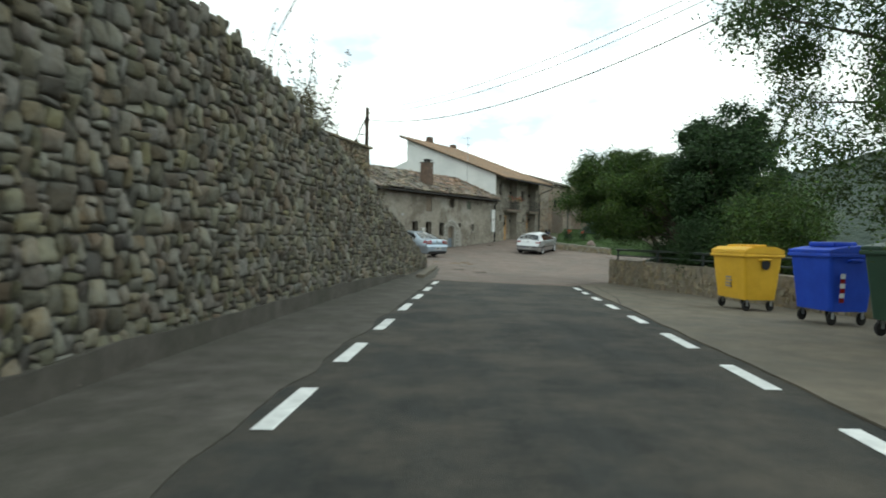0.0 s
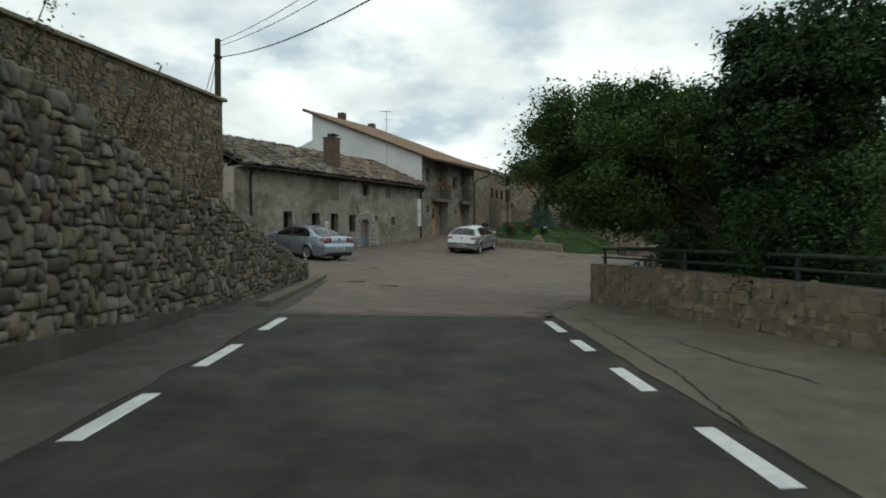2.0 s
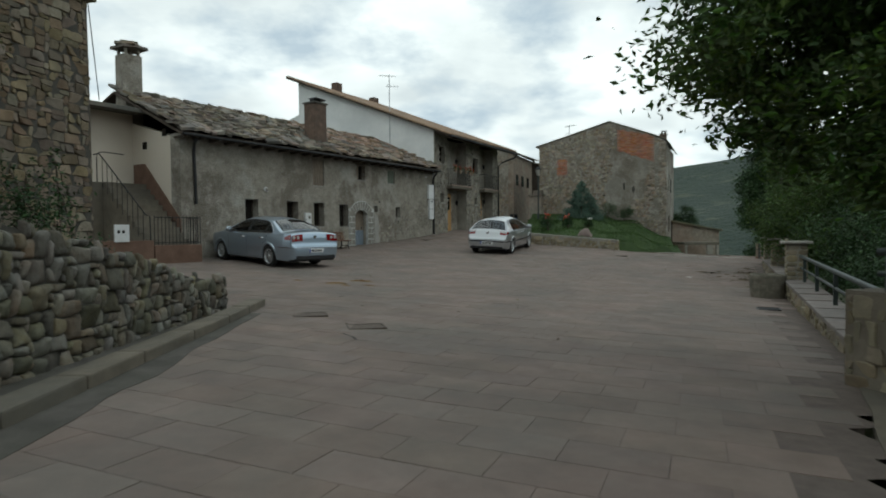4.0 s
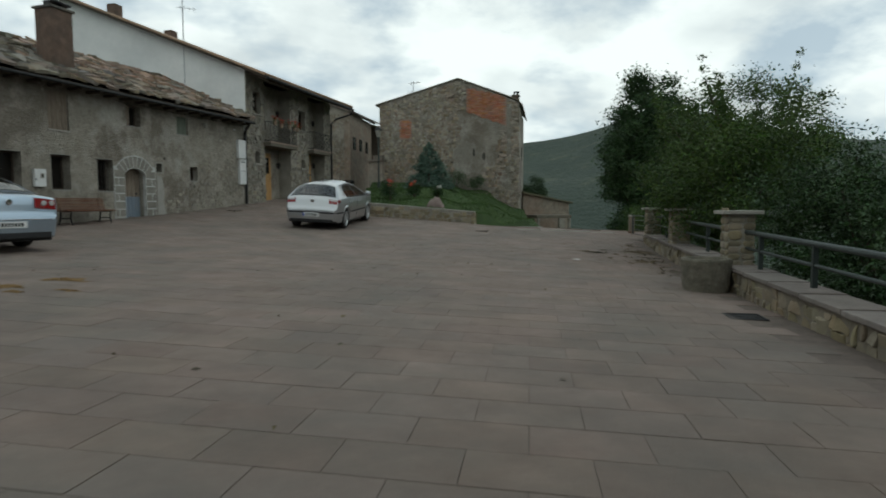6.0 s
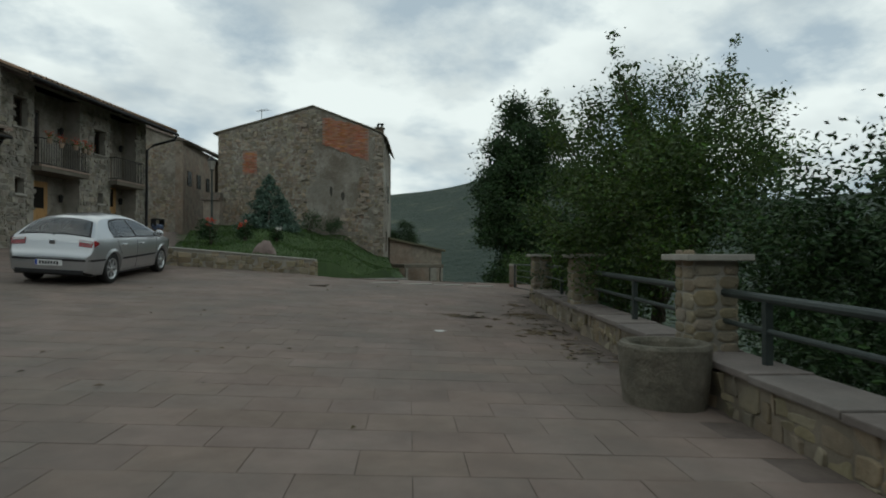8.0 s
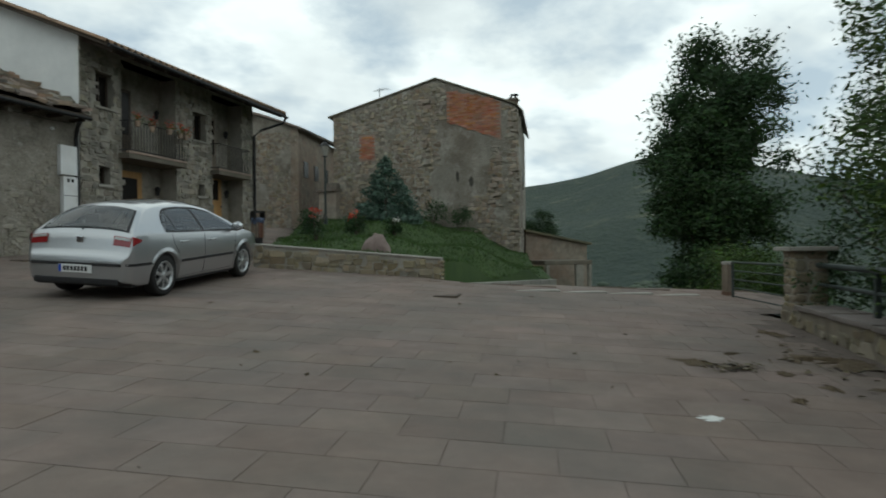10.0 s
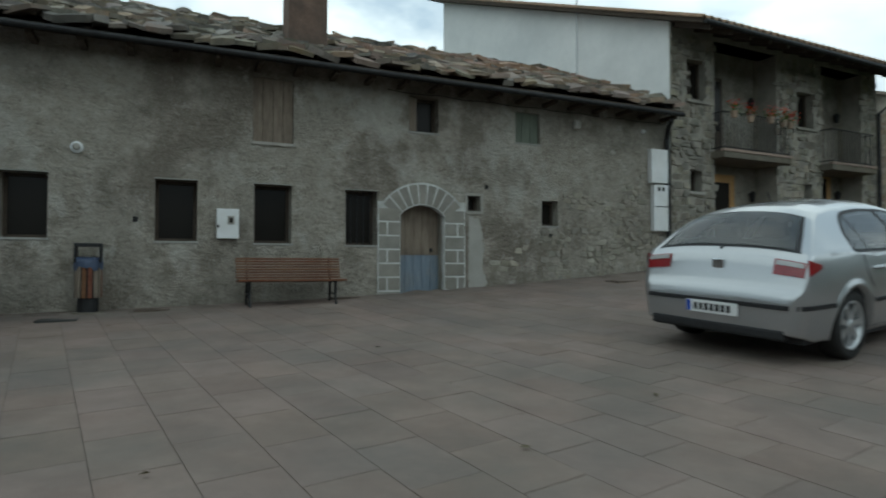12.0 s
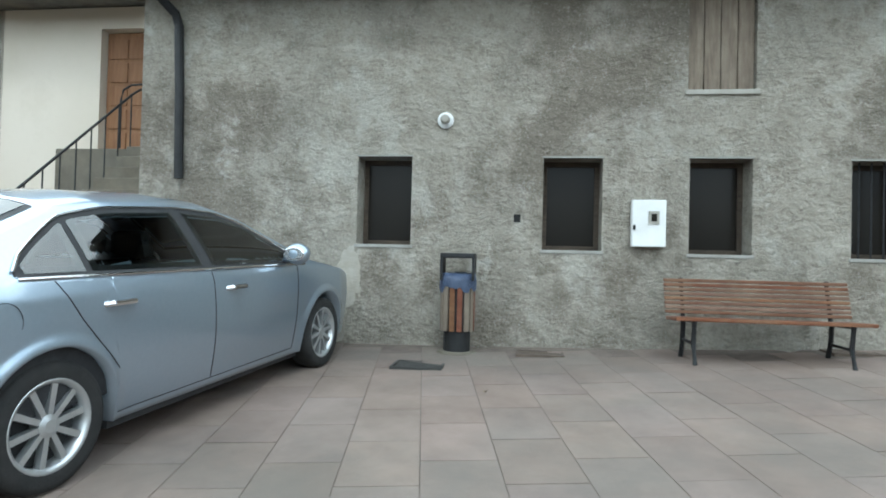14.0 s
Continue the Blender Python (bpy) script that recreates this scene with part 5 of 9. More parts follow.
for a, b, _ in BAYS:
    box(bm, (a - 0.3, 0.5, 0.4), (a, 0.62, 6.5))
    box(bm, (b, 0.5, 0.4), (b + 0.3, 0.62, 6.5))
part("recess_side", bm, STONE_WH_J, white_house)
for bay_i, (a, b, dx) in enumerate(BAYS):
    bal = part("balcony", bmesh.new(), CONCRETE, white_house, "balcony with black iron railing")
    bm = bmesh.new()
    box(bm, (a - 0.12, -0.36, 3.46), (b + 0.02, 0.62, 3.62), bevel=0.02)
    bm.to_mesh(bal.data)
    bm.free()
    bm = bmesh.new()
    box(bm, (a - 0.14, -0.38, 3.60), (b + 0.04, -0.28, 3.66), bevel=0.01)
    part("edge_tile", bm, CLAY, bal, "red tile edge")
    n = int((b - a + 0.1) / 0.11)
    for k in range(n + 1):
        bm = bmesh.new()
        x = a - 0.08 + (b - a + 0.06) * k / n
        tube(bm, [(x, -0.32, 3.64), (x, -0.32, 4.5)], 0.008, 5)
        part("baluster", bm, IRON, bal)
    for xx in (a - 0.08, b - 0.02):
        for k in range(3):
            bm = bmesh.new()
            y = -0.22 + k * 0.11
            tube(bm, [(xx, y, 3.64), (xx, y, 4.5)], 0.008, 5)
            part("baluster", bm, IRON, bal)
    bm = bmesh.new()
    for z in (3.70, 4.5):
        tube(bm, [(a - 0.08, 0.0, z), (a - 0.08, -0.32, z), (b - 0.02, -0.32, z), (b - 0.02, 0.0, z)], 0.014, 6)
    part("rail", bm, IRON, bal)
    # door below and glazed door above
    dd = part("door", bmesh.new(), WOOD_DOOR, white_house, "varnished oak house door with a small pane")
    bm = bmesh.new()
    z0 = 1.15 + 0.35 * bay_i
    box(bm, (dx - 0.1, 0.54, z0), (dx + 0.95, 0.61, z0 + 2.1), bevel=0.006)
    bm.to_mesh(dd.data)
    bm.free()
    for i in range(2):
        bm = bmesh.new()
        box(bm, (dx + 0.02 + i * 0.43, 0.52, z0 + 0.12), (dx + 0.40 + i * 0.43, 0.55, z0 + 1.0), bevel=0.01)
        part("panel", bm, WOOD_DOOR, dd)
    bm = bmesh.new()
    box(bm, (dx + 0.12, 0.525, z0 + 1.2), (dx + 0.75, 0.54, z0 + 1.9))
    part("pane", bm, PANE, dd)
    bm = bmesh.new()
    tube(bm, [(dx + 0.88, 0.53, z0 + 0.95), (dx + 0.88, 0.47, z0 + 0.98), (dx + 0.78, 0.47, z0 + 0.98)], 0.01, 6)
    part("door_handle", bm, IRON, dd)
    bd = part("balcony_door", bmesh.new(), WOOD_OLD if bay_i else WOOD_DARK, white_house, "timber balcony door")
    bm = bmesh.new()
    box(bm, (a + 0.1, 0.55, 3.62), (a + 0.95, 0.61, 5.6), bevel=0.006)
    bm.to_mesh(bd.data)
    bm.free()
    bm = bmesh.new()
    box(bm, (a + 0.2, 0.53, 4.3), (a + 0.85, 0.555, 5.5))
    part("pane", bm, PANE, bd)
    # wall lanterns in the recess
    for z in (2.75 + 0.2 * bay_i, 5.1):
        lt = part("lantern", bmesh.new(), IRON, white_house, "small iron wall lantern")
        bm = bmesh.new()
        lathe(bm, [(0.0, -0.14), (0.05, -0.12), (0.075, 0.06), (0.09, 0.07), (0.03, 0.14), (0.0, 0.15)], 6, pose(b - 0.25, 0.5, z))
        bm.to_mesh(lt.data)
        bm.free()
for i in (0, 2, 4, 5):
    a, b, c, d = wh_open[i]
    casement(white_house, a, b, c, d, 0.22)
    bm = bmesh.new()
    box(bm, (a - 0.06, -0.06, c - 0.07), (b + 0.06, 0.2, c), bevel=0.01)
    part("sill", bm, SILLS if i in (2, 5) else BLOCK, white_house)
# roof
WR = 0.4


def wh_roof_z(y):
    return 6.46 + y * WR


bm = bmesh.new()
poly = [(-0.35 + 0.2, -0.95), (8.55, -0.95), (6.6, 8.3), (-2.15, 8.3)]
lo = [bm.verts.new((x, y, wh_roof_z(y) - 0.05)) for x, y in poly]
hi = [bm.verts.new((x, y, wh_roof_z(y) + 0.06)) for x, y in poly]
bm.faces.new(lo[::-1]); bm.faces.new(hi)
for k in range(4):
    bm.faces.new((lo[k], lo[(k + 1) % 4], hi[(k + 1) % 4], hi[k]))
bmesh.ops.recalc_face_normals(bm, faces=bm.faces)
wroof = part("roof", bm, WOOD_DARK, white_house, "timber-boarded eaves under clay tiles")
for k in range(38):
    bm = bmesh.new()
    x = -0.1 + k * 0.23
    n = 8
    ya, yb = -1.0, 8.3
    sh = -1.95 / 9.25
    rows = []
    for y in (ya, yb):
        rows.append([bm.verts.new((x + (y - ya) * sh + 0.085 * math.cos(math.pi * i / n), y, wh_roof_z(y) + 0.05 + 0.085 * math.sin(math.pi * i / n))) for i in range(n + 1)])
        rows.append([bm.verts.new((x + (y - ya) * sh + 0.065 * math.cos(math.pi * i / n), y, wh_roof_z(y) + 0.04 + 0.065 * math.sin(math.pi * i / n))) for i in range(n + 1)])
    o0, i0, o1, i1 = rows
    for i in range(n):
        bm.faces.new((o0[i], o0[i + 1], o1[i + 1], o1[i]))
        bm.faces.new((i0[i + 1], i0[i], i1[i], i1[i + 1]))
        bm.faces.new((o0[i + 1], o0[i], i0[i], i0[i + 1]))
    part("roof_tile", bm, CLAY, wroof)
for k in range(14):
    bm = bmesh.new()
    x = 0.1 + k * 0.62
    mm = Matrix.Translation((x, -0.95, wh_roof_z(-0.95) - 0.16)) @ Matrix.Rotation(math.atan(WR), 4, "X")
    box(bm, (0, 0.02, 0), (0.1, 1.1, 0.11), mm)
    part("rafter", bm, WOOD_DARK, white_house)
bm = bmesh.new()
box(bm, (0, 0.02, 6.2), (WH_LEN, 0.5, 6.5))
part("wall_plate", bm, MORTAR_L, white_house)
bm = bmesh.new()
VERGE = surf("weathered_verge_tile", (0.13, 0.10, 0.08), (0.22, 0.17, 0.135), 3, 0.9, 0.5, 30, (0.11, 0.10, 0.09), 1.2, 0.7)
L = gd.length
prism(bm, [(-0.9, 6.08), (-0.9, 6.18), (L + 0.05, 9.91), (L + 0.05, 9.80)], 0.0, 0.14, Matrix.Identity(4) @ pose(0, 0, 0, 90))
ob = part("verge", bm, VERGE, None, "tile verge along the gable")
ob.matrix_world = GAB @ pose(0, 0.14, 0.02)
ob.parent = white_house
ob.matrix_parent_inverse = WH.inverted()
bm = bmesh.new()
tube(bm, [(-0.1, -1.03, wh_roof_z(-1.0) - 0.02), (8.5, -1.03, wh_roof_z(-1.0) - 0.08)], 0.055, 8)
part("gutter", bm, IRON, white_house, "dark gutter")
bm = bmesh.new()
tube(bm, [(8.4, -1.03, 5.98), (8.35, -0.95, 5.75), (7.95, -0.25, 5.45), (7.72, -0.08, 5.2), (7.7, -0.08, 1.2)], 0.05, 8)
part("downpipe", bm, IRON, white_house, "dark downpipe at the corner")
bm = bmesh.new()
box(bm, (WH_LEN - 0.45, 0.5, 0.4), (WH_LEN, 8, 6.4))
part("side_wall", bm, STONE_WH_J, white_house)
for x, y, z, w in ((2.2, 8.3, 9.4, 0.5), (6.0, 8.3, 9.2, 0.5)):
    chimney("chimney", WH @ pose(x, y, z), w, 0.45, 0.95, BRICK_DK, SLAB, "squat brick chimney on the tiled roof", "plain")


def antenna(m, h, label):
    a = thing("aerial", m, label, "aerial")
    bm = bmesh.new()
    tube(bm, [(0, 0, 0), (0, 0, h)], 0.022, 6)
    part("mast", bm, GALV, a)
    bm = bmesh.new()
    tube(bm, [(-0.55, 0, h - 0.12), (0.35, 0, h - 0.06)], 0.014, 5)
    for k in range(6):
        x = -0.5 + k * 0.16
        tube(bm, [(x, -0.22 + 0.015 * k, h - 0.11), (x, 0.22 - 0.015 * k, h - 0.11)], 0.008, 4)
    part("yagi", bm, GALV, a)
    bm = bmesh.new()
    tube(bm, [(-0.2, 0.1, h - 0.62), (0.5, -0.1, h - 0.62)], 0.01, 5)
    for k in range(4):
        tube(bm, [(-0.1 + 0.18 * k, 0, h - 0.72), (-0.1 + 0.18 * k, 0, h - 0.52)], 0.007, 4)
    part("dipole", bm, GALV, a)


antenna(pose(1.82, 50.55, 5.75, 0, 0, 20), 3.7, "tall galvanised television aerial fixed to the white gable")
# flower pots on the first balcony
FLOWER = leaf_mat("red_geranium", (0.42, 0.035, 0.03), (0.62, 0.10, 0.06), 8)


def leaf_cloud(rnd, centres, count, size, squash=1.0):
    """Small bent leaf quads scattered in balls (centre, radius)."""
    V, F = [], []
    tot = sum(r ** 2 for _, r in centres)
    for c, r in centres:
        for _ in range(max(1, int(count * r * r / tot))):
            p = Vector(c) + Vector((rnd.gauss(0, 0.55), rnd.gauss(0, 0.55), rnd.gauss(0, 0.55) * squash)) * r
            a = Vector((rnd.gauss(0, 1), rnd.gauss(0, 1), rnd.gauss(0, 0.6))).normalized()
            b = a.cross(Vector((rnd.gauss(0, 1), rnd.gauss(0, 1), rnd.gauss(0, 1)))).normalized()
            s = size * rnd.uniform(0.6, 1.35)
            k = len(V)
            n = a.cross(b) * s * 0.18
            V += [tuple(p - a * s), tuple(p - b * s * 0.45 + n), tuple(p + a * s), tuple(p + b * s * 0.45 + n)]
            F += [(k, k + 1, k + 2, k + 3)]
    return V, F


def cloud_ob(name, V, F, material, parent, label=""):
    me = bpy.data.meshes.new(name)
    me.from_pydata(V, [], F)
    me.materials.append(material)
    ob = new(name, me)
    ob.parent = parent
    if label:
        ob["label"] = label
    if name in ("bloom", "foliage"):
        ob["kind"] = "stuff"
    return ob


rnd = random.Random(17)
for k, (x, z) in enumerate(((1.5, 4.55), (2.05, 4.5), (2.75, 4.55), (3.2, 4.52), (3.45, 4.5))):
    p = thing("flower_pot", WH @ pose(x, -0.42, z - 0.2), "clay pot of red geraniums hung on the balcony rail", "flower pot", "geraniums on the balcony")
    bm = bmesh.new()
    lathe(bm, [(0.0, 0), (0.06, 0), (0.085, 0.14), (0.09, 0.15), (0.0, 0.15)], 10)
    part("pot", bm, CLAY, p)
    cloud_ob("foliage", *leaf_cloud(rnd, [((0, 0, 0.22), 0.13)], 60, 0.035), LEAF_MID, p)
    cloud_ob("bloom", *leaf_cloud(rnd, [((0, -0.02, 0.3), 0.13)], 50, 0.03), FLOWER, p, "red flower heads")

# ---- patched stone house ----
def ch_top(x):
    prof = [(0, 7.05), (2.3, 7.55), (5.1, 8.2), (8.57, 6.75), (8.72, 6.55)]
    for (a, za), (b, zb) in zip(prof, prof[1:]):
        if a <= x <= b:
            return za + (zb - za) * (x - a) / (b - a)
    return 6.5


def ch_skip(u, w):
    z = w + 0.3
    if z > ch_top(u) - 0.12:
        return True
    if 5.5 < u < 8.05 and 5.3 + (8.0 - u) * 0.33 < z < 7.75 - (u - 5.6) * 0.27:
        return True
    if 1.3 < u < 2.15 and 4.85 < z < 6.05:
        return True
    n = noise.noise(Vector((u * 0.5, 2.0, z * 0.5)))
    bare = u < 4.7 + n * 1.4 and n > -0.34 or u > 6.6 and n > 0.16 or z < 1.6 + n and n > -0.1 or u > 8.25 or abs(u - 4.6) < 0.22 or z > 6.3 + (u - 4.6) * 0.05 and u < 5.5
    bare = bare or (abs(u - 7.75) < 0.3 and 3.1 < z < 4.9) or (u < 4 and z < 1.0)
    return not bare


STONE_CH_J = surf("brown_grey_rubble", (0.17, 0.15, 0.12), (0.33, 0.29, 0.23), 3.0, 0.9, 0.6, 20, (0.24, 0.15, 0.10), 0.8, 0.5, island=0.26)
PLASTER_CH = surf("flaking_grey_render", (0.19, 0.175, 0.145), (0.31, 0.29, 0.245), 1.1, 0.93, 0.9, 14, (0.15, 0.122, 0.092), 0.6, 0.8, bdist=0.05)
rough_render(PLASTER_CH, (0.13, 0.105, 0.08))
for o in patch_house.children:
    o.data.materials[0] = PLASTER_CH
lay_stones(patch_house, lambda u, w: CH @ pose(u, 0, 0.3 + w), pack_rubble(CH_L, 8.0, 0.09, random.Random(51), 4, 2), KIT_RUBBLE, STONE_CH_J, 0.018, 0.012, seed=52,
           joined_label="bare rubble where the render has fallen", skip=ch_skip)


def brick_patch(poly_lo, poly_hi, x0, x1, seed):
    rnd = random.Random(seed)
    V, F = [], []
    z = min(poly_lo(x0), poly_lo(x1))
    r = 0
    while z < 8:
        x = x0 - (0.13 if r % 2 else 0)
        while x < x1:
            cx = x + 0.125
            if poly_lo(cx) < z and z + 0.07 < poly_hi(cx) and x >= x0 - 0.02 and x + 0.25 <= x1 + 0.05:
                b = len(V)
                y0 = -0.03 - rnd.uniform(0, 0.012)
                for yy in (y0, 0.02):
                    V += [(x, yy, z), (x + 0.245, yy, z), (x + 0.245, yy, z + 0.065), (x, yy, z + 0.065)]
                F += [(b, b + 1, b + 2, b + 3), (b, b + 4, b + 5, b + 1), (b + 3, b + 2, b + 6, b + 7), (b, b + 3, b + 7, b + 4), (b + 1, b + 5, b + 6, b + 2)]
            x += 0.26
        z += 0.078
        r += 1
    return V, F


cloud_ob("brick_infill", *brick_patch(lambda x: 5.35 + (8.0 - x) * 0.40, lambda x: 7.72 - (x - 5.6) * 0.27, 5.6, 8.0, 1), BRICK, patch_house, "red brick infill under the eave")
cloud_ob("brick_infill", *brick_patch(lambda x: 4.88, lambda x: 6.04, 1.35, 2.12, 2), BRICK, patch_house, "small red brick blocked opening")
BRICK_BED = surf("brick_mortar", (0.25, 0.17, 0.13), (0.33, 0.24, 0.19), 4, 0.95, 0.4, 40)
for poly in ([(5.6, 6.32), (7.98, 5.37), (8.0, 6.97), (5.6, 7.6)], [(1.34, 4.86), (2.13, 4.86), (2.13, 6.05), (1.34, 6.05)]):
    bm = bmesh.new()
    prism(bm, poly, 0, 0.012, pose(0, 0, 0, 90))
    part("brick_bed", bm, BRICK_BED, patch_house)
# toothing stones left standing where cross walls were torn away
rnd = random.Random(14)
for u0, za, zb, step in ((4.55, 0.9, 7.2, 0.2), (7.7, 2.6, 5.2, 0.17), (8.5, 0.4, 6.4, 0.24)):
    z = za
    while z < zb:
        w, h = rnd.uniform(0.12, 0.40), rnd.uniform(0.07, 0.2)
        bm = bmesh.new()
        box(bm, (-w / 2, -rnd.uniform(0.02, 0.12), 0), (w / 2, 0.04, h), pose(u0 + rnd.uniform(-0.2, 0.2), 0, z, 0, rnd.uniform(-9, 9), rnd.uniform(-6, 6)), bevel=0.03)
        part("toothing_stone", bm, STONE_CH_J, patch_house, "rough stone jutting from the wall")
        z += step * rnd.choice((0.8, 1.0, 1.3, 1.9, 3.0))
# dark scars left by a vanished floor
rnd = random.Random(4)
for x, z, w, h in ((6.05, 3.95, 0.16, 0.55), (6.65, 3.7, 0.22, 0.5), (7.55, 3.6, 0.12, 0.35), (4.95, 4.9, 0.08, 0.1), (4.65, 2.8, 0.25, 0.4), (4.7, 3.4, 0.2, 0.25), (4.6, 5.2, 0.3, 0.16), (4.75, 5.6, 0.2, 0.12), (7.8, 4.3, 0.35, 0.1), (7.7, 3.9, 0.3, 0.1), (7.85, 4.7, 0.25, 0.08)):
    pts = [(x + w / 2 * math.cos(a) * rnd.uniform(0.7, 1.1), z + h / 2 * math.sin(a) * rnd.uniform(0.7, 1.1)) for a in [2 * math.pi * k / 9 for k in range(9)]]
    bm = bmesh.new()
    prism(bm, pts, 0.0, 0.006, pose(0, 0, 0, 90))
    part("scar", bm, MORTAR, patch_house, "dark scar in the render")
# roof with thin dark slabs
bm = bmesh.new()
prof = [(-0.25, 6.98), (2.3, 7.55), (5.1, 8.2), (8.65, 6.78), (8.95, 6.42)]
up = [(x, z + 0.075) for x, z in prof]
prism(bm, prof + up[::-1], -6.2, 0.07, pose(0, 0, 0, 90))
for v in bm.verts:
    if v.co.y > 1:
        v.co.x -= v.co.y * 0.19
bmesh.ops.recalc_face_normals(bm, faces=bm.faces)
part("roof", bm, SLAB, patch_house, "thin dark slab roof edge")
for o in list(patch_house.children):
    if o.name.startswith("side_wall"):
        bpy.data.objects.remove(o)
bm = bmesh.new()
prism(bm, [(8.72, 0.0), (7.62, 5.9), (7.2, 5.9), (8.3, 0.5)], -3.0, 6.45)
prism(bm, [(0.0, 0.0), (0.4, 0.5), (0.2, 6), (-0.2, 6)], -2, 7.0)
bmesh.ops.recalc_face_normals(bm, faces=bm.faces)
part("side_wall", bm, PLASTER_CH, patch_house)
bm = bmesh.new()
for y, z, h in ((1.6, 3.6, 1.1), (3.4, 3.6, 0.9), (1.8, 1.0, 1.0)):
    x = 8.72 - y * 1.1 / 5.9
    box(bm, (-0.015, -0.3, z), (0.02, 0.3, z + h), pose(x, y, 0, 0, 0, 10.6))
part("side_window", bm, PANE, patch_house, "narrow dark side windows")
bm = bmesh.new()
box(bm, (-0.62, -0.35, 0.8), (0.28, 0.25, 3.55), bevel=0.03)
part("buttress", bm, STONE_CH_J, patch_house, "stone buttress at the corner")
bm = bmesh.new()
box(bm, (-0.72, -0.45, 3.55), (0.3, 0.25, 3.68), bevel=0.02)
box(bm, (-0.35, -0.3, 3.68), (0.3, 0.25, 3.95), bevel=0.02)
part("buttress_cap", bm, SLAB, patch_house)
c = chimney("chimney", CH @ pose(8.35, 0.7, 6.5), 0.34, 0.34, 0.62, BRICK_DK, SLAB, "small brick chimney with flat cap at the roof corner", "brick")
antenna(CH @ pose(1.4, 2.0, 7.2, 0, 0, 160), 1.5, "small television aerial behind the stone gable")

# ---- house at the end of the lane ----
bm = bmesh.new()
LH = FARH.inverted()
c0, c1 = LH @ Vector((10.95, 63.1, 0)), LH @ Vector((13.55, 68.3, 0))
dv = (c1 - c0).normalized()
nv = Vector((-dv.y, dv.x, 0)) * 0.4
prism(bm, [(c0.x, c0.y), (c1.x, c1.y), (c1.x + nv.x, c1.y + nv.y), (c0.x + nv.x, c0.y + nv.y)], 0.5, 6.9)
bmesh.ops.recalc_face_normals(bm, faces=bm.faces)
part("side_wall", bm, STONE_CH_J, far_house, "brown rubble side wall")
bm = bmesh.new()
prism(bm, [(-3.0, 8.62), (0.9, 7.62), (2.95, 6.9), (2.95, 7.0), (0.9, 7.74), (-3.0, 8.74)], -7, 0.2, pose(0, 0, 0, 90))
bmesh.ops.recalc_face_normals(bm, faces=bm.faces)
part("roof", bm, SLAB, far_house, "dark slab roof")
bm = bmesh.new()
e0, e1 = c0 - nv * 0.6, c1 - nv * 0.6
tube(bm, [(e0.x, e0.y, 6.9), (e1.x, e1.y, 6.9)], 0.07, 6)
part("eave", bm, WOOD_DARK, far_house)
lay_stones(far_house, lambda u, w: FARH @ pose(-1.0 + u, 0, 1.2 + w), pack_rubble(3.7, 5.6, 0.09, random.Random(61), 4, 2), KIT_RUBBLE, STONE_CH_J, 0.016, 0.012, seed=62,
           joined_label="brown rubble stones", skip=lambda u, w: noise.noise(Vector((u * 0.6, 0, w * 0.6))) > 0.15 or 1.2 + w > 6.95 + (2.75 - u + 1.0) * 0.3)
for y, z, h in ((1.0, 4.6, 0.8), (2.6, 4.6, 0.8), (4.3, 4.6, 0.8)):
    p0 = c0 + dv * y - nv * 0.06
    ang = math.degrees(math.atan2(dv.y, dv.x))
    bm = bmesh.new()
    box(bm, (-0.3, -0.02, 0), (0.3, 0.06, h), pose(p0.x, p0.y, z, 0, 0, ang))
    part("window", bm, PANE, far_house)
dk = thing("barn", pose(13.2, 69.5, 0, 0, 0, -20), "dark timbered barn end beyond the lane", "barn")
bm = bmesh.new()
prism(bm, [(-1.5, 0.5), (1.6, 0.5), (1.6, 6.6), (-1.5, 7.4)], -3, 0, pose(0, 0, 0, 90))
part("wall", bm, WOOD_DARK, dk)
bm = bmesh.new()
prism(bm, [(-1.7, 7.45), (1.8, 6.55), (1.8, 6.68), (-1.7, 7.58)], -3.2, 0.2, pose(0, 0, 0, 90))
part("roof", bm, SLAB, dk)

# ---- lean-to and carport beyond the lawn ----
shed = thing("lean_to", pose(20.85, 58.0, 0), "low stone lean-to with sloping slab roof", "shed")
bm = bmesh.new()
prism(bm, [(0, -3), (3.3, -3), (3.3, 1.0), (0, 1.62)], -3, 0, pose(0, 0, 0, 90))
part("wall", bm, STONE_CH_J, shed)
bm = bmesh.new()
prism(bm, [(-0.1, 1.64), (3.45, 0.98), (3.45, 1.08), (-0.1, 1.74)], -3.2, 0.2, pose(0, 0, 0, 90))
part("roof", bm, SLAB, shed)
port = thing("carport", pose(20.3, 55.2, 0, 0, 0, -6), "flat concrete canopy on pale posts", "carport")
bm = bmesh.new()
box(bm, (0, 0, 0.12), (2.2, 2.4, 0.30), bevel=0.02)
part("canopy", bm, CONCRETE, port)
for x in (0.1, 1.45, 2.05):
    bm = bmesh.new()
    box(bm, (x, 0.02, -3.5), (x + (0.35 if x > 1 and x < 2 else 0.12), 0.2, 0.12), bevel=0.01)
    part("post", bm, MORTAR_L, port)

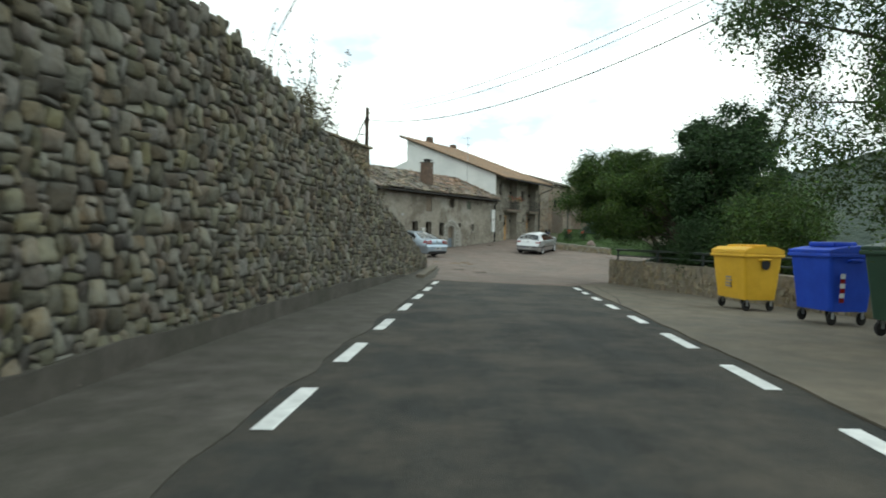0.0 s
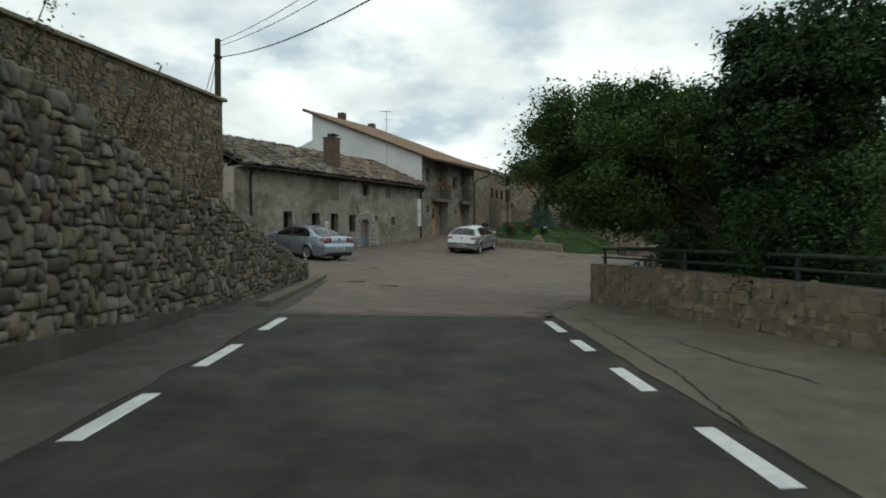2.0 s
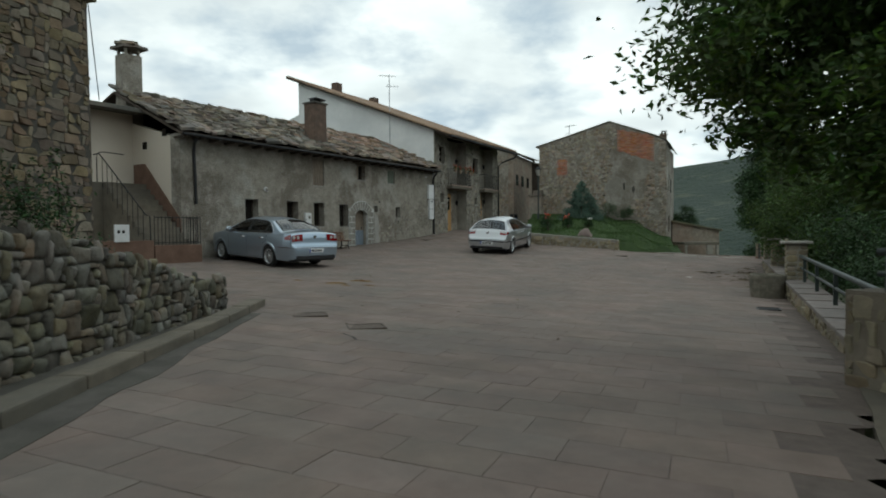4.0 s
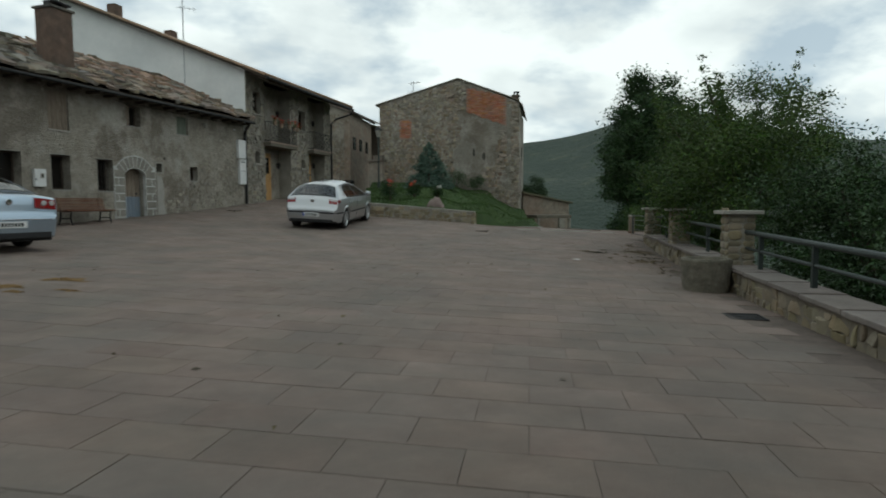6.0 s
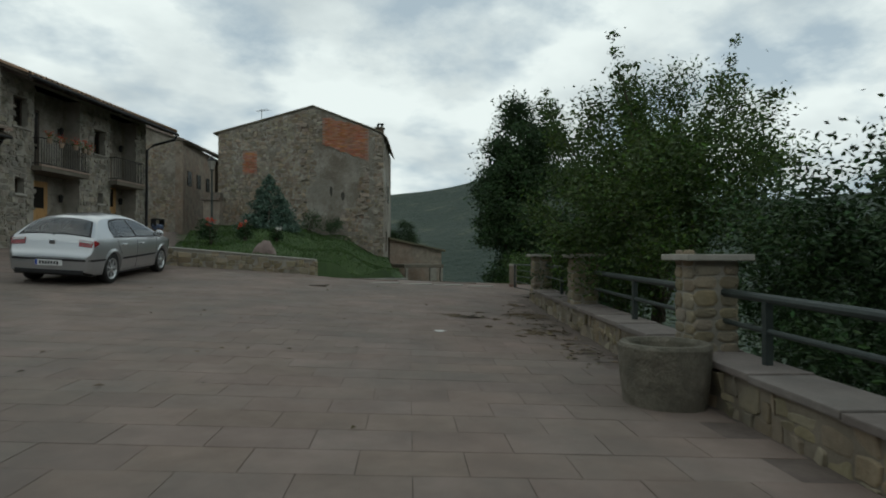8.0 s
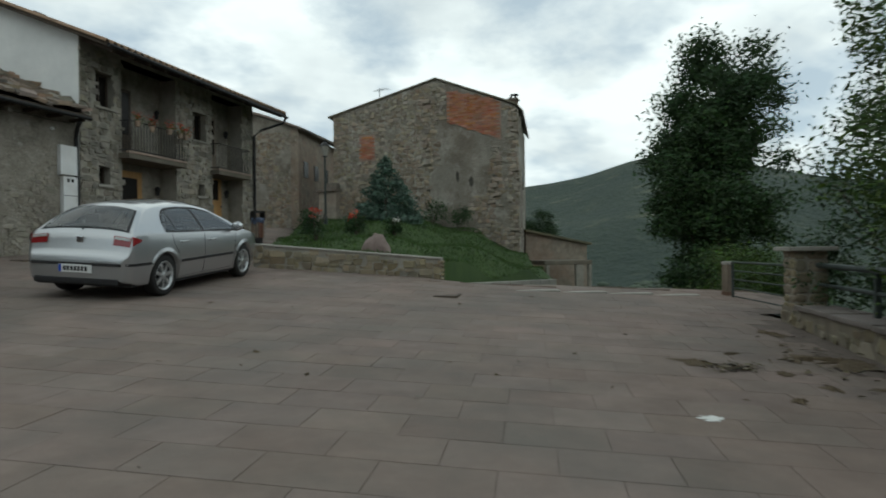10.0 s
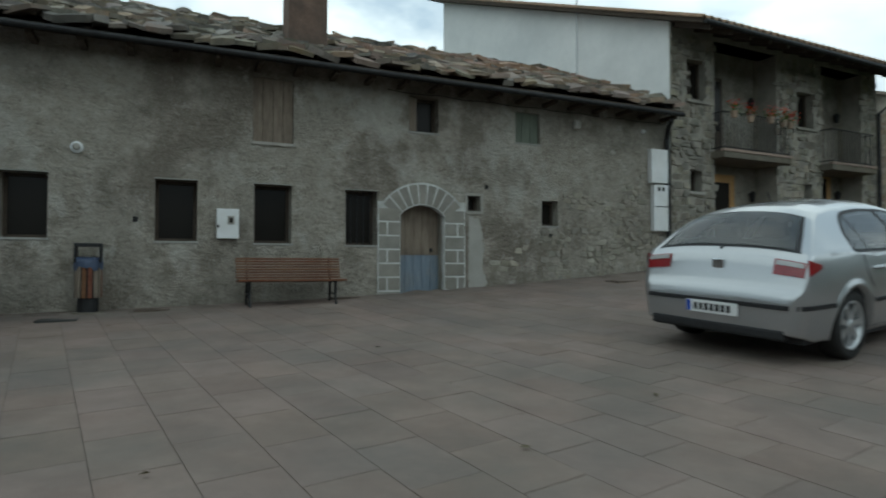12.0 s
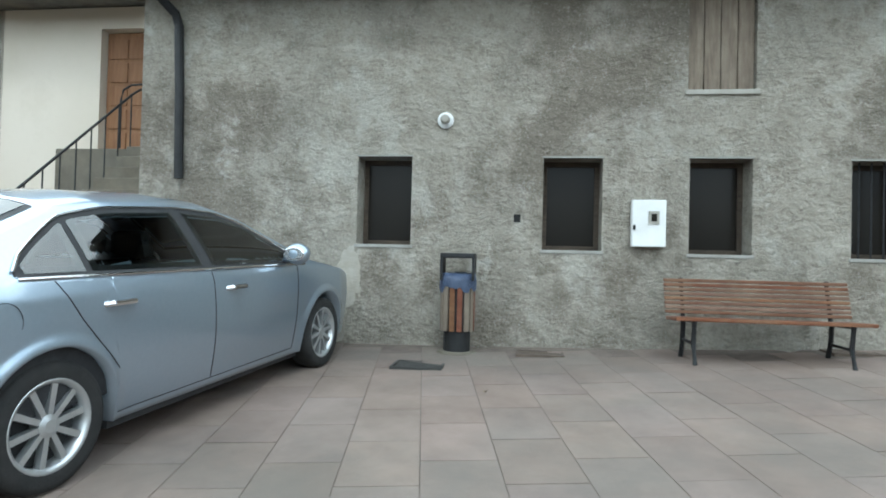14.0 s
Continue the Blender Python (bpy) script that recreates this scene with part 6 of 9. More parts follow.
# ---- terrace building: stone facing ----
UPI = UP
STONE_UP_J = surf("brown_terrace_stone", (0.10, 0.078, 0.055), (0.22, 0.172, 0.122), 3.0, 0.92, 0.9, 20, (0.15, 0.13, 0.10), 1.8, 0.5, island=0.3)
lay_stones(upper, lambda u, w: UPI @ pose(-2.0 + u, 0, 1.0 + w), pack_rubble(11.5, 4.3, 0.09, random.Random(71), 4, 2), KIT_RUBBLE, STONE_UP_J, 0.022, 0.01, seed=72, joined_label="rubble stones of the terrace building")
lay_stones(upper, lambda u, w: UPI @ pose(9.55, 0, 0.2 + w, 0, 0, 90) @ pose(u, 0, 0), pack_rubble(5.0, 5.1, 0.09, random.Random(73), 4, 2), KIT_RUBBLE, STONE_UP_J, 0.022, 0.01, seed=74, joined_label="rubble stones of the end wall")
bm = bmesh.new()
box(bm, (-9.1, -0.12, 5.33), (9.67, 5.1, 5.43), bevel=0.02)
part("coping", bm, SLAB, upper, "flat dark stone coping")
# utility pole at the corner of the terrace building
pole = thing("utility_pole", pose(-3.72, 29.75, 0.0), "slim weathered utility pole with black cables", "pole")
bm = bmesh.new()
tube(bm, [(0, 0, -0.3), (0.02, -0.05, 3.5), (0.06, -0.15, 7.28)], 0.1, 10, radii=[0.12, 0.11, 0.085])
part("pole", bm, WOOD_DARK, pole)
bm = bmesh.new()
box(bm, (-0.03, -0.3, 6.7), (0.15, 0.02, 6.78))
part("crossarm", bm, IRON, pole)
for k, (z, sag) in enumerate(((7.18, 0.75), (7.05, 0.88), (6.72, 1.15))):
    bm = bmesh.new()
    a, b = Vector((-3.66, 29.6, z)), Vector((7.75, 9.8, z - 0.22))
    tube(bm, [a.lerp(b, t / 24) - Vector((0, 0, sag * 4 * (t / 24) * (1 - t / 24))) for t in range(25)], 0.009 if k < 2 else 0.015, 5)
    w = mesh_ob("overhead_cable", bm, IRON)
    tagged(w, "sagging black overhead cable from the pole", "cable", "overhead cables")
for k in range(2):
    bm = bmesh.new()
    a, b = Vector((-3.66, 29.6, 7.0 - 0.2 * k)), Vector((-5.6, 33.5 + k, 4.6))
    tube(bm, [a.lerp(b, t / 8) for t in range(9)], 0.012, 5)
    w = mesh_ob("overhead_cable", bm, IRON)
    tagged(w, "black stay cable running down behind the wall", "cable", "overhead cables")
# pole that carries the cables behind the refuse containers
pole2 = thing("utility_pole", pose(7.9, 9.8, -0.6), "pale concrete utility pole behind the refuse containers", "pole")
bm = bmesh.new()
tube(bm, [(0, 0, -1.0), (-0.05, 0, 3.0), (-0.15, 0, 7.75)], 0.12, 10, radii=[0.15, 0.13, 0.09])
part("pole", bm, SILLS, pole2)

# ---- lawn mound with its low wall ----
MC = [(8.2, 46.2, 0.92), (9.9, 45.2, 0.80), (11.74, 44.2, 0.58), (14.0, 46.0, 0.10), (16.6, 48.3, -0.12), (17.6, 51.5, 0.1), (18.7, 54.9, 0.5), (17.0, 56.2, 1.72), (15.4, 57.5, 2.05),
      (13.5, 59.1, 2.2), (11.9, 60.5, 2.25), (9.2, 50.0, 1.2), (10.3, 55.0, 1.75), (12.3, 51.0, 1.75), (13.8, 53.5, 1.95), (15.5, 53.5, 1.45), (11.0, 47.5, 1.2), (13.5, 48.5, 0.95), (8.7, 47.6, 0.95)]


def mound_z(x, y):
    s = w = 0.0
    for a, b, c in MC:
        d = ((x - a) ** 2 + (y - b) ** 2) ** 1.5 + 0.02
        s += c / d
        w += 1 / d
    return s / w + 0.02 * noise.noise(Vector((x, y, 0)))


MPOLY = [(8.25, 46.15), (11.8, 44.15), (14.0, 45.9), (16.8, 48.3), (19.0, 54.7), (12.0, 61.0), (10.2, 55.0), (8.6, 48.0)]


def in_poly(x, y, poly):
    c = False
    for (xa, ya), (xb, yb) in zip(poly, poly[1:] + poly[:1]):
        if (ya > y) != (yb > y) and x < (xb - xa) * (y - ya) / (yb - ya) + xa:
            c = not c
    return c


bm = bmesh.new()
cx, cy = 12.5, 51.5
rings = []
for k in range(15):
    t = k / 14
    ring = []
    for (xa, ya), (xb, yb) in zip(MPOLY, MPOLY[1:] + MPOLY[:1]):
        for i in range(6):
            px_, py_ = xa + (xb - xa) * i / 6, ya + (yb - ya) * i / 6
            x, y = cx + (px_ - cx) * t, cy + (py_ - cy) * t
            ring.append(bm.verts.new((x, y, mound_z(x, y))) if k else None)
    rings.append(ring)
top = bm.verts.new((cx, cy, mound_z(cx, cy)))
n = len(rings[1])
for i in range(n):
    bm.faces.new((top, rings[1][i], rings[1][(i + 1) % n]))
for a, b in zip(rings[1:], rings[2:]):
    for i in range(n):
        bm.faces.new((a[i], b[i], b[(i + 1) % n], a[(i + 1) % n]))
skirt = [bm.verts.new((v.co.x, v.co.y, v.co.z - 2.2)) for v in rings[-1]]
for i in range(n):
    bm.faces.new((rings[-1][i], skirt[i], skirt[(i + 1) % n], rings[-1][(i + 1) % n]))
bmesh.ops.recalc_face_normals(bm, faces=bm.faces)
lawn = mesh_ob("lawn", bm, GRASS, smooth=True)
tagged(lawn, "sloping green lawn in front of the old stone house", "lawn", "", "structure")


def grass_blades(name, inside, box4, zf, count, seed, material, hmin, hmax, label):
    rnd = random.Random(seed)
    V, F = [], []
    while len(F) < count:
        x, y = rnd.uniform(box4[0], box4[1]), rnd.uniform(box4[2], box4[3])
        if not inside(x, y):
            continue
        z = zf(x, y) - 0.01
        a = rnd.uniform(0, 6.28)
        h, w = rnd.uniform(hmin, hmax), rnd.uniform(0.008, 0.016)
        dx, dy = math.cos(a) * w, math.sin(a) * w
        lx, ly = rnd.uniform(-0.04, 0.04), rnd.uniform(-0.04, 0.04)
        b = len(V)
        V += [(x - dx, y - dy, z), (x + dx, y + dy, z), (x + lx, y + ly, z + h)]
        F.append((b, b + 1, b + 2))
    me = bpy.data.meshes.new(name)
    me.from_pydata(V, [], F)
    me.materials.append(material)
    return tagged(new(name, me), label, "grass", "", "stuff")


GRASSBLADE = leaf_mat("grass_blade", (0.035, 0.065, 0.016), (0.07, 0.11, 0.03), 2.0)
grass_blades("grass", lambda x, y: in_poly(x, y, MPOLY), (8, 19, 44, 61), mound_z, 42000, 9, GRASSBLADE, 0.04, 0.11, "short green grass blades on the lawn")

gw_line = [(8.15, 46.02), (9.3, 45.37), (10.5, 44.7), (11.74, 44.0)]


def gw_top(x, y):
    return 1.0 - (x - 8.15) / 3.59 * 0.35


gw = wall_ribbon("wall_garden", gw_line, gw_top, lambda x, y: square_z(x, y) - 0.4, 0.34, MORTAR_L, "low coursed stone retaining wall in front of the lawn", "wall")
at_gw, L_gw = line_frame(gw_line)


def gw_place(u, w):
    p, d = at_gw(u)
    return pose(p.x, p.y, square_z(p.x, p.y) - 0.05 + w, 0, 0, math.degrees(math.atan2(d.y, d.x)))


lay_stones(gw, gw_place, pack_rubble(L_gw, 0.9, 0.075, random.Random(81), 5, 2), KIT_LOW, STONE_LOW_J, 0.024, 0.008, single=lambda u, w: True, seed=82, jitter=0.2,
           skip=lambda u, w: square_z(at_gw(u)[0].x, at_gw(u)[0].y) - 0.05 + w > gw_top(at_gw(u)[0].x, 0) - 0.05)
# end face of the wall
for k in range(5):
    u = 0
    ob = new("stone", random.Random(k).choice(KIT_LOW)[0])
    ob.parent = gw
    ob.matrix_world = pose(11.76, 44.02, 0.25 + k * 0.085, 0, 0, math.degrees(math.atan2(-2.0, 3.59)) + 90) @ pose(0.17, 0, 0) @ Matrix.Diagonal((0.33, 0.03, 0.075, 1))
for k in range(9):
    u = L_gw * (k + 0.5) / 9
    p, d = at_gw(u)
    bm = bmesh.new()
    box(bm, (-L_gw / 18 + 0.004, -0.03, 0), (L_gw / 18 - 0.004, 0.37, 0.035), bevel=0.008)
    ob = part("coping_stone", bm, SILLS, gw)
    ob.matrix_world = pose(p.x, p.y, gw_top(p.x, 0) - 0.002, 0, 5.0, math.degrees(math.atan2(d.y, d.x)))
edge = thing("kerb", pose(0, 0, 0), "pale low stone edging at the foot of the lawn", "kerb")
kp = [Vector((11.95, 43.95)), Vector((14.1, 45.75)), Vector((16.75, 48.15))]
for (a, b) in zip(kp, kp[1:]):
    d = b - a
    m = int(d.length / 0.7)
    for k in range(m):
        p = a + d * (k / m)
        bm = bmesh.new()
        box(bm, (0.01, -0.06, -0.45), (d.length / m - 0.01, 0.09, 0.05), bevel=0.012)
        ob = part("kerb_stone", bm, SILLS, edge)
        f = (p - kp[0]).length / 6.4
        ob.matrix_world = pose(p.x, p.y, 0.10 - 0.22 * f, 0, 2, math.degrees(math.atan2(d.y, d.x)))
bm = bmesh.new()
rs = random.Random(12)
bmesh.ops.create_icosphere(bm, subdivisions=3, radius=1)
for v in bm.verts:
    f = 1 + 0.25 * noise.noise(v.co * 1.6)
    v.co = Vector((v.co.x * 0.36 * f * (1 - max(v.co.z, 0) * 0.45), v.co.y * 0.2 * f, v.co.z * 0.36 * f))
rock = mesh_ob("boulder", bm, surf("purple_grey_boulder", (0.15, 0.11, 0.10), (0.24, 0.19, 0.17), 4, 0.9, 0.6, 20), smooth=True)
rock.matrix_world = pose(10.75, 45.4, 0.86, 0, 0, -30)
tagged(rock, "purplish upright boulder on the lawn behind the wall", "rock")

# street lamp
def street_lamp(m, h):
    l = thing("street_lamp", m, "black column street lamp with a lantern head", "street lamp")
    bm = bmesh.new()
    lathe(bm, [(0.0, -0.4), (0.08, -0.4), (0.08, 0.3), (0.05, 0.36), (0.04, h - 0.5), (0.06, h - 0.45), (0.0, h - 0.44)], 12)
    part("column", bm, RAILMETAL, l)
    bm = bmesh.new()
    lathe(bm, [(0.09, h - 0.42), (0.19, h - 0.02)], 6, cap=False)
    part("lantern_glass", bm, SILLS, l, "milky lantern glass")
    bm = bmesh.new()
    lathe(bm, [(0.0, h - 0.45), (0.1, h - 0.45), (0.1, h - 0.42), (0.0, h - 0.42)], 6)
    part("lantern_base", bm, IRON, l)
    bm = bmesh.new()
    lathe(bm, [(0.22, h - 0.03), (0.21, h + 0.0), (0.1, h + 0.12), (0.04, h + 0.15), (0.03, h + 0.22), (0.0, h + 0.23)], 6)
    part("hood", bm, IRON, l)


street_lamp(pose(11.35, 57.0, 1.9), 3.2)

# ---- parapet: pillars, coping, rails, gate ----
PAR_ANG = math.degrees(math.atan2(WALL_DIR.y, WALL_DIR.x))
PARF = pose(WALL_A.x, WALL_A.y, 0, 0, 0, PAR_ANG)          # X along the wall, -Y to the valley
COPING = surf("pinkish_coping", (0.15, 0.125, 0.112), (0.22, 0.19, 0.172), 3, 0.9, 0.4, 40, (0.11, 0.1, 0.09), 1.0, 0.6, objrand=0.1)
parapet = bpy.data.objects["wall_parapet"]
for k in range(18):
    s = 0.9 + k * 1.02
    if s > 18.2:
        break
    bm = bmesh.new()
    box(bm, (s + 0.006, -0.47, coping_z(s) - 0.005), (s + 1.014, 0.05, coping_z(s) + 0.055), bevel=0.012)
    ob = part("coping_stone", bm, COPING, parapet)
    ob.matrix_world = PARF


def pillar(s, h=0.83):
    m = PARF @ pose(s, -0.22, 0)
    p = thing("pillar", m, "square buff stone pillar with an overhanging flat cap on the parapet", "pillar", "parapet pillars")
    bm = bmesh.new()
    box(bm, (-0.2, -0.2, -0.7), (0.2, 0.2, h - 0.06), bevel=0.015)
    part("core", bm, MORTAR_L, p)
    rnd = random.Random(int(s * 10))
    for face in range(4):
        zz = -0.35
        fm = pose(0, 0, 0, 0, 0, 90 * face) @ pose(0, -0.2, 0)
        while zz < h - 0.1:
            hh = rnd.uniform(0.10, 0.17)
            cut = rnd.uniform(-0.08, 0.08)
            for a, b in ((-0.215, cut), (cut, 0.215)):
                me = rnd.choice(KIT_LOW)[0]
                ob = new("stone", me)
                ob.parent = p
                ob.matrix_world = m @ fm @ pose((a + b) / 2, 0, zz + hh / 2) @ Matrix.Diagonal((b - a - 0.006, 0.02, hh - 0.006, 1))
            zz += hh
    bm = bmesh.new()
    box(bm, (-0.31, -0.31, h - 0.06), (0.31, 0.31, h + 0.0), bevel=0.012)
    part("cap", bm, SILLS, p, "flat grey cap stone")


for s in (10.3, 14.85, 18.55):
    pillar(s)


def railing(name, pts, zs, posts, label):
    r = thing(name, pose(0, 0, 0), label, "railing")
    for z in zs:
        bm = bmesh.new()
        tube(bm, [(x, y, zz + z) for x, y, zz in pts], 0.038 if z == zs[-1] else 0.024, 10)
        part("rail", bm, RAILMETAL, r)
    for x, y, zz in posts:
        bm = bmesh.new()
        box(bm, (-0.03, -0.03, -0.1), (0.03, 0.03, zs[-1]), pose(x, y, zz, 0, 0, PAR_ANG))
        part("post", bm, RAILMETAL, r)
    return r


def on_par(s, off=-0.30):
    v = PARF @ Vector((s, off, coping_z(s) + 0.05))
    return v.x, v.y, v.z


railing("railing", [on_par(s) for s in (1.0, 4, 7, 10.1)], (0.27, 0.53), [on_par(s) for s in (1.2, 3.3, 5.4, 7.5, 9.4)], "dark green tube railing along the parapet")
railing("railing", [on_par(s) for s in (10.5, 12, 14.65)], (0.27, 0.53), [on_par(12.5)], "dark green tube railing between two pillars")
railing("railing", [on_par(s) for s in (15.05, 16.5, 18.35)], (0.27, 0.53), [on_par(16.8)], "short dark tube railing between two pillars")
railing("railing", [(wing_x(y) + 0.22, y, 0.5) for y in (23.2, 19.3, 14.5, 10, 4, -2)], (0.20, 0.40), [(wing_x(y) + 0.22, y, 0.5) for y in (23.1, 20.6, 18.1, 15.6, 13.0, 10, 7)], "dark tube railing behind the low wall")
gt = thing("metal_gate", pose(15.45, 39.0, -0.32, 0, 0, math.degrees(math.atan2(2.2, 1.0))), "dark green barred metal gate beside the pillar", "gate")
bm = bmesh.new()
for x in (0.05, 2.15):
    tube(bm, [(x, 0, 0.05), (x, 0, 0.88)], 0.025, 8)
part("gate_frame", bm, RAILMETAL, gt)
for k in range(6):
    bm = bmesh.new()
    z = 0.1 + k * 0.155
    tube(bm, [(0.05, 0, z), (2.15, 0, z)], 0.02 if k == 5 else 0.012, 6)
    part("bar", bm, RAILMETAL, gt)
gp = thing("gate_post", pose(16.46, 41.2, -0.42), "timber gate post, dark below and pale above", "post")
bm = bmesh.new()
box(bm, (-0.08, -0.08, -0.4), (0.08, 0.08, 0.42), bevel=0.01)
part("post", bm, SKIRT, gp)
bm = bmesh.new()
box(bm, (-0.075, -0.075, 0.42), (0.075, 0.075, 0.92), bevel=0.015)
part("upper_post", bm, WOOD_OLD, gp, "pale weathered upper half")
bm = bmesh.new()
box(bm, (-0.085, -0.085, 0.92), (0.085, 0.085, 0.98), bevel=0.02)
part("cap", bm, SILLS, gp)
bm = bmesh.new()
for k in range(4):
    d = Vector((1.0, -0.35))
    p = Vector((13.0, 42.2)) + d * k * 0.8
    box(bm, (-0.4, -0.12, -0.3), (0.4, 0.12, 0.0), pose(p.x, p.y, square_z(p.x, p.y) + 0.02, 0, 0, -19), bevel=0.01)
ke = mesh_ob("edging_stone", bm, SILLS)
tagged(ke, "row of pale flat edging stones at the brink of the square", "kerb", "", "structure")
bm = bmesh.new()
lathe(bm, [(0.30, -0.1), (0.34, 0.0), (0.37, 0.25), (0.385, 0.5), (0.37, 0.53), (0.31, 0.53), (0.29, 0.5), (0.28, 0.35)], 22, cap=False)
pl = thing("stone_planter", pose(10.42, 31.2, -0.45), "round weathered stone trough standing against the parapet", "planter")
part("trough", bm, surf("weathered_trough_stone", (0.12, 0.105, 0.08), (0.25, 0.225, 0.18), 7, 0.95, 1.0, 22, (0.10, 0.10, 0.075), 3.0, 0.7, bdist=0.05), pl)
bm = bmesh.new()
lathe(bm, [(0.0, 0.40), (0.29, 0.42)], 18)
part("soil", bm, EARTH, pl)

# ---- cars ----
def car_paint(name, base, flake):
    m = surf(name, base, flake, 40, 0.30, 0.0, 1, metal=0.8, spec=0.5, coat=1.0)
    b = m.node_tree.nodes["Principled BSDF"]
    b.inputs["Coat Roughness"].default_value = 0.06
    return m


TYRE = surf("tyre_rubber", (0.014, 0.014, 0.014), (0.025, 0.024, 0.023), 12, 0.85, 0.3, 80)
RIM = surf("alloy_wheel", (0.42, 0.43, 0.44), (0.52, 0.53, 0.53), 8, 0.35, 0.05, 60, metal=0.8)
TRIM_BLACK = surf("black_plastic_trim", (0.015, 0.015, 0.016), (0.026, 0.026, 0.027), 20, 0.6, 0.1, 90)
CHROME = surf("chrome_trim", (0.6, 0.61, 0.62), (0.68, 0.69, 0.7), 5, 0.15, 0.0, 1, metal=1.0)
CARGLASS = bpy.data.materials.new("car_glass")
CARGLASS.use_nodes = True
_t = CARGLASS.node_tree
_t.nodes.remove(_t.nodes["Principled BSDF"])
_mix, _tr, _gl = _t.nodes.new("ShaderNodeMixShader"), _t.nodes.new("ShaderNodeBsdfTransparent"), _t.nodes.new("ShaderNodeBsdfGlossy")
_fr = _t.nodes.new("ShaderNodeFresnel")
_fr.inputs["IOR"].default_value = 1.9
_tr.inputs["Color"].default_value = (0.74, 0.80, 0.77, 1)
_gl.inputs["Roughness"].default_value = 0.03
_t.links.new(_fr.outputs[0], _mix.inputs[0])
_t.links.new(_tr.outputs[0], _mix.inputs[1])
_t.links.new(_gl.outputs[0], _mix.inputs[2])
_t.links.new(_mix.outputs[0], _t.nodes["Material Output"].inputs["Surface"])
SEAT = surf("dark_seat_cloth", (0.02, 0.02, 0.022), (0.035, 0.035, 0.037), 12, 0.9, 0.3, 90)
LINING = surf("grey_headlining", (0.16, 0.16, 0.155), (0.2, 0.2, 0.195), 8, 0.9, 0.2, 90)
RED_LENS = surf("red_lamp_lens", (0.16, 0.006, 0.008), (0.24, 0.01, 0.012), 20, 0.15, 0.0, 1, spec=0.6, coat=0.5)
CLEAR_LENS = surf("clear_lamp_lens", (0.35, 0.34, 0.33), (0.45, 0.44, 0.43), 20, 0.12, 0.0, 1, spec=0.6, coat=0.5)
PLATE = surf("number_plate_white", (0.62, 0.63, 0.62), (0.70, 0.70, 0.69), 10, 0.5, 0.0, 1)
PLATE_BLUE = surf("plate_blue_band", (0.02, 0.06, 0.32), (0.03, 0.08, 0.40), 10, 0.5, 0.0, 1)


def piecewise(ctrl):
    xs = [c[0] for c in ctrl]
    ys = [c[1] for c in ctrl]

    def f(x):
        return float(np.interp(x, xs, ys))

    def g(x):
        # light smoothing of the corners
        h = 0.03
        return (f(x - h) + 2 * f(x) + f(x + h)) / 4 if xs[0] + 0.15 < x < xs[-1] - 0.12 else f(x)
    return g


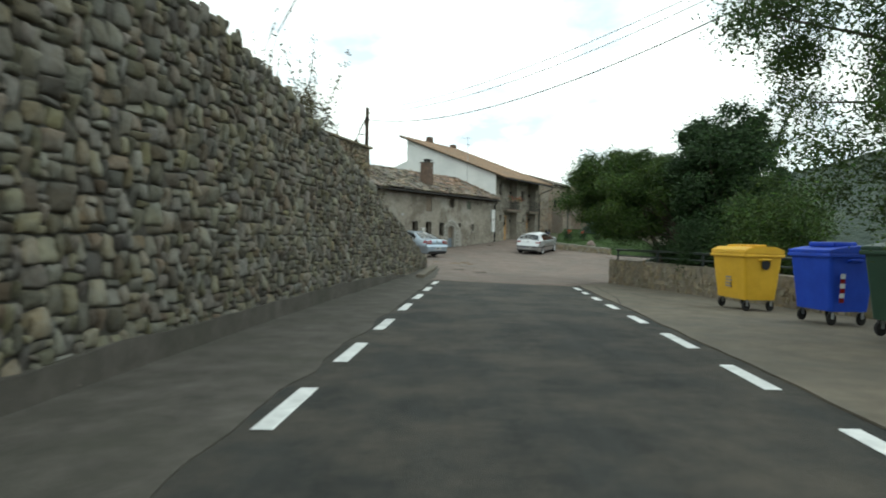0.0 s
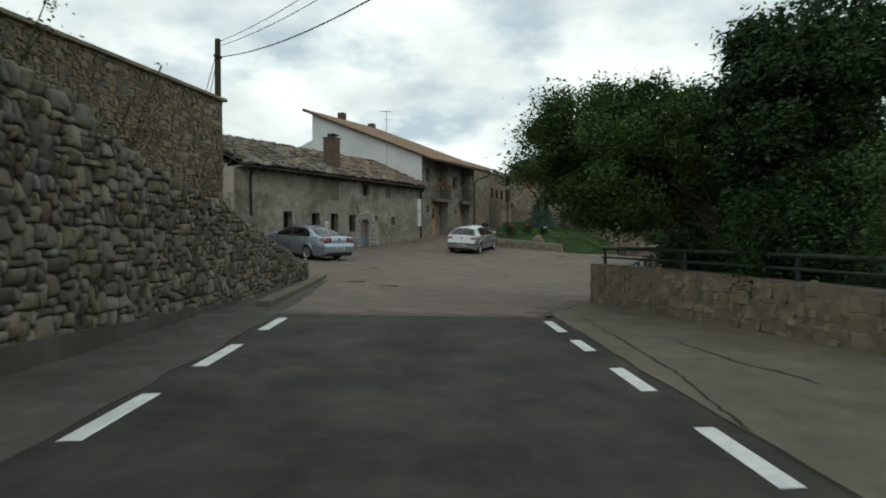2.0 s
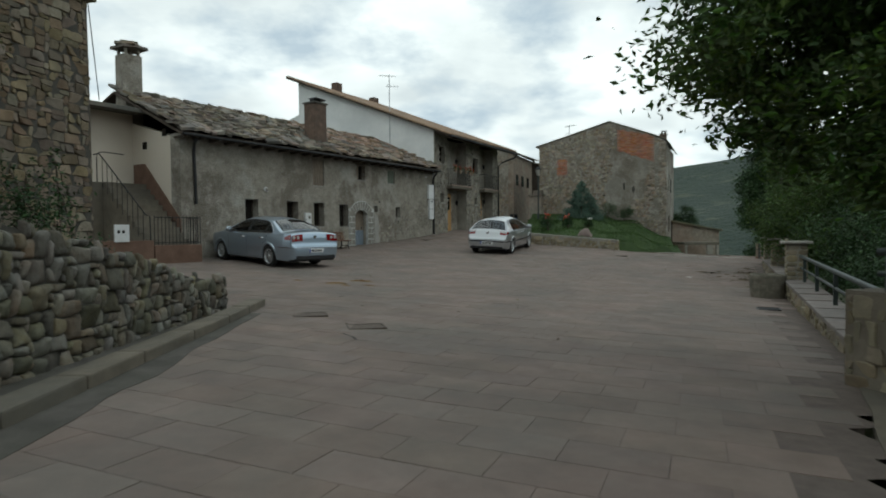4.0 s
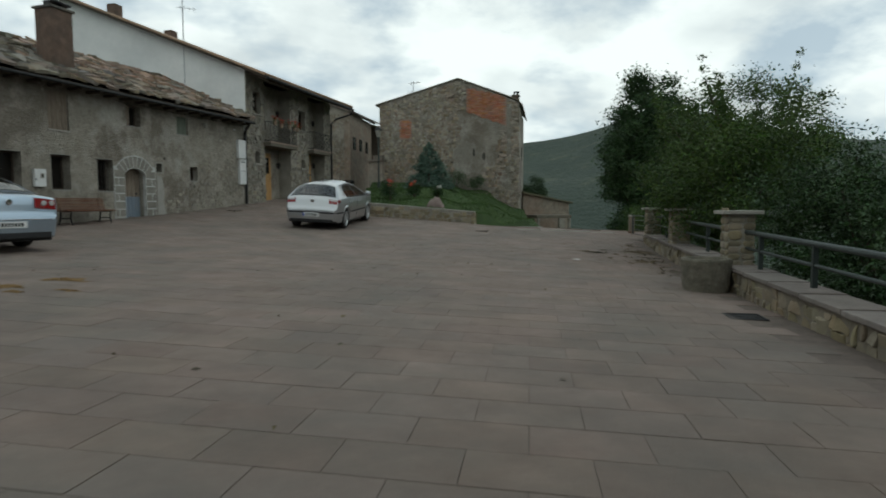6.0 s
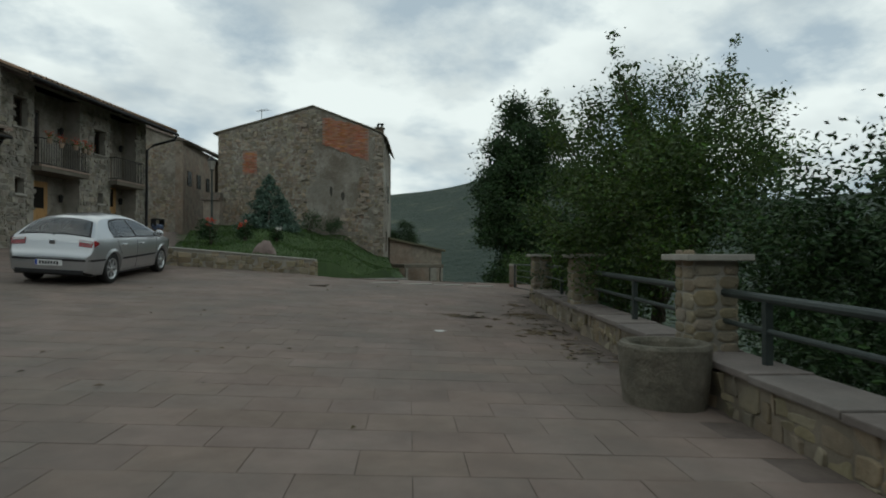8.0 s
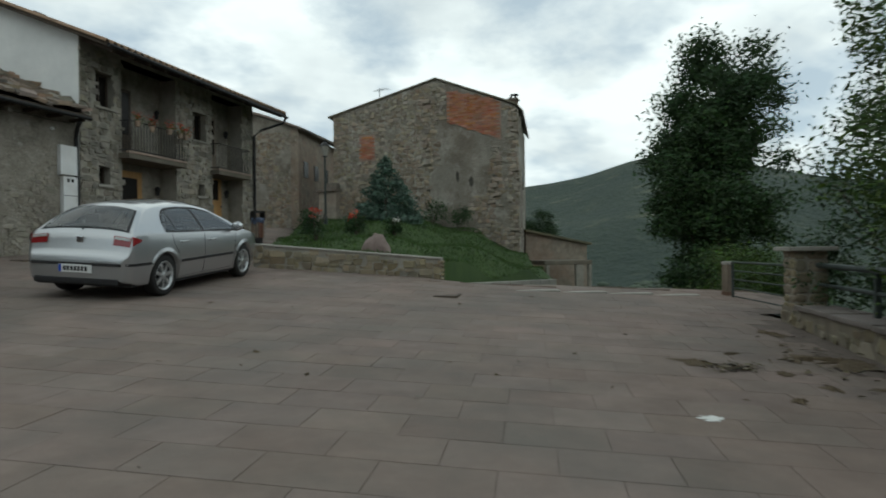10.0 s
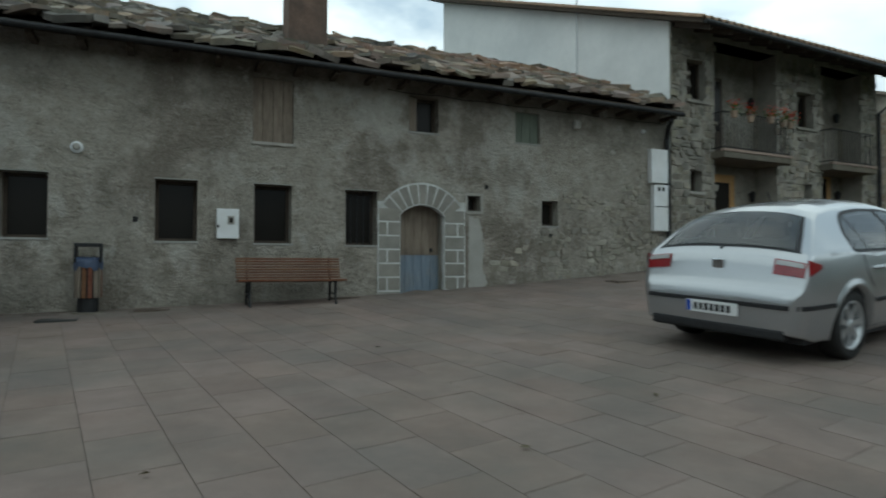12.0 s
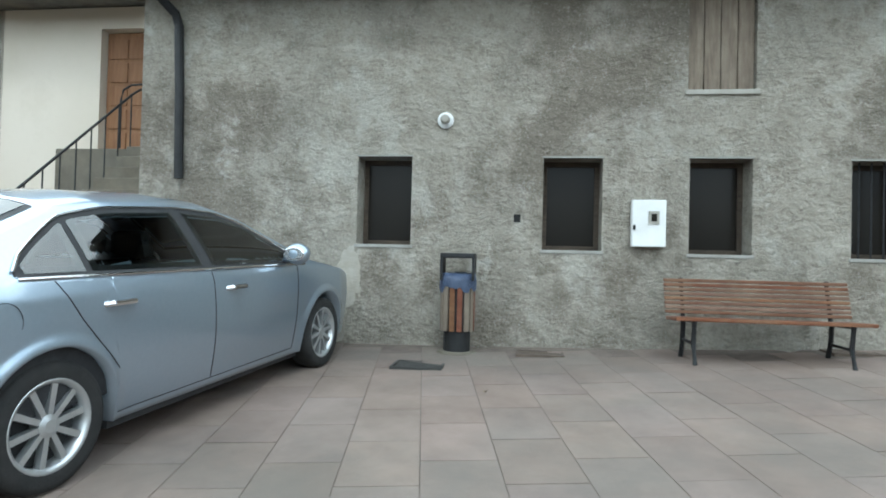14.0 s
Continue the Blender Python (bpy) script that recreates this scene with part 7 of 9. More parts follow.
def build_car(name, m, spec, label):
    L, T, W, belt = spec["L"], piecewise(spec["top"]), piecewise(spec["half"]), piecewise(spec["belt"])
    paint = spec["paint"]
    rw, fw, R = spec["rear"], spec["front"], spec["arch"]
    tum = spec["tumble"]
    car = thing(name, m, label, "car")

    def zb(x):
        s = float(np.interp(x, [0, 0.25, L - 0.3, L], [0.30, 0.22, 0.20, 0.24]))
        for c in (rw, fw):
            if abs(x - c) < R:
                s = max(s, 0.30 + math.sqrt(R * R - (x - c) ** 2))
        return s

    def side(x, z):
        w = W(x)
        b = belt(x)
        y = w * (1 - 0.075 * max(0, (0.60 - z) / 0.4) ** 1.5 - 0.03 * max(0, (z - 0.66) / max(b - 0.66, 0.1)) ** 2)
        for c in (rw, fw):
            d = math.hypot(x - c, z - 0.30)
            if d < R + 0.07:
                y += 0.016 * smooth01((R + 0.07 - d) / 0.06)
        if spec["crease"]:
            y -= 0.25 * max(0, min(z, b) - spec["crease"]) * smooth01((x - 0.3) / 0.5)
        if z > b:
            y -= (z - b) * tum + 0.012
        return y

    def crown(x):
        return min(0.085, 0.12 * max(T(x) - 0.5, 0.2))

    def z_edge(x):
        return T(x) - crown(x)

    def top_z(x, y):
        ye = side(x, z_edge(x))
        return T(x) - crown(x) * min(abs(y) / ye, 1.0) ** 2.6

    xs = sorted(set([round(v, 4) for v in np.arange(0, L + 1e-6, 0.035)] + [c[0] for c in spec["top"]] + [0.008, 0.015, L - 0.012]
                    + [round(c + R * math.sin(a), 4) for c in (rw, fw) for a in np.linspace(-1.5707, 1.5707, 17)]))
    bm = bmesh.new()
    NS, NT = 40, 16
    wx0, wx1 = spec["win"]

    def wlo(x):
        return belt(x) + 0.012

    def whi(x):
        lo = wlo(x)
        roof, front = T(x) - crown(x) - 0.045 - lo, 0.01 + (wx1 - x) * spec["wf"]
        u = min(max((x - wx0) / spec["wround"], 0.0), 1.0)
        rear = max(roof, 0.0) * math.sqrt(1 - (1 - u) ** 2)
        k = 26.0
        soft = -math.log(math.exp(-k * min(roof, rear)) + math.exp(-k * front)) / k
        return lo + max(0.002, soft)

    def glazed(v):
        x, y, z = v.co
        ye = side(x, z_edge(x))
        if any(p + 0.02 < x < q - 0.02 for p, q in spec["panes"]) and wx0 + 0.06 < x < wx1 - 0.06 and wlo(x) + 0.022 < z < whi(x) - 0.018 and abs(y) > ye * 0.9:
            return True
        return any(p + 0.02 < x < q - 0.02 for p, q in (spec["rear_glass"], spec["front_glass"])) and abs(y) < ye * 0.76 and z > z_edge(x)
    rows = []
    for x in xs:
        lo, hi = zb(x), z_edge(x)
        hi = max(hi, lo + 0.05)
        sec = [(side(x, lo) - 0.22, lo + 0.0), ]
        sec += [(side(x, lo + (hi - lo) * j / NS), lo + (hi - lo) * j / NS) for j in range(NS + 1)]
        ye = side(x, hi)
        for k in range(1, NT + 1):
            y = ye * (1 - k / NT)
            sec.append((y, hi + (T(x) - hi) * (1 - (y / ye) ** 2.6)))
        right = [bm.verts.new((x, -y, z)) for y, z in sec]
        left = [bm.verts.new((x, y, z)) for y, z in sec[:-1]]
        rows.append(right + left[::-1])
    for a, b in zip(rows, rows[1:]):
        for k in range(len(a) - 1):
            quad = (a[k], b[k], b[k + 1], a[k + 1])
            if not all(glazed(v) for v in quad):
                bm.faces.new(quad)
    bm.faces.new(rows[0])
    bm.faces.new(rows[-1][::-1])
    bmesh.ops.recalc_face_normals(bm, faces=bm.faces)
    body = part("body", bm, paint, car, spec["paint_label"], smooth=True)
    # floor and wheel wells in black
    bm = bmesh.new()
    box(bm, (0.15, -W(L / 2) * 0.86, 0.20), (rw - R, W(L / 2) * 0.86, 0.42))
    box(bm, (rw + R, -W(L / 2) * 0.9, 0.17), (fw - R, W(L / 2) * 0.9, 0.40))
    box(bm, (rw - R, -W(L / 2) * 0.62, 0.22), (rw + R, W(L / 2) * 0.62, 0.66))
    box(bm, (fw - R, -W(L / 2) * 0.62, 0.22), (fw + R, W(L / 2) * 0.62, 0.66))
    box(bm, (fw + R, -W(L / 2) * 0.7, 0.20), (L - 0.2, W(L / 2) * 0.7, 0.42))
    part("underbody", bm, TRIM_BLACK, car)

    def side_panel(pname, x0, x1, lo, hi, material, parent, off=0.004, sides=(-1, 1), nx=28, nz=6, label2=""):
        out = []
        for s in sides:
            b2 = bmesh.new()
            g = []
            for i in range(nx + 1):
                x = x0 + (x1 - x0) * i / nx
                a, b = lo(x), hi(x)
                g.append([b2.verts.new((x, s * (side(x, a + (b - a) * j / nz) + off), a + (b - a) * j / nz)) for j in range(nz + 1)])
            for p, q in zip(g, g[1:]):
                for j in range(nz):
                    b2.faces.new((p[j], q[j], q[j + 1], p[j + 1]) if s < 0 else (q[j], p[j], p[j + 1], q[j + 1]))
            out.append(part(pname, b2, material, parent, label2, smooth=True))
        return out

    def top_panel(pname, x0, x1, ya, yb, material, parent, off=0.004, nx=12, ny=14, label2="", frac=True):
        b2 = bmesh.new()
        g = []
        for i in range(nx + 1):
            x = x0 + (x1 - x0) * i / nx
            ye = side(x, z_edge(x)) if frac else 1.0
            row = []
            for j in range(ny + 1):
                y = (ya + (yb - ya) * j / ny) * ye
                sl = (T(x + 0.01) - T(x - 0.01)) / 0.02
                nn = Vector((-sl, 0, 1)).normalized() * off
                row.append(b2.verts.new((x + nn.x, y, top_z(x, y) + nn.z)))
            g.append(row)
        for p, q in zip(g, g[1:]):
            for j in range(ny):
                b2.faces.new((p[j], q[j], q[j + 1], p[j + 1]))
        return part(pname, b2, material, parent, label2, smooth=True)

    def mid(x):
        return (wlo(x) + whi(x)) / 2
    side_panel("window_surround", wx0, wx1, lambda x: wlo(x) - 0.012, lambda x: min(mid(x), wlo(x) + 0.036), spec["surround"], car, 0.003, nz=2, nx=50)
    side_panel("window_surround", wx0, wx1, lambda x: max(mid(x), whi(x) - 0.034), lambda x: whi(x) + 0.016, spec["surround"], car, 0.003, nz=2, nx=50)
    for (p0, p1), (q0, q1) in zip(spec["panes"], spec["panes"][1:]):
        side_panel("pillar_trim", p1 - 0.045, q0 + 0.045, lambda x: wlo(x), lambda x: whi(x), spec["surround"], car, 0.0045, nx=4)
    for a, b in spec["panes"]:
        side_panel("side_window", max(a, wx0 + 0.05), min(b, wx1 - 0.05), lambda x: wlo(x) + 0.01, lambda x: max(wlo(x) + 0.012, whi(x) - 0.012), CARGLASS, car, 0.008, nx=20)
    for s in (-1, 1):
        if spec["chrome"]:
            bm = bmesh.new()
            pts = [(x, s * (side(x, whi(x) + 0.018) + 0.006), whi(x) + 0.018) for x in np.linspace(wx0, wx1, 40)]
            tube(bm, pts, 0.009, 6)
            part("chrome_strip", bm, CHROME, car)
            bm = bmesh.new()
            pts = [(x, s * (side(x, wlo(x) - 0.012) + 0.006), wlo(x) - 0.012) for x in np.linspace(wx0, wx1, 24)]
            tube(bm, pts, 0.008, 6)
            part("chrome_strip", bm, CHROME, car)
    def glazing(pname, p, q):
        for ya, yb, xa, xb in ((-0.88, -0.72, p - 0.02, q + 0.02), (0.72, 0.88, p - 0.02, q + 0.02), (-0.72, 0.72, p - 0.02, p + 0.065), (-0.72, 0.72, q - 0.065, q + 0.02)):
            top_panel(pname + "_surround", xa, xb, ya, yb, TRIM_BLACK, car, 0.003)
        top_panel(pname, p, q, -0.82, 0.82, CARGLASS, car, 0.007)
    glazing("rear_window", *spec["rear_glass"])
    glazing("windscreen", *spec["front_glass"])
    # cabin: linings, seats and wheel seen through the glass
    side_panel("door_lining", wx0 - 0.1, wx1, lambda x: 0.36, lambda x: wlo(x) - 0.005, SEAT, car, -0.06)
    top_panel("headlining", spec["rear_glass"][1], spec["front_glass"][0], -0.9, 0.9, LINING, car, -0.035)
    top_panel("parcel_shelf", spec["rear_glass"][0] - 0.1, spec["rear_glass"][0] + 0.02, -0.8, 0.8, SEAT, car, -0.05)
    fx = spec["seat_x"]
    for sx, sy in ((fx, 0.36), (fx, -0.36), (fx - 0.88, 0.4), (fx - 0.88, -0.4)):
        b2 = bmesh.new()
        box(b2, (sx - 0.1, sy - 0.25, 0.36), (sx + 0.42, sy + 0.25, 0.52), bevel=0.04)
        box(b2, (-0.07, sy - 0.24, 0.0), (0.07, sy + 0.24, 0.58), pose(sx - 0.08, 0, 0.45, 0, -14), bevel=0.05)
        st = part("seat", b2, SEAT, car)
        b2 = bmesh.new()
        box(b2, (-0.05, sy - 0.13, 0.60), (0.05, sy + 0.13, 0.78), pose(sx - 0.08, 0, 0.45, 0, -14), bevel=0.04)
        part("headrest", b2, SEAT, st)
    b2 = bmesh.new()
    box(b2, (fx + 0.78, -0.7, 0.62), (fx + 1.2, 0.7, belt(fx + 1) - 0.0), bevel=0.05)
    part("dashboard", b2, SEAT, car)
    b2 = bmesh.new()
    sm = pose(fx + 0.62, 0.36, 0.86, 0, -65)
    ring = [sm @ Vector((0.18 * math.cos(2 * math.pi * k / 20), 0.18 * math.sin(2 * math.pi * k / 20), 0)) for k in range(21)]
    tube(b2, ring, 0.016, 6)
    part("steering_wheel", b2, SEAT, car)

    def seam(pts, pname="door_seam", r=0.0032, s_=(-1, 1), off=0.0005):
        for s in s_:
            b2 = bmesh.new()
            fine = [(xa + (xb - xa) * i / 16, za + (zb - za) * i / 16) for (xa, za), (xb, zb) in zip(pts, pts[1:]) for i in range(16)] + [pts[-1]]
            tube(b2, [(x, s * (side(x, z) + off), z) for x, z in fine], r, 5)
            part(pname, b2, TRIM_BLACK, car)

    for line in spec["seams"]:
        seam(line)
    if spec.get("rub"):
        for x0, x1 in spec["rub"]:
            for s in (-1, 1):
                b2 = bmesh.new()
                zz = spec["rub_z"]
                for i in range(12):
                    xa, xb = x0 + (x1 - x0) * i / 12, x0 + (x1 - x0) * (i + 1) / 12
                    v = [b2.verts.new((x, s * (side(x, z) + o), z)) for x, z, o in ((xa, zz - 0.022, 0.0), (xa, zz - 0.018, 0.012), (xa, zz + 0.018, 0.012), (xa, zz + 0.022, 0.0), (xb, zz - 0.022, 0.0), (xb, zz - 0.018, 0.012), (xb, zz + 0.018, 0.012), (xb, zz + 0.022, 0.0))]
                    for k in range(3):
                        b2.faces.new((v[k], v[k + 4], v[k + 5], v[k + 1]))
                bmesh.ops.recalc_face_normals(b2, faces=b2.faces)
                part("rubbing_strip", b2, TRIM_BLACK, car)
    for x, z in spec["handles"]:
        for s in (-1, 1):
            b2 = bmesh.new()
            y = side(x, z)
            tube(b2, [(x - 0.1, s * (y - 0.005), z), (x - 0.08, s * (y + 0.03), z + 0.004), (x + 0.06, s * (y + 0.03), z + 0.004), (x + 0.09, s * (y - 0.005), z)], 0.017, 8)
            part("door_handle", b2, CHROME if spec["chrome"] else paint, car)
    # mirrors
    mx, mz = spec["mirror"]
    for s in (-1, 1):
        b2 = bmesh.new()
        y = side(mx, mz)
        bmesh.ops.create_icosphere(b2, subdivisions=3, radius=1, matrix=pose(mx, s * (y + 0.13), mz + 0.06) @ Matrix.Diagonal((0.075, 0.105, 0.085, 1)))
        tube(b2, [(mx + 0.03, s * (y - 0.02), mz + 0.0), (mx, s * (y + 0.08), mz + 0.03)], 0.022, 8)
        mi = part("mirror", b2, paint, car, smooth=True)
        b2 = bmesh.new()
        lathe(b2, [(0.0, 0.0), (0.055, 0.0), (0.05, 0.006), (0.0, 0.007)], 14, pose(mx - 0.062, s * (y + 0.13), mz + 0.06, 0, -90) @ Matrix.Diagonal((1, 1.7, 1, 1)))
        part("mirror_glass", b2, CHROME, mi)
    # wheels
    spokes = spec["spokes"]
    for xc in (rw, fw):
        for s in (-1, 1):
            wy = W(L / 2) - 0.13
            wm = pose(xc, s * wy, 0.308, 90 if s < 0 else -90)
            wh = part("wheel", bmesh.new(), TYRE, car)
            b2 = bmesh.new()
            lathe(b2, [(0.20, -0.1), (0.27, -0.1), (0.30, -0.08), (0.308, -0.04), (0.308, 0.06), (0.30, 0.095), (0.27, 0.11), (0.215, 0.10)], 36, wm, cap=False)
            b2.to_mesh(wh.data)
            b2.free()
            for p_ in wh.data.polygons:
                p_.use_smooth = True
            # black disc added as the shade seen between the spokes
            b2 = bmesh.new()
            lathe(b2, [(0.0, 0.0), (0.205, 0.0), (0.205, 0.02), (0.0, 0.02)], 28, wm)
            part("brake_disc", b2, TRIM_BLACK, wh)
            b2 = bmesh.new()
            lathe(b2, [(0.192, 0.02), (0.195, 0.085), (0.216, 0.104), (0.222, 0.10), (0.215, 0.02)], 36, wm, cap=False)
            part("rim", b2, RIM, wh, smooth=True)
            b2 = bmesh.new()
            lathe(b2, [(0.0, 0.03), (0.058, 0.03), (0.055, 0.085), (0.03, 0.095), (0.0, 0.096)], 18, wm)
            part("hub_cap", b2, RIM, wh)
            for k in range(spokes):
                b2 = bmesh.new()
                sw = spec["spoke_w"]
                prism(b2, [(0.03, -sw * 0.8), (0.2, -sw), (0.2, sw), (0.03, sw * 0.8)], 0.045, 0.083, wm @ pose(0, 0, 0, 0, 0, 360 * k / spokes + 7))
                part("spoke", b2, RIM, wh)
    # rear details
    spec["rear_fn"](car, top_panel, side_panel, T, side, W)
    return car


def plate(car, x, z, w, h, tilt=0):
    b2 = bmesh.new()
    mm = pose(x, 0, z, 0, tilt)
    box(b2, (-0.012, -w / 2, -h / 2), (0.0, w / 2, h / 2), mm, bevel=0.004)
    p = part("number_plate", b2, PLATE, car)
    b2 = bmesh.new()
    box(b2, (-0.016, w / 2 - 0.05, -h / 2 + 0.006), (-0.010, w / 2 - 0.008, h / 2 - 0.006), mm)
    part("blue_band", b2, PLATE_BLUE, p)
    b2 = bmesh.new()
    for k in range(7):
        y = w / 2 - 0.085 - k * 0.055
        box(b2, (-0.0155, y - 0.036, -0.033), (-0.010, y, 0.033), mm)
    part("plate_bars", b2, TRIM_BLACK, p, "plain dark bars")


def hatch_rear(car, top_panel, side_panel, T, side, W):
    for s in (-1, 1):
        a, b = (0.64, 0.97) if s > 0 else (-0.97, -0.64)
        l = top_panel("tail_light", 0.092, 0.128, a, b, RED_LENS, car, 0.010, label2="red and clear tail light")
        a2, b2_ = (0.66, 0.95) if s > 0 else (-0.95, -0.66)
        top_panel("clear_band", 0.114, 0.124, a2, b2_, CLEAR_LENS, l, 0.016)
        side_panel("tail_light_side", 0.10, 0.27, lambda x: 0.79 + (x - 0.1) * 0.35, lambda x: 0.93 - (x - 0.1) * 0.30, RED_LENS, car, 0.006, sides=(s,), nx=8, nz=4)
    bm = bmesh.new()
    box(bm, (-0.018, -0.7, 0.505), (0.02, 0.7, 0.545), bevel=0.006)
    part("bumper_strip", bm, TRIM_BLACK, car)
    for s in (-1, 1):
        side_panel("bumper_strip", 0.02, 0.46, lambda x: 0.505, lambda x: 0.545, TRIM_BLACK, car, 0.008, sides=(s,), nx=8, nz=1)
    bm = bmesh.new()
    box(bm, (-0.012, -0.66, 0.24), (0.1, 0.66, 0.33), bevel=0.02)
    part("lower_bumper", bm, TRIM_BLACK, car, "black lower bumper")
    plate(car, -0.01, 0.46, 0.52, 0.115)
    bm = bmesh.new()
    box(bm, (0.083, -0.055, 0.82), (0.10, 0.055, 0.91), pose(0.0, 0, 0, 0, 0), bevel=0.01)
    part("badge", bm, CHROME, car, "plain chrome badge")
    bm = bmesh.new()
    tube(bm, [(0.16, 0.02, 1.0), (0.19, 0.0, 1.03), (0.22, -0.36, 1.02)], 0.012, 6)
    part("rear_wiper", bm, TRIM_BLACK, car)
    bm = bmesh.new()
    tube(bm, [(1.0, 0, 1.41), (0.93, 0, 1.52)], 0.006, 6)
    part("roof_aerial", bm, TRIM_BLACK, car)


def saloon_rear(car, top_panel, side_panel, T, side, W):
    for s in (-1, 1):
        a, b = (0.52, 0.98) if s > 0 else (-0.98, -0.52)
        l = top_panel("tail_light", 0.075, 0.094, a, b, RED_LENS, car, 0.010, label2="dark red tail light cluster")
        side_panel("tail_light_side", 0.09, 0.34, lambda x: 0.83, lambda x: 1.0 - (x - 0.09) * 0.35, RED_LENS, car, 0.006, sides=(s,), nx=8, nz=4)
        for yy in (0.60, 0.74):
            bm = bmesh.new()
            lathe(bm, [(0.0, 0.0), (0.05, 0.0), (0.045, 0.012), (0.0, 0.016)], 16, pose(0.066, s * yy, 0.90, 0, -90))
            part("lamp_roundel", bm, CLEAR_LENS, l)
        side_panel("bumper_chrome", 0.05, 0.62, lambda x: 0.60, lambda x: 0.617, CHROME, car, 0.006, sides=(s,), nx=8, nz=1)
    bm = bmesh.new()
    box(bm, (-0.006, -0.72, 0.60), (0.02, 0.72, 0.618), bevel=0.004)
    part("bumper_chrome", bm, CHROME, car, "thin chrome bumper strip")
    bm = bmesh.new()
    box(bm, (-0.008, -0.7, 0.26), (0.1, 0.7, 0.38), bevel=0.02)
    part("lower_bumper", bm, TRIM_BLACK, car, "black lower bumper")
    plate(car, 0.0, 0.52, 0.52, 0.115)
    bm = bmesh.new()
    lathe(bm, [(0.0, 0.0), (0.055, 0.0), (0.05, 0.01), (0.0, 0.012)], 18, pose(0.068, 0, 0.92, 0, -90))
    part("badge", bm, CHROME, car, "plain round chrome badge")
    bm = bmesh.new()
    lathe(bm, [(0.087, 0.0), (0.090, 0.0), (0.090, 0.003), (0.087, 0.003)], 24, pose(0.88, -side(0.88, 0.82) - 0.001, 0.82, 90), cap=False)
    part("fuel_flap", bm, TRIM_BLACK, car)


def car_matrix(wheel, heading, x_rw, half_track):
    """Stand the car on the square: its rear right wheel's outer face at wheel (x, y)."""
    h = Vector(heading).normalized()
    l = Vector((-h.y, h.x))
    o = Vector(wheel) - h * x_rw + l * half_track
    ax = o + h * x_rw
    bx = o + h * (x_rw + 2.6)
    z0 = (square_z(*(ax + l * 0.75)) + square_z(*(ax - l * 0.75))) / 2
    z1 = (square_z(*(bx + l * 0.75)) + square_z(*(bx - l * 0.75))) / 2
    sl = (square_z(*(ax + l * 0.75)) + square_z(*(bx + l * 0.75)) - square_z(*(ax - l * 0.75)) - square_z(*(bx - l * 0.75))) / 3.0
    f = Vector((h.x, h.y, (z1 - z0) / 2.6)).normalized()
    lv = Vector((l.x, l.y, sl)).normalized()
    up = f.cross(lv).normalized()
    lv = up.cross(f)
    org = Vector((ax.x, ax.y, z0 + 0.012)) - f * x_rw
    return Matrix(((f.x, lv.x, up.x, org.x), (f.y, lv.y, up.y, org.y), (f.z, lv.z, up.z, org.z), (0, 0, 0, 1)))


car_paint_silver = car_paint("silver_metallic", (0.40, 0.41, 0.42), (0.42, 0.43, 0.44))
car_paint_blue = car_paint("pale_blue_metallic", (0.33, 0.40, 0.475), (0.35, 0.42, 0.495))
HATCH = dict(crease=0, seat_x=2.0, L=4.18, paint=car_paint_silver, paint_label="silver metallic body", rear=0.80, front=3.31, arch=0.365, tumble=0.50,
             top=[(0, 0.58), (0.015, 0.64), (0.06, 0.70), (0.09, 0.80), (0.125, 0.94), (0.18, 1.02), (0.40, 1.215), (0.58, 1.335), (0.72, 1.385), (1.0, 1.42), (1.6, 1.45), (2.1, 1.435), (2.5, 1.37), (2.9, 1.19), (3.28, 0.985), (3.45, 0.94), (3.9, 0.83), (4.05, 0.74), (4.14, 0.62), (4.18, 0.52)],
             half=[(0, 0.72), (0.04, 0.78), (0.12, 0.82), (0.4, 0.855), (0.8, 0.868), (2.0, 0.87), (3.2, 0.868), (3.7, 0.84), (3.95, 0.77), (4.1, 0.66), (4.18, 0.54)],
             belt=[(0, 0.96), (0.6, 0.965), (2.0, 0.93), (3.3, 0.90), (4.18, 0.88)], win=(0.84, 3.06), wround=0.42, wf=0.62, panes=[(0.80, 1.12), (1.15, 1.86), (1.94, 3.06)],
             chrome=False, surround=TRIM_BLACK, rear_glass=(0.20, 0.56), front_glass=(2.52, 3.24),
             seams=[[(1.90, 0.26), (1.89, 0.6), (1.90, 0.9)], [(1.15, 0.62), (1.02, 0.78), (0.98, 0.93)], [(2.92, 0.26), (2.93, 0.6), (2.96, 0.9)], [(1.2, 0.25), (2.92, 0.25)]],
             rub=[(1.2, 2.86), (2.96, 3.0)], rub_z=0.50, handles=[(1.28, 0.80), (2.12, 0.79)], mirror=(2.86, 0.93), spokes=7, spoke_w=0.026, rear_fn=hatch_rear)
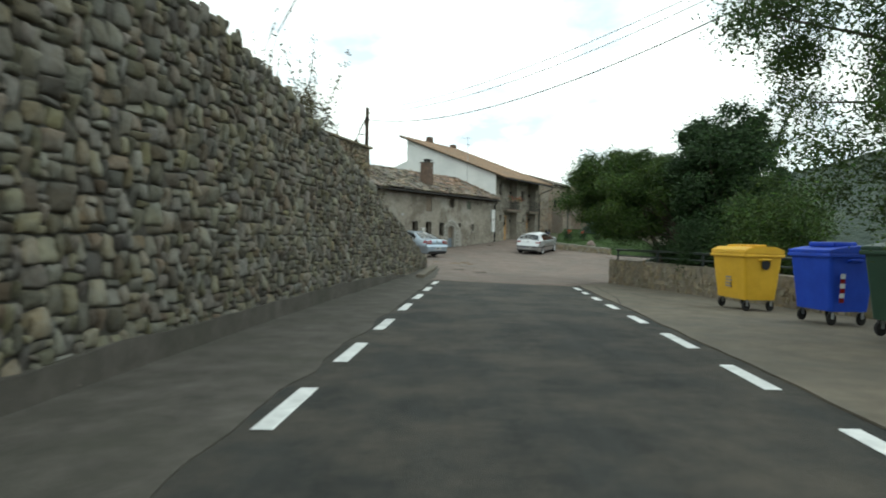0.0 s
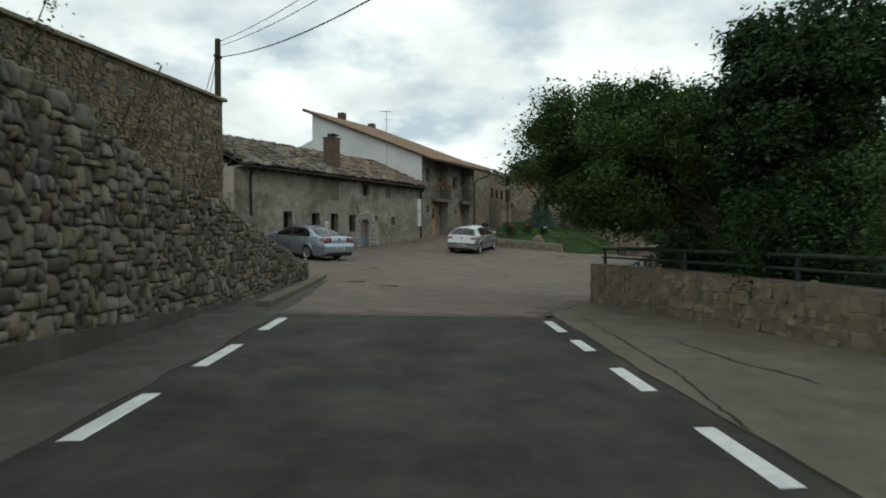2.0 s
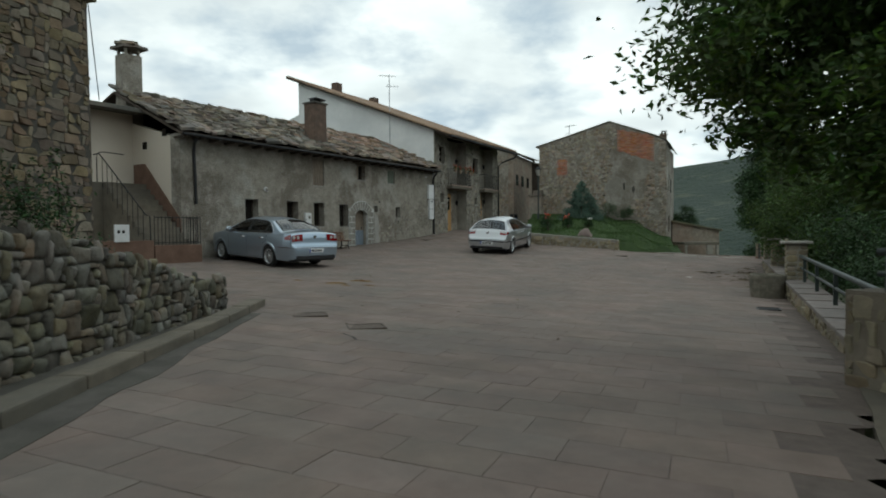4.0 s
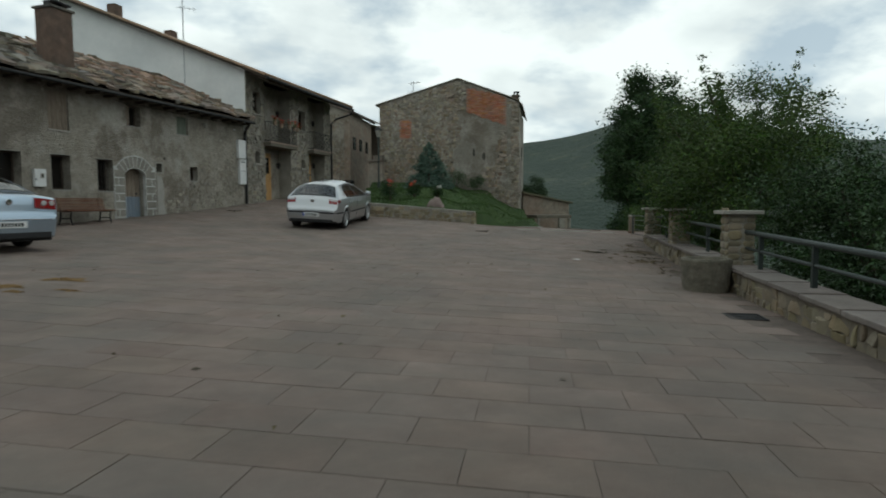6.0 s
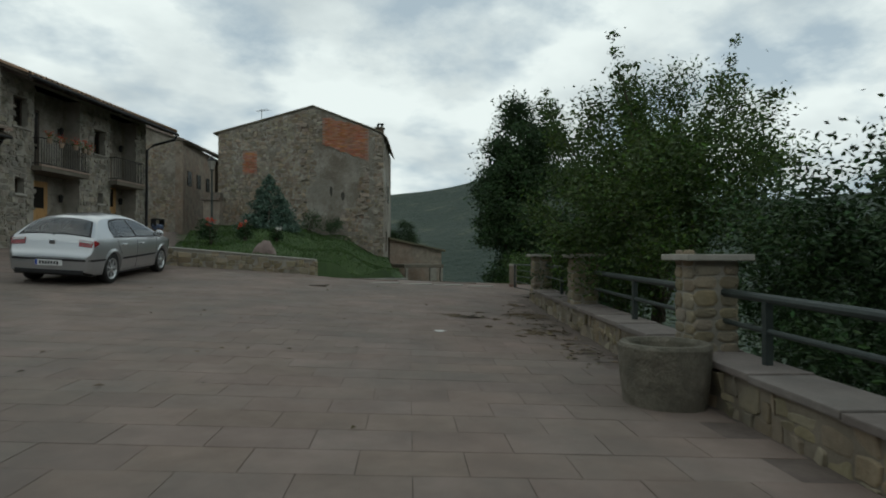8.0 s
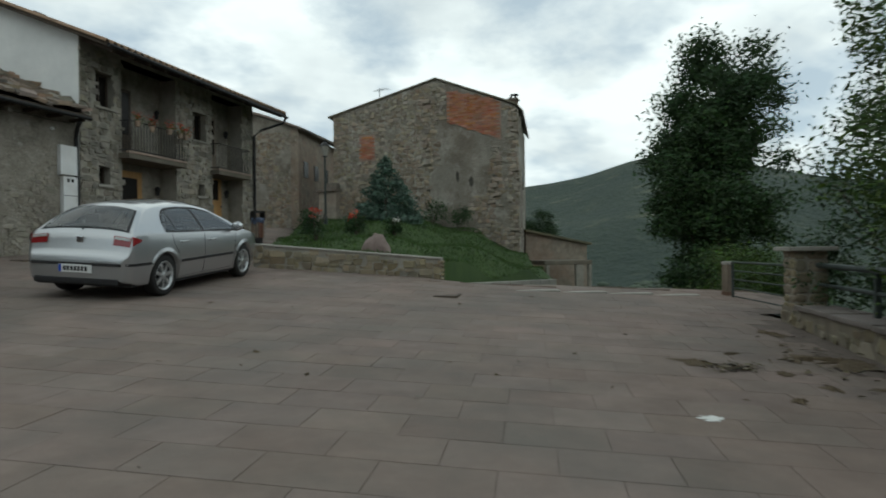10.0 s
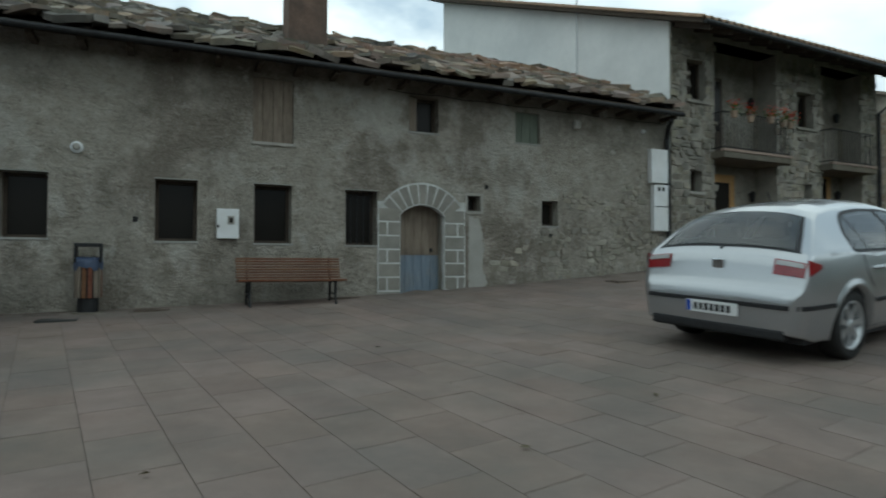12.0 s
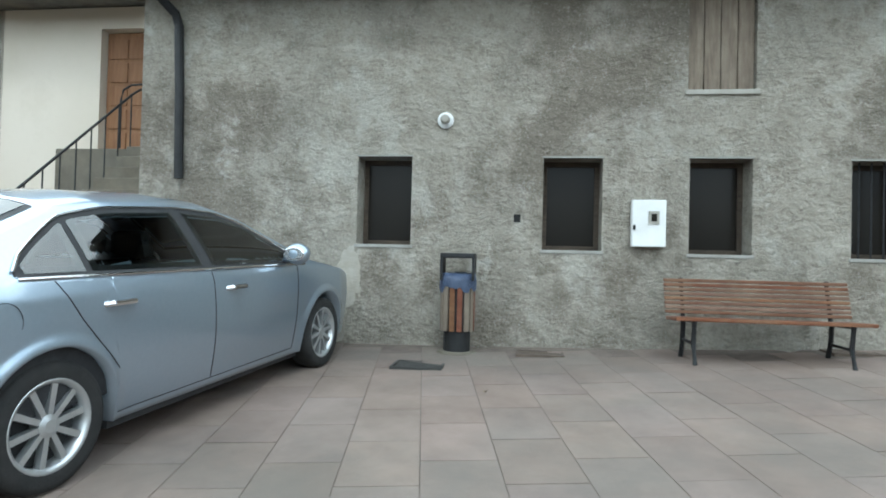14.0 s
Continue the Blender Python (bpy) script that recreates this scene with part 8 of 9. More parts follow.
SALOON = dict(crease=0.90, seat_x=2.42, L=4.77, paint=car_paint_blue, paint_label="pale blue metallic body", rear=1.12, front=3.83, arch=0.375, tumble=0.46,
              top=[(0, 0.62), (0.02, 0.68), (0.065, 0.72), (0.08, 0.86), (0.095, 1.02), (0.14, 1.055), (0.55, 1.09), (0.66, 1.12), (1.0, 1.28), (1.35, 1.405), (1.7, 1.455), (2.3, 1.472), (2.7, 1.45), (2.95, 1.385), (3.3, 1.21), (3.66, 1.02), (3.85, 0.975), (4.35, 0.87), (4.6, 0.76), (4.72, 0.63), (4.77, 0.52)],
              half=[(0, 0.76), (0.04, 0.82), (0.12, 0.86), (0.4, 0.895), (1.0, 0.908), (2.4, 0.91), (3.7, 0.905), (4.2, 0.88), (4.5, 0.80), (4.68, 0.68), (4.77, 0.55)],
              belt=[(0, 1.0), (1.0, 1.0), (2.4, 0.965), (3.7, 0.93), (4.77, 0.9)], win=(0.98, 3.5), wround=0.50, wf=0.60, panes=[(0.98, 1.36), (1.40, 2.24), (2.34, 3.5)],
              chrome=True, surround=TRIM_BLACK, rear_glass=(0.66, 1.30), front_glass=(2.98, 3.64),
              seams=[[(2.29, 0.27), (2.285, 0.6), (2.29, 0.95)], [(1.5, 0.5), (1.28, 0.78), (1.16, 0.98)], [(3.32, 0.27), (3.33, 0.6), (3.37, 0.93)], [(1.52, 0.26), (3.32, 0.26)]],
              handles=[(1.52, 0.84), (2.52, 0.83)], mirror=(3.22, 0.97), spokes=10, spoke_w=0.016, rear_fn=saloon_rear)
build_car("saloon_car", car_matrix((-0.50, 37.64), (-0.70, 0.714), 1.12, 0.90), SALOON, "pale blue metallic saloon car parked nose to the grey house")
build_car("hatchback_car", car_matrix((6.75, 42.32), (0.47, 0.883), 0.80, 0.86), HATCH, "silver five-door hatchback parked on the square beside the lawn wall")

# ---- refuse containers ----
def container(m, body_mat, lid_mat, lid_style, label):
    c = thing("wheeled_container", m, label, "container", "refuse containers")
    bm = bmesh.new()
    # tapered body: front at -y, width along x
    lo = [(-0.56, -0.40), (0.56, -0.40), (0.56, 0.40), (-0.56, 0.40)]
    hi = [(-0.64, -0.50), (0.64, -0.50), (0.64, 0.50), (-0.64, 0.50)]
    a = [bm.verts.new((x, y, 0.22)) for x, y in lo]
    b = [bm.verts.new((x, y, 1.08)) for x, y in hi]
    bm.faces.new(a[::-1]); bm.faces.new(b)
    for k in range(4):
        bm.faces.new((a[k], a[(k + 1) % 4], b[(k + 1) % 4], b[k]))
    es = [e for e in bm.edges if abs(e.verts[0].co.z - e.verts[1].co.z) > 0.5]
    bmesh.ops.bevel(bm, geom=es, offset=0.07, segments=4, affect="EDGES", profile=0.5)
    part("body", bm, body_mat, c, smooth=False)
    bm = bmesh.new()
    box(bm, (-0.68, -0.54, 1.06), (0.68, 0.54, 1.12), bevel=0.02)
    part("collar", bm, body_mat, c)
    bm = bmesh.new()
    if lid_style == "slot":
        prof = [(-0.53, 1.12), (-0.52, 1.2), (-0.3, 1.27), (0.3, 1.27), (0.52, 1.2), (0.53, 1.12)]
    else:
        prof = [(-0.53, 1.12), (-0.53, 1.17), (-0.2, 1.22), (0.35, 1.25), (0.52, 1.20), (0.53, 1.12)]
    prism(bm, prof, -0.67, 0.67, Matrix(((0, 0, 1, 0), (1, 0, 0, 0), (0, 1, 0, 0), (0, 0, 0, 1))))
    bmesh.ops.recalc_face_normals(bm, faces=bm.faces)
    bmesh.ops.bevel(bm, geom=list(bm.edges), offset=0.015, segments=2, affect="EDGES")
    lid = part("lid", bm, lid_mat, c)
    if lid_style == "slot":
        for x in (-0.36, 0.0, 0.36):
            bm = bmesh.new()
            box(bm, (x - 0.1, -0.2, 1.26), (x + 0.1, 0.2, 1.31), bevel=0.02)
            part("lid_rib", bm, lid_mat, lid)
    else:
        bm = bmesh.new()
        box(bm, (-0.4, -0.25, 1.22), (0.4, 0.25, 1.30), bevel=0.03)
        part("lid_panel", bm, lid_mat, lid)
    for sx in (-1, 1):
        bm = bmesh.new()
        tube(bm, [(sx * 0.64, -0.12, 1.0), (sx * 0.72, -0.12, 1.02), (sx * 0.72, 0.12, 1.02), (sx * 0.64, 0.12, 1.0)], 0.02, 8)
        part("trunnion", bm, body_mat, c)
    for sx in (-0.46, 0.46):
        for sy in (-0.32, 0.32):
            bm = bmesh.new()
            lathe(bm, [(0.0, -0.03), (0.09, -0.03), (0.1, -0.015), (0.1, 0.015), (0.09, 0.03), (0.0, 0.03)], 18, pose(sx, sy, 0.1, 0, 90))
            w = part("castor", bm, TYRE, c)
            bm = bmesh.new()
            box(bm, (sx - 0.045, sy - 0.03, 0.1), (sx - 0.035, sy + 0.03, 0.23))
            box(bm, (sx + 0.035, sy - 0.03, 0.1), (sx + 0.045, sy + 0.03, 0.23))
            part("fork", bm, GALV, w)
    return c


def plastic(name, c1, c2):
    return surf(name, c1, c2, 3, 0.5, 0.1, 40, tuple(v * 0.75 for v in c1), 2.0, 0.4)


YELLOW, BLUEP, GREENP = plastic("yellow_plastic", (0.62, 0.36, 0.025), (0.72, 0.44, 0.04)), plastic("blue_plastic", (0.012, 0.05, 0.42), (0.02, 0.075, 0.52)), plastic("dark_green_plastic", (0.022, 0.055, 0.034), (0.035, 0.075, 0.045))
CONT = [((6.34, 13.42), 0.97, YELLOW, "slot", "yellow plastic wheeled recycling container"), ((6.40, 10.75), 0.74, BLUEP, "flat", "blue plastic wheeled recycling container"), ((6.14, 8.45), 0.97, GREENP, "flat", "dark green wheeled refuse container")]
for (x, y), long, mt, st, lb in CONT:
    cm = pose(x - 0.12, y, square_z(x, y) + 0.035, 0, 0, -84 + (x - 6.5) * 10) @ Matrix.Diagonal((long, 0.77, 1, 1))
    c = container(cm, mt, mt, st, lb)
    bm = bmesh.new()
    if mt is YELLOW:
        lathe(bm, [(0.0, 0.0), (0.11, 0.0), (0.11, 0.02), (0.0, 0.02)], 18, pose(0.635, 0.05, 0.93, 0, 90))
        part("round_opening", bm, TRIM_BLACK, c, "dark round opening in the end")
        bm = bmesh.new()
        for k in range(4):
            box(bm, (-0.12, -0.452, 0.45 + 0.06 * k), (0.10 - 0.03 * (k % 2), -0.43, 0.48 + 0.06 * k), pose(0.0, -0.015, 0))
        part("sticker_bars", bm, SILLS, c, "worn printed notice")
    elif mt is BLUEP:
        for k in range(6):
            b2 = bmesh.new()
            box(b2, (0.60, -0.3, 0.42 + 0.075 * k), (0.615, -0.2, 0.49 + 0.075 * k), pose(0, 0, 0, 0, 5))
            part("warning_stripe", b2, PLATE if k % 2 else RED_LENS, c, "red and white warning stripe")
        bm.free()
    else:
        lathe(bm, [(0.0, 0.0), (0.07, 0.0), (0.07, 0.004), (0.0, 0.004)], 18, pose(0.2, -0.468, 0.78, 90))
        part("sticker", bm, SILLS, c, "small pale round sticker")

# ---- bench, bins, covers ----
SLAT = surf("red_brown_bench_slat", (0.085, 0.034, 0.02), (0.145, 0.06, 0.035), 4, 0.6, 0.3, 40, (0.2, 0.13, 0.085), 2.5, 0.5, objrand=0.15, squash=(1, 1, 5))


def bench(m):
    b = thing("bench", m, "slatted red-brown wooden bench with black iron legs by the wall", "bench")
    for k in range(5):
        bm = bmesh.new()
        box(bm, (-0.78, -0.42 + k * 0.088, 0.43 - 0.006 * k), (0.78, -0.345 + k * 0.088, 0.465 - 0.006 * k), bevel=0.008)
        part("seat_slat", bm, SLAT, b)
    for k in range(8):
        bm = bmesh.new()
        z = 0.47 + k * 0.047
        box(bm, (-0.78, 0.02 + k * 0.0135, z), (0.78, 0.05 + k * 0.0135, z + 0.036), bevel=0.008)
        part("back_slat", bm, SLAT, b)
    for x in (-0.62, 0.62):
        bm = bmesh.new()
        tube(bm, [(x, -0.40, 0.0), (x, -0.33, 0.2), (x, -0.36, 0.42), (x, -0.1, 0.415), (x, 0.05, 0.42), (x, 0.16, 0.84)], 0.022, 8)
        tube(bm, [(x, 0.12, 0.0), (x, 0.05, 0.2), (x, 0.03, 0.42)], 0.022, 8)
        tube(bm, [(x, -0.33, 0.2), (x, 0.05, 0.2)], 0.015, 6)
        part("leg", bm, IRON, b, "cast iron leg")
    return b


bx, by = (LOW @ Vector((0.26, -0.6, 0))).xy
bench(LOW @ pose(0.26, -0.46, square_z(bx, by)) @ Matrix.Diagonal((1.04, 0.95, 0.88, 1)))


def slat_bin(m, label, bag=True):
    b = thing("litter_bin", m, label, "litter bin")
    bm = bmesh.new()
    lathe(bm, [(0.0, 0.0), (0.2, 0.0), (0.19, 0.02), (0.0, 0.02)], 20)
    part("foot_plate", bm, CONCRETE, b)
    bm = bmesh.new()
    lathe(bm, [(0.0, 0.02), (0.135, 0.02), (0.135, 0.26), (0.155, 0.27), (0.155, 0.74), (0.0, 0.74)], 20)
    part("drum", bm, IRON, b)
    for k in range(14):
        bm = bmesh.new()
        mm = pose(0, 0, 0, 0, 0, 360 * k / 14)
        box(bm, (0.153, -0.026, 0.22), (0.172, 0.026, 0.74), mm, bevel=0.004)
        part("slat", bm, SLAT if k % 5 in (0, 1) else WOOD_OLD, b)
    bm = bmesh.new()
    for sx in (-1, 1):
        box(bm, (sx * 0.17 - 0.025 * (sx > 0), -0.13, 0.72), (sx * 0.17 + 0.025 * (sx < 0), 0.13, 0.98), bevel=0.006)
    box(bm, (-0.17, -0.13, 0.94), (0.17, 0.13, 0.99), bevel=0.012)
    part("hood", bm, IRON, b, "dark metal hood with a square opening")
    if bag:
        bm = bmesh.new()
        rr = random.Random(3)
        n = 28
        rings = []
        for z, r in ((0.76, 0.15), (0.79, 0.178), (0.72, 0.186), (0.64, 0.184)):
            rings.append([bm.verts.new(((r + rr.uniform(-0.008, 0.010)) * math.cos(2 * math.pi * k / n), (r + rr.uniform(-0.008, 0.01)) * math.sin(2 * math.pi * k / n), z + (rr.uniform(-0.045, 0.03) if z < 0.7 else rr.uniform(-0.01, 0.01)))) for k in range(n)])
        for p, q in zip(rings, rings[1:]):
            for k in range(n):
                bm.faces.new((p[k], p[(k + 1) % n], q[(k + 1) % n], q[k]))
        part("bin_bag", bm, surf("blue_black_plastic_bag", (0.03, 0.04, 0.07), (0.06, 0.08, 0.13), 10, 0.3, 0.6, 30), b, "crumpled dark blue bin bag over the rim", smooth=True)
    return b


bx, by = (LOW @ Vector((-2.52, -0.28, 0))).xy
slat_bin(LOW @ pose(-2.52, -0.28, square_z(bx, by) + 0.0), "round slatted litter bin with dark blue bag by the wall")
slat_bin(pose(8.45, 50.6, square_z(8.45, 50.6), 0, 0, 30), "round slatted litter bin with dark hood at the lane corner")


def cover(x, y, w, d, ang, label, material=None):
    material = material or IRON
    c = thing("drain_cover", pose(x, y, square_z(x, y) + 0.007, 0, 0, ang), label, "drain cover")
    bm = bmesh.new()
    for lo, hi in (((-w / 2, -d / 2, -0.03), (-w / 2 + 0.025, d / 2, 0.012)), ((w / 2 - 0.025, -d / 2, -0.03), (w / 2, d / 2, 0.012)), ((-w / 2 + 0.025, -d / 2, -0.03), (w / 2 - 0.025, -d / 2 + 0.025, 0.012)), ((-w / 2 + 0.025, d / 2 - 0.025, -0.03), (w / 2 - 0.025, d / 2, 0.012))):
        box(bm, lo, hi)
    part("rim_frame", bm, material, c)
    n = 1 if material is not IRON else int(w / 0.05)
    for k in range(n):
        bm = bmesh.new()
        x0 = -w / 2 + 0.03 + (w - 0.06) * k / n
        box(bm, (x0, -d / 2 + 0.03, -0.02), (x0 + (0.028 if n > 1 else w - 0.06), d / 2 - 0.03, 0.008), bevel=0.003)
        part("grate_bar" if n > 1 else "plate", bm, material, c)
    # near-black plate painted as the shaded depth below the cover
    bm = bmesh.new()
    box(bm, (-w / 2 + 0.02, -d / 2 + 0.02, -0.03), (w / 2 - 0.02, d / 2 - 0.02, -0.015))
    part("pit", bm, SHADE_BLACK, c)


IRON_PLATE = surf("dark_iron_plate", (0.03, 0.03, 0.028), (0.05, 0.048, 0.044), 9, 0.7, 0.4, 70)
RUST = surf("rusty_iron", (0.06, 0.045, 0.035), (0.11, 0.085, 0.065), 8, 0.8, 0.4, 60)
FA = math.degrees(math.atan2(0.7981, 0.6025))
cover(-2.03, 40.32, 0.46, 0.36, FA, "flat dark iron cover plate set in the paving by the bin", IRON_PLATE)
cover(-1.86, 41.56, 0.46, 0.30, FA, "rusty drain cover set in the paving by the wall", RUST)
cover(-0.25, 44.0, 0.45, 0.3, FA, "black drain cover in the paving by the bench", RUST)
cover(3.55, 47.6, 0.5, 0.4, FA, "dark drain cover at the foot of the house wall", RUST)
cover(0.63, 27.48, 0.52, 0.44, 10, "square dark iron manhole cover in the paving", RUST)
cover(1.53, 26.43, 0.52, 0.44, 10, "square dark manhole cover near the kerb", RUST)
cover(9.12, 29.15, 0.42, 0.42, 60, "square black drain grating beside the parapet")
cover(11.13, 41.87, 0.55, 0.4, 60, "flat dark drain cover near the lawn wall", RUST)

# ---- trees and shrubs ----
def crown_clumps(rnd, centre, rx, rz, n, rmin, rmax, flat=0.0):
    out = []
    for _ in range(n):
        d = Vector((rnd.gauss(0, 1), rnd.gauss(0, 1), rnd.gauss(0, 1))).normalized()
        k = rnd.random() ** 0.5
        p = Vector(centre) + Vector((d.x * rx, d.y * rx, d.z * rz)) * k
        if p.z < centre[2] - rz * (1 - flat):
            p.z = centre[2] - rz * (1 - flat)
        out.append((p, rnd.uniform(rmin, rmax)))
    return out


def tree(name, base, height, centre_z, rx, rz, material, label, seed, leaves=9000, leaf=0.075, clumps=46, cr=(0.35, 0.8), trunk_r=0.14, shoots=0, category="tree", squash=0.8, lean=(0, 0)):
    """A tapered trunk with limbs reaching into an uneven crown of small leaves. Heights are in world metres."""
    rnd = random.Random(seed)
    x, y, z = base
    t = thing(name, pose(x, y, z), label, category)
    c = (lean[0], lean[1], centre_z - z)
    cl = crown_clumps(rnd, c, rx, rz, clumps, *cr)
    if shoots:
        for _ in range(shoots):
            a = rnd.uniform(0, 6.28)
            r = rnd.uniform(0.2, 0.95) * rx
            b0 = Vector((c[0] + math.cos(a) * r, c[1] + math.sin(a) * r, c[2] + rz * 0.45))
            rise = Vector((math.cos(a) * 0.35, math.sin(a) * 0.35, 1.0))
            ln = rnd.uniform(0.9, 1.7)
            for k in range(6):
                cl.append((b0 + rise * ln * k / 6, 0.2 - 0.022 * k))
    bm = bmesh.new()
    top = Vector((c[0] + rnd.uniform(-0.2, 0.2), c[1] + rnd.uniform(-0.2, 0.2), max(c[2] + rz * 0.5, 0.5)))
    n = 6
    tube(bm, [Vector((0, 0, -0.4)).lerp(top, k / n) + Vector((rnd.uniform(-0.06, 0.06), rnd.uniform(-0.06, 0.06), 0)) for k in range(n + 1)], trunk_r, 9, radii=[trunk_r * (1.15 - 0.95 * k / n) for k in range(n + 1)])
    part("trunk", bm, BARK, t)
    for k in range(min(14, len(cl))):
        p, r = cl[k * len(cl) // 14]
        bm = bmesh.new()
        s = Vector((0, 0, max(0.2, (c[2] - rz * 0.6) * rnd.uniform(0.6, 1.0))))
        mid = s.lerp(p, 0.5) + Vector((rnd.uniform(-0.15, 0.15), rnd.uniform(-0.15, 0.15), rnd.uniform(0, 0.25)))
        tube(bm, [s, mid, p], 0.03, 6, radii=[trunk_r * 0.4, trunk_r * 0.22, 0.012])
        part("limb", bm, BARK, t)
    V, F = leaf_cloud(rnd, cl, leaves, leaf, squash)
    cloud_ob("crown", V, F, material, t)
    return t


tree("tree", (7.7, 20.8, -0.6), 7, 2.85, 2.3, 1.5, LEAF_MID, "broad round-crowned tree overhanging the low wall", 101, 125000, 0.043, 260, (0.2, 0.46), 0.11, lean=(-1.1, 1.6))
tree("tree", (8.5, 19.5, -0.9), 9, 3.1, 1.6, 2.2, LEAF_DARK, "tall dark feathery tree behind the low wall", 102, 75000, 0.05, 190, (0.18, 0.42), 0.16, shoots=5)
tree("tree", (8.9, 5.6, -0.6), 9, 3.75, 2.7, 2.6, LEAF_MID, "leafy tree hanging over the road edge by the containers", 103, 190000, 0.028, 230, (0.2, 0.48), 0.17, lean=(-3.0, 1.6))
tree("tree", (14.7, 34.7, -2.0), 6, 1.9, 2.3, 2.0, LEAF_LIGHT, "bright green bushy tree with upright shoots behind the parapet", 104, 75000, 0.038, 150, (0.2, 0.48), 0.12, shoots=13)
tree("tree", (19.9, 45.2, -3.5), 11, 2.8, 1.75, 4.0, LEAF_DARK, "tall dense dark green tree beyond the gate", 105, 75000, 0.06, 150, (0.28, 0.55), 0.16)
for k, (x, y, cz, rx, rz, mt) in enumerate(((12.8, 30.2, 0.6, 1.7, 1.5, LEAF_DARK), (11.3, 27.4, 0.0, 1.4, 1.2, LEAF_DARK), (16.8, 37.6, 1.2, 1.8, 2.2, LEAF_DARK), (18.3, 42.2, -0.6, 1.4, 1.5, LEAF_MID), (10.6, 22.0, 1.2, 2.0, 2.0, LEAF_DARK), (8.6, 16.6, 1.5, 1.1, 1.5, LEAF_MID), (8.3, 21.6, 0.7, 1.2, 1.3, LEAF_DARK), (7.9, 19.0, 0.9, 1.0, 1.2, LEAF_DARK),
                                               (10.0, 17.0, -0.2, 1.6, 1.3, LEAF_DARK), (10.6, 14.6, -0.6, 1.8, 1.5, LEAF_DARK), (12.4, 24.6, 1.0, 2.2, 2.2, LEAF_DARK), (10.4, 10.2, -0.7, 1.8, 1.5, LEAF_MID), (16.5, 31.8, -0.2, 2.0, 1.8, LEAF_DARK), (22.6, 60.0, 1.2, 1.2, 1.6, LEAF_DARK), (12.5, 6.0, -0.6, 2.2, 1.6, LEAF_DARK))):
    tree("shrub", (x, y, cz - rz - 0.6), 3, cz, rx, rz, mt, "dense dark green shrub behind the wall", 120 + k, 30000, 0.036, 80, (0.2, 0.5), 0.06, category="shrub")
# scrub on the terrace above the retaining wall
for k, (x, y, cz, rx, rz, mt, n) in enumerate(((-3.15, 15.4, 3.75, 0.75, 0.9, TWIG, 3200), (-2.95, 17.3, 3.0, 0.6, 0.55, TWIG, 1800), (-3.3, 11.9, 3.9, 0.4, 0.35, TWIG, 350), (-3.4, 21.5, 2.5, 0.9, 0.8, TWIG, 1700), (-2.9, 24.6, 1.8, 0.8, 0.7, TWIG, 1300), (-3.0, 27.4, 0.9, 0.9, 0.9, LEAF_DARK, 2600), (-4.9, 18.7, 3.9, 0.9, 0.9, LEAF_MID, 1800))):
    tree("shrub", (x, y, cz - rz - 0.2), 2, cz, rx, rz, mt, "straggly half-bare shrub on top of the stone wall" if mt is TWIG else "green shrub on the terrace", 150 + k, n, 0.036, 16, (0.18, 0.36), 0.03, shoots=6, category="shrub")


def conifer(x, y, z, h, r, seed):
    rnd = random.Random(seed)
    t = thing("fir_tree", pose(x, y, z), "small dark blue-green fir tree on the lawn", "tree")
    bm = bmesh.new()
    tube(bm, [(0, 0, -0.2), (0, 0, h)], 0.05, 8, radii=[0.06, 0.01])
    part("trunk", bm, BARK, t)
    cl = []
    for k in range(260):
        u = rnd.random() ** 1.25
        a = rnd.uniform(0, 6.283)
        q = r * (1 - u) ** 0.75 * rnd.uniform(0.35, 1.0)
        cl.append((Vector((math.cos(a) * q, math.sin(a) * q, 0.12 + u * (h - 0.1) - q * 0.16)), 0.19 * (1 - u) + 0.07))
    V, F = leaf_cloud(rnd, cl, 16000, 0.05, 0.55)
    cloud_ob("crown", V, F, LEAF_FIR, t)


conifer(12.45, 51.4, mound_z(12.45, 51.4) - 0.05, 2.15, 1.2, 7)
WHITE_ROSE = leaf_mat("white_rose_petal", (0.55, 0.54, 0.50), (0.72, 0.70, 0.66), 8)
for k, (x, y, h, r, fl, lb) in enumerate(((9.85, 48.8, 0.8, 0.42, FLOWER, "red rose bush on the lawn"), (11.05, 49.2, 0.72, 0.30, FLOWER, "red rose bush on the lawn"), (12.2, 49.4, 0.5, 0.22, WHITE_ROSE, "small white rose bush on the lawn"), (15.7, 56.4, 1.0, 0.6, None, "dark shrub at the foot of the stone wall"), (16.6, 55.6, 0.7, 0.5, None, "dark shrub at the foot of the stone wall"), (14.5, 57.4, 0.7, 0.5, None, "dark shrub at the foot of the stone wall"))):
    rnd = random.Random(200 + k)
    z = mound_z(x, y)
    b = thing("rose_bush" if fl else "shrub", pose(x, y, z), lb, "shrub")
    bm = bmesh.new()
    for i in range(6):
        a = rnd.uniform(0, 6.28)
        tube(bm, [(0, 0, -0.1), (math.cos(a) * r * 0.4, math.sin(a) * r * 0.4, h * 0.5), (math.cos(a) * r * 0.8, math.sin(a) * r * 0.8, h * 0.9)], 0.012, 5)
    part("stem", bm, BARK, b)
    cl = [(Vector((rnd.uniform(-r, r) * 0.7, rnd.uniform(-r, r) * 0.7, h * rnd.uniform(0.3, 0.95))), r * 0.45) for _ in range(9)]
    cloud_ob("foliage", *leaf_cloud(rnd, cl, 900, 0.045), LEAF_DARK, b)
    if fl:
        cloud_ob("bloom", *leaf_cloud(rnd, [(Vector((rnd.uniform(-r, r) * 0.6, rnd.uniform(-r, r) * 0.6, h * rnd.uniform(0.8, 1.1))), 0.06) for _ in range(4)], 90, 0.035), fl, b, "rose blooms")

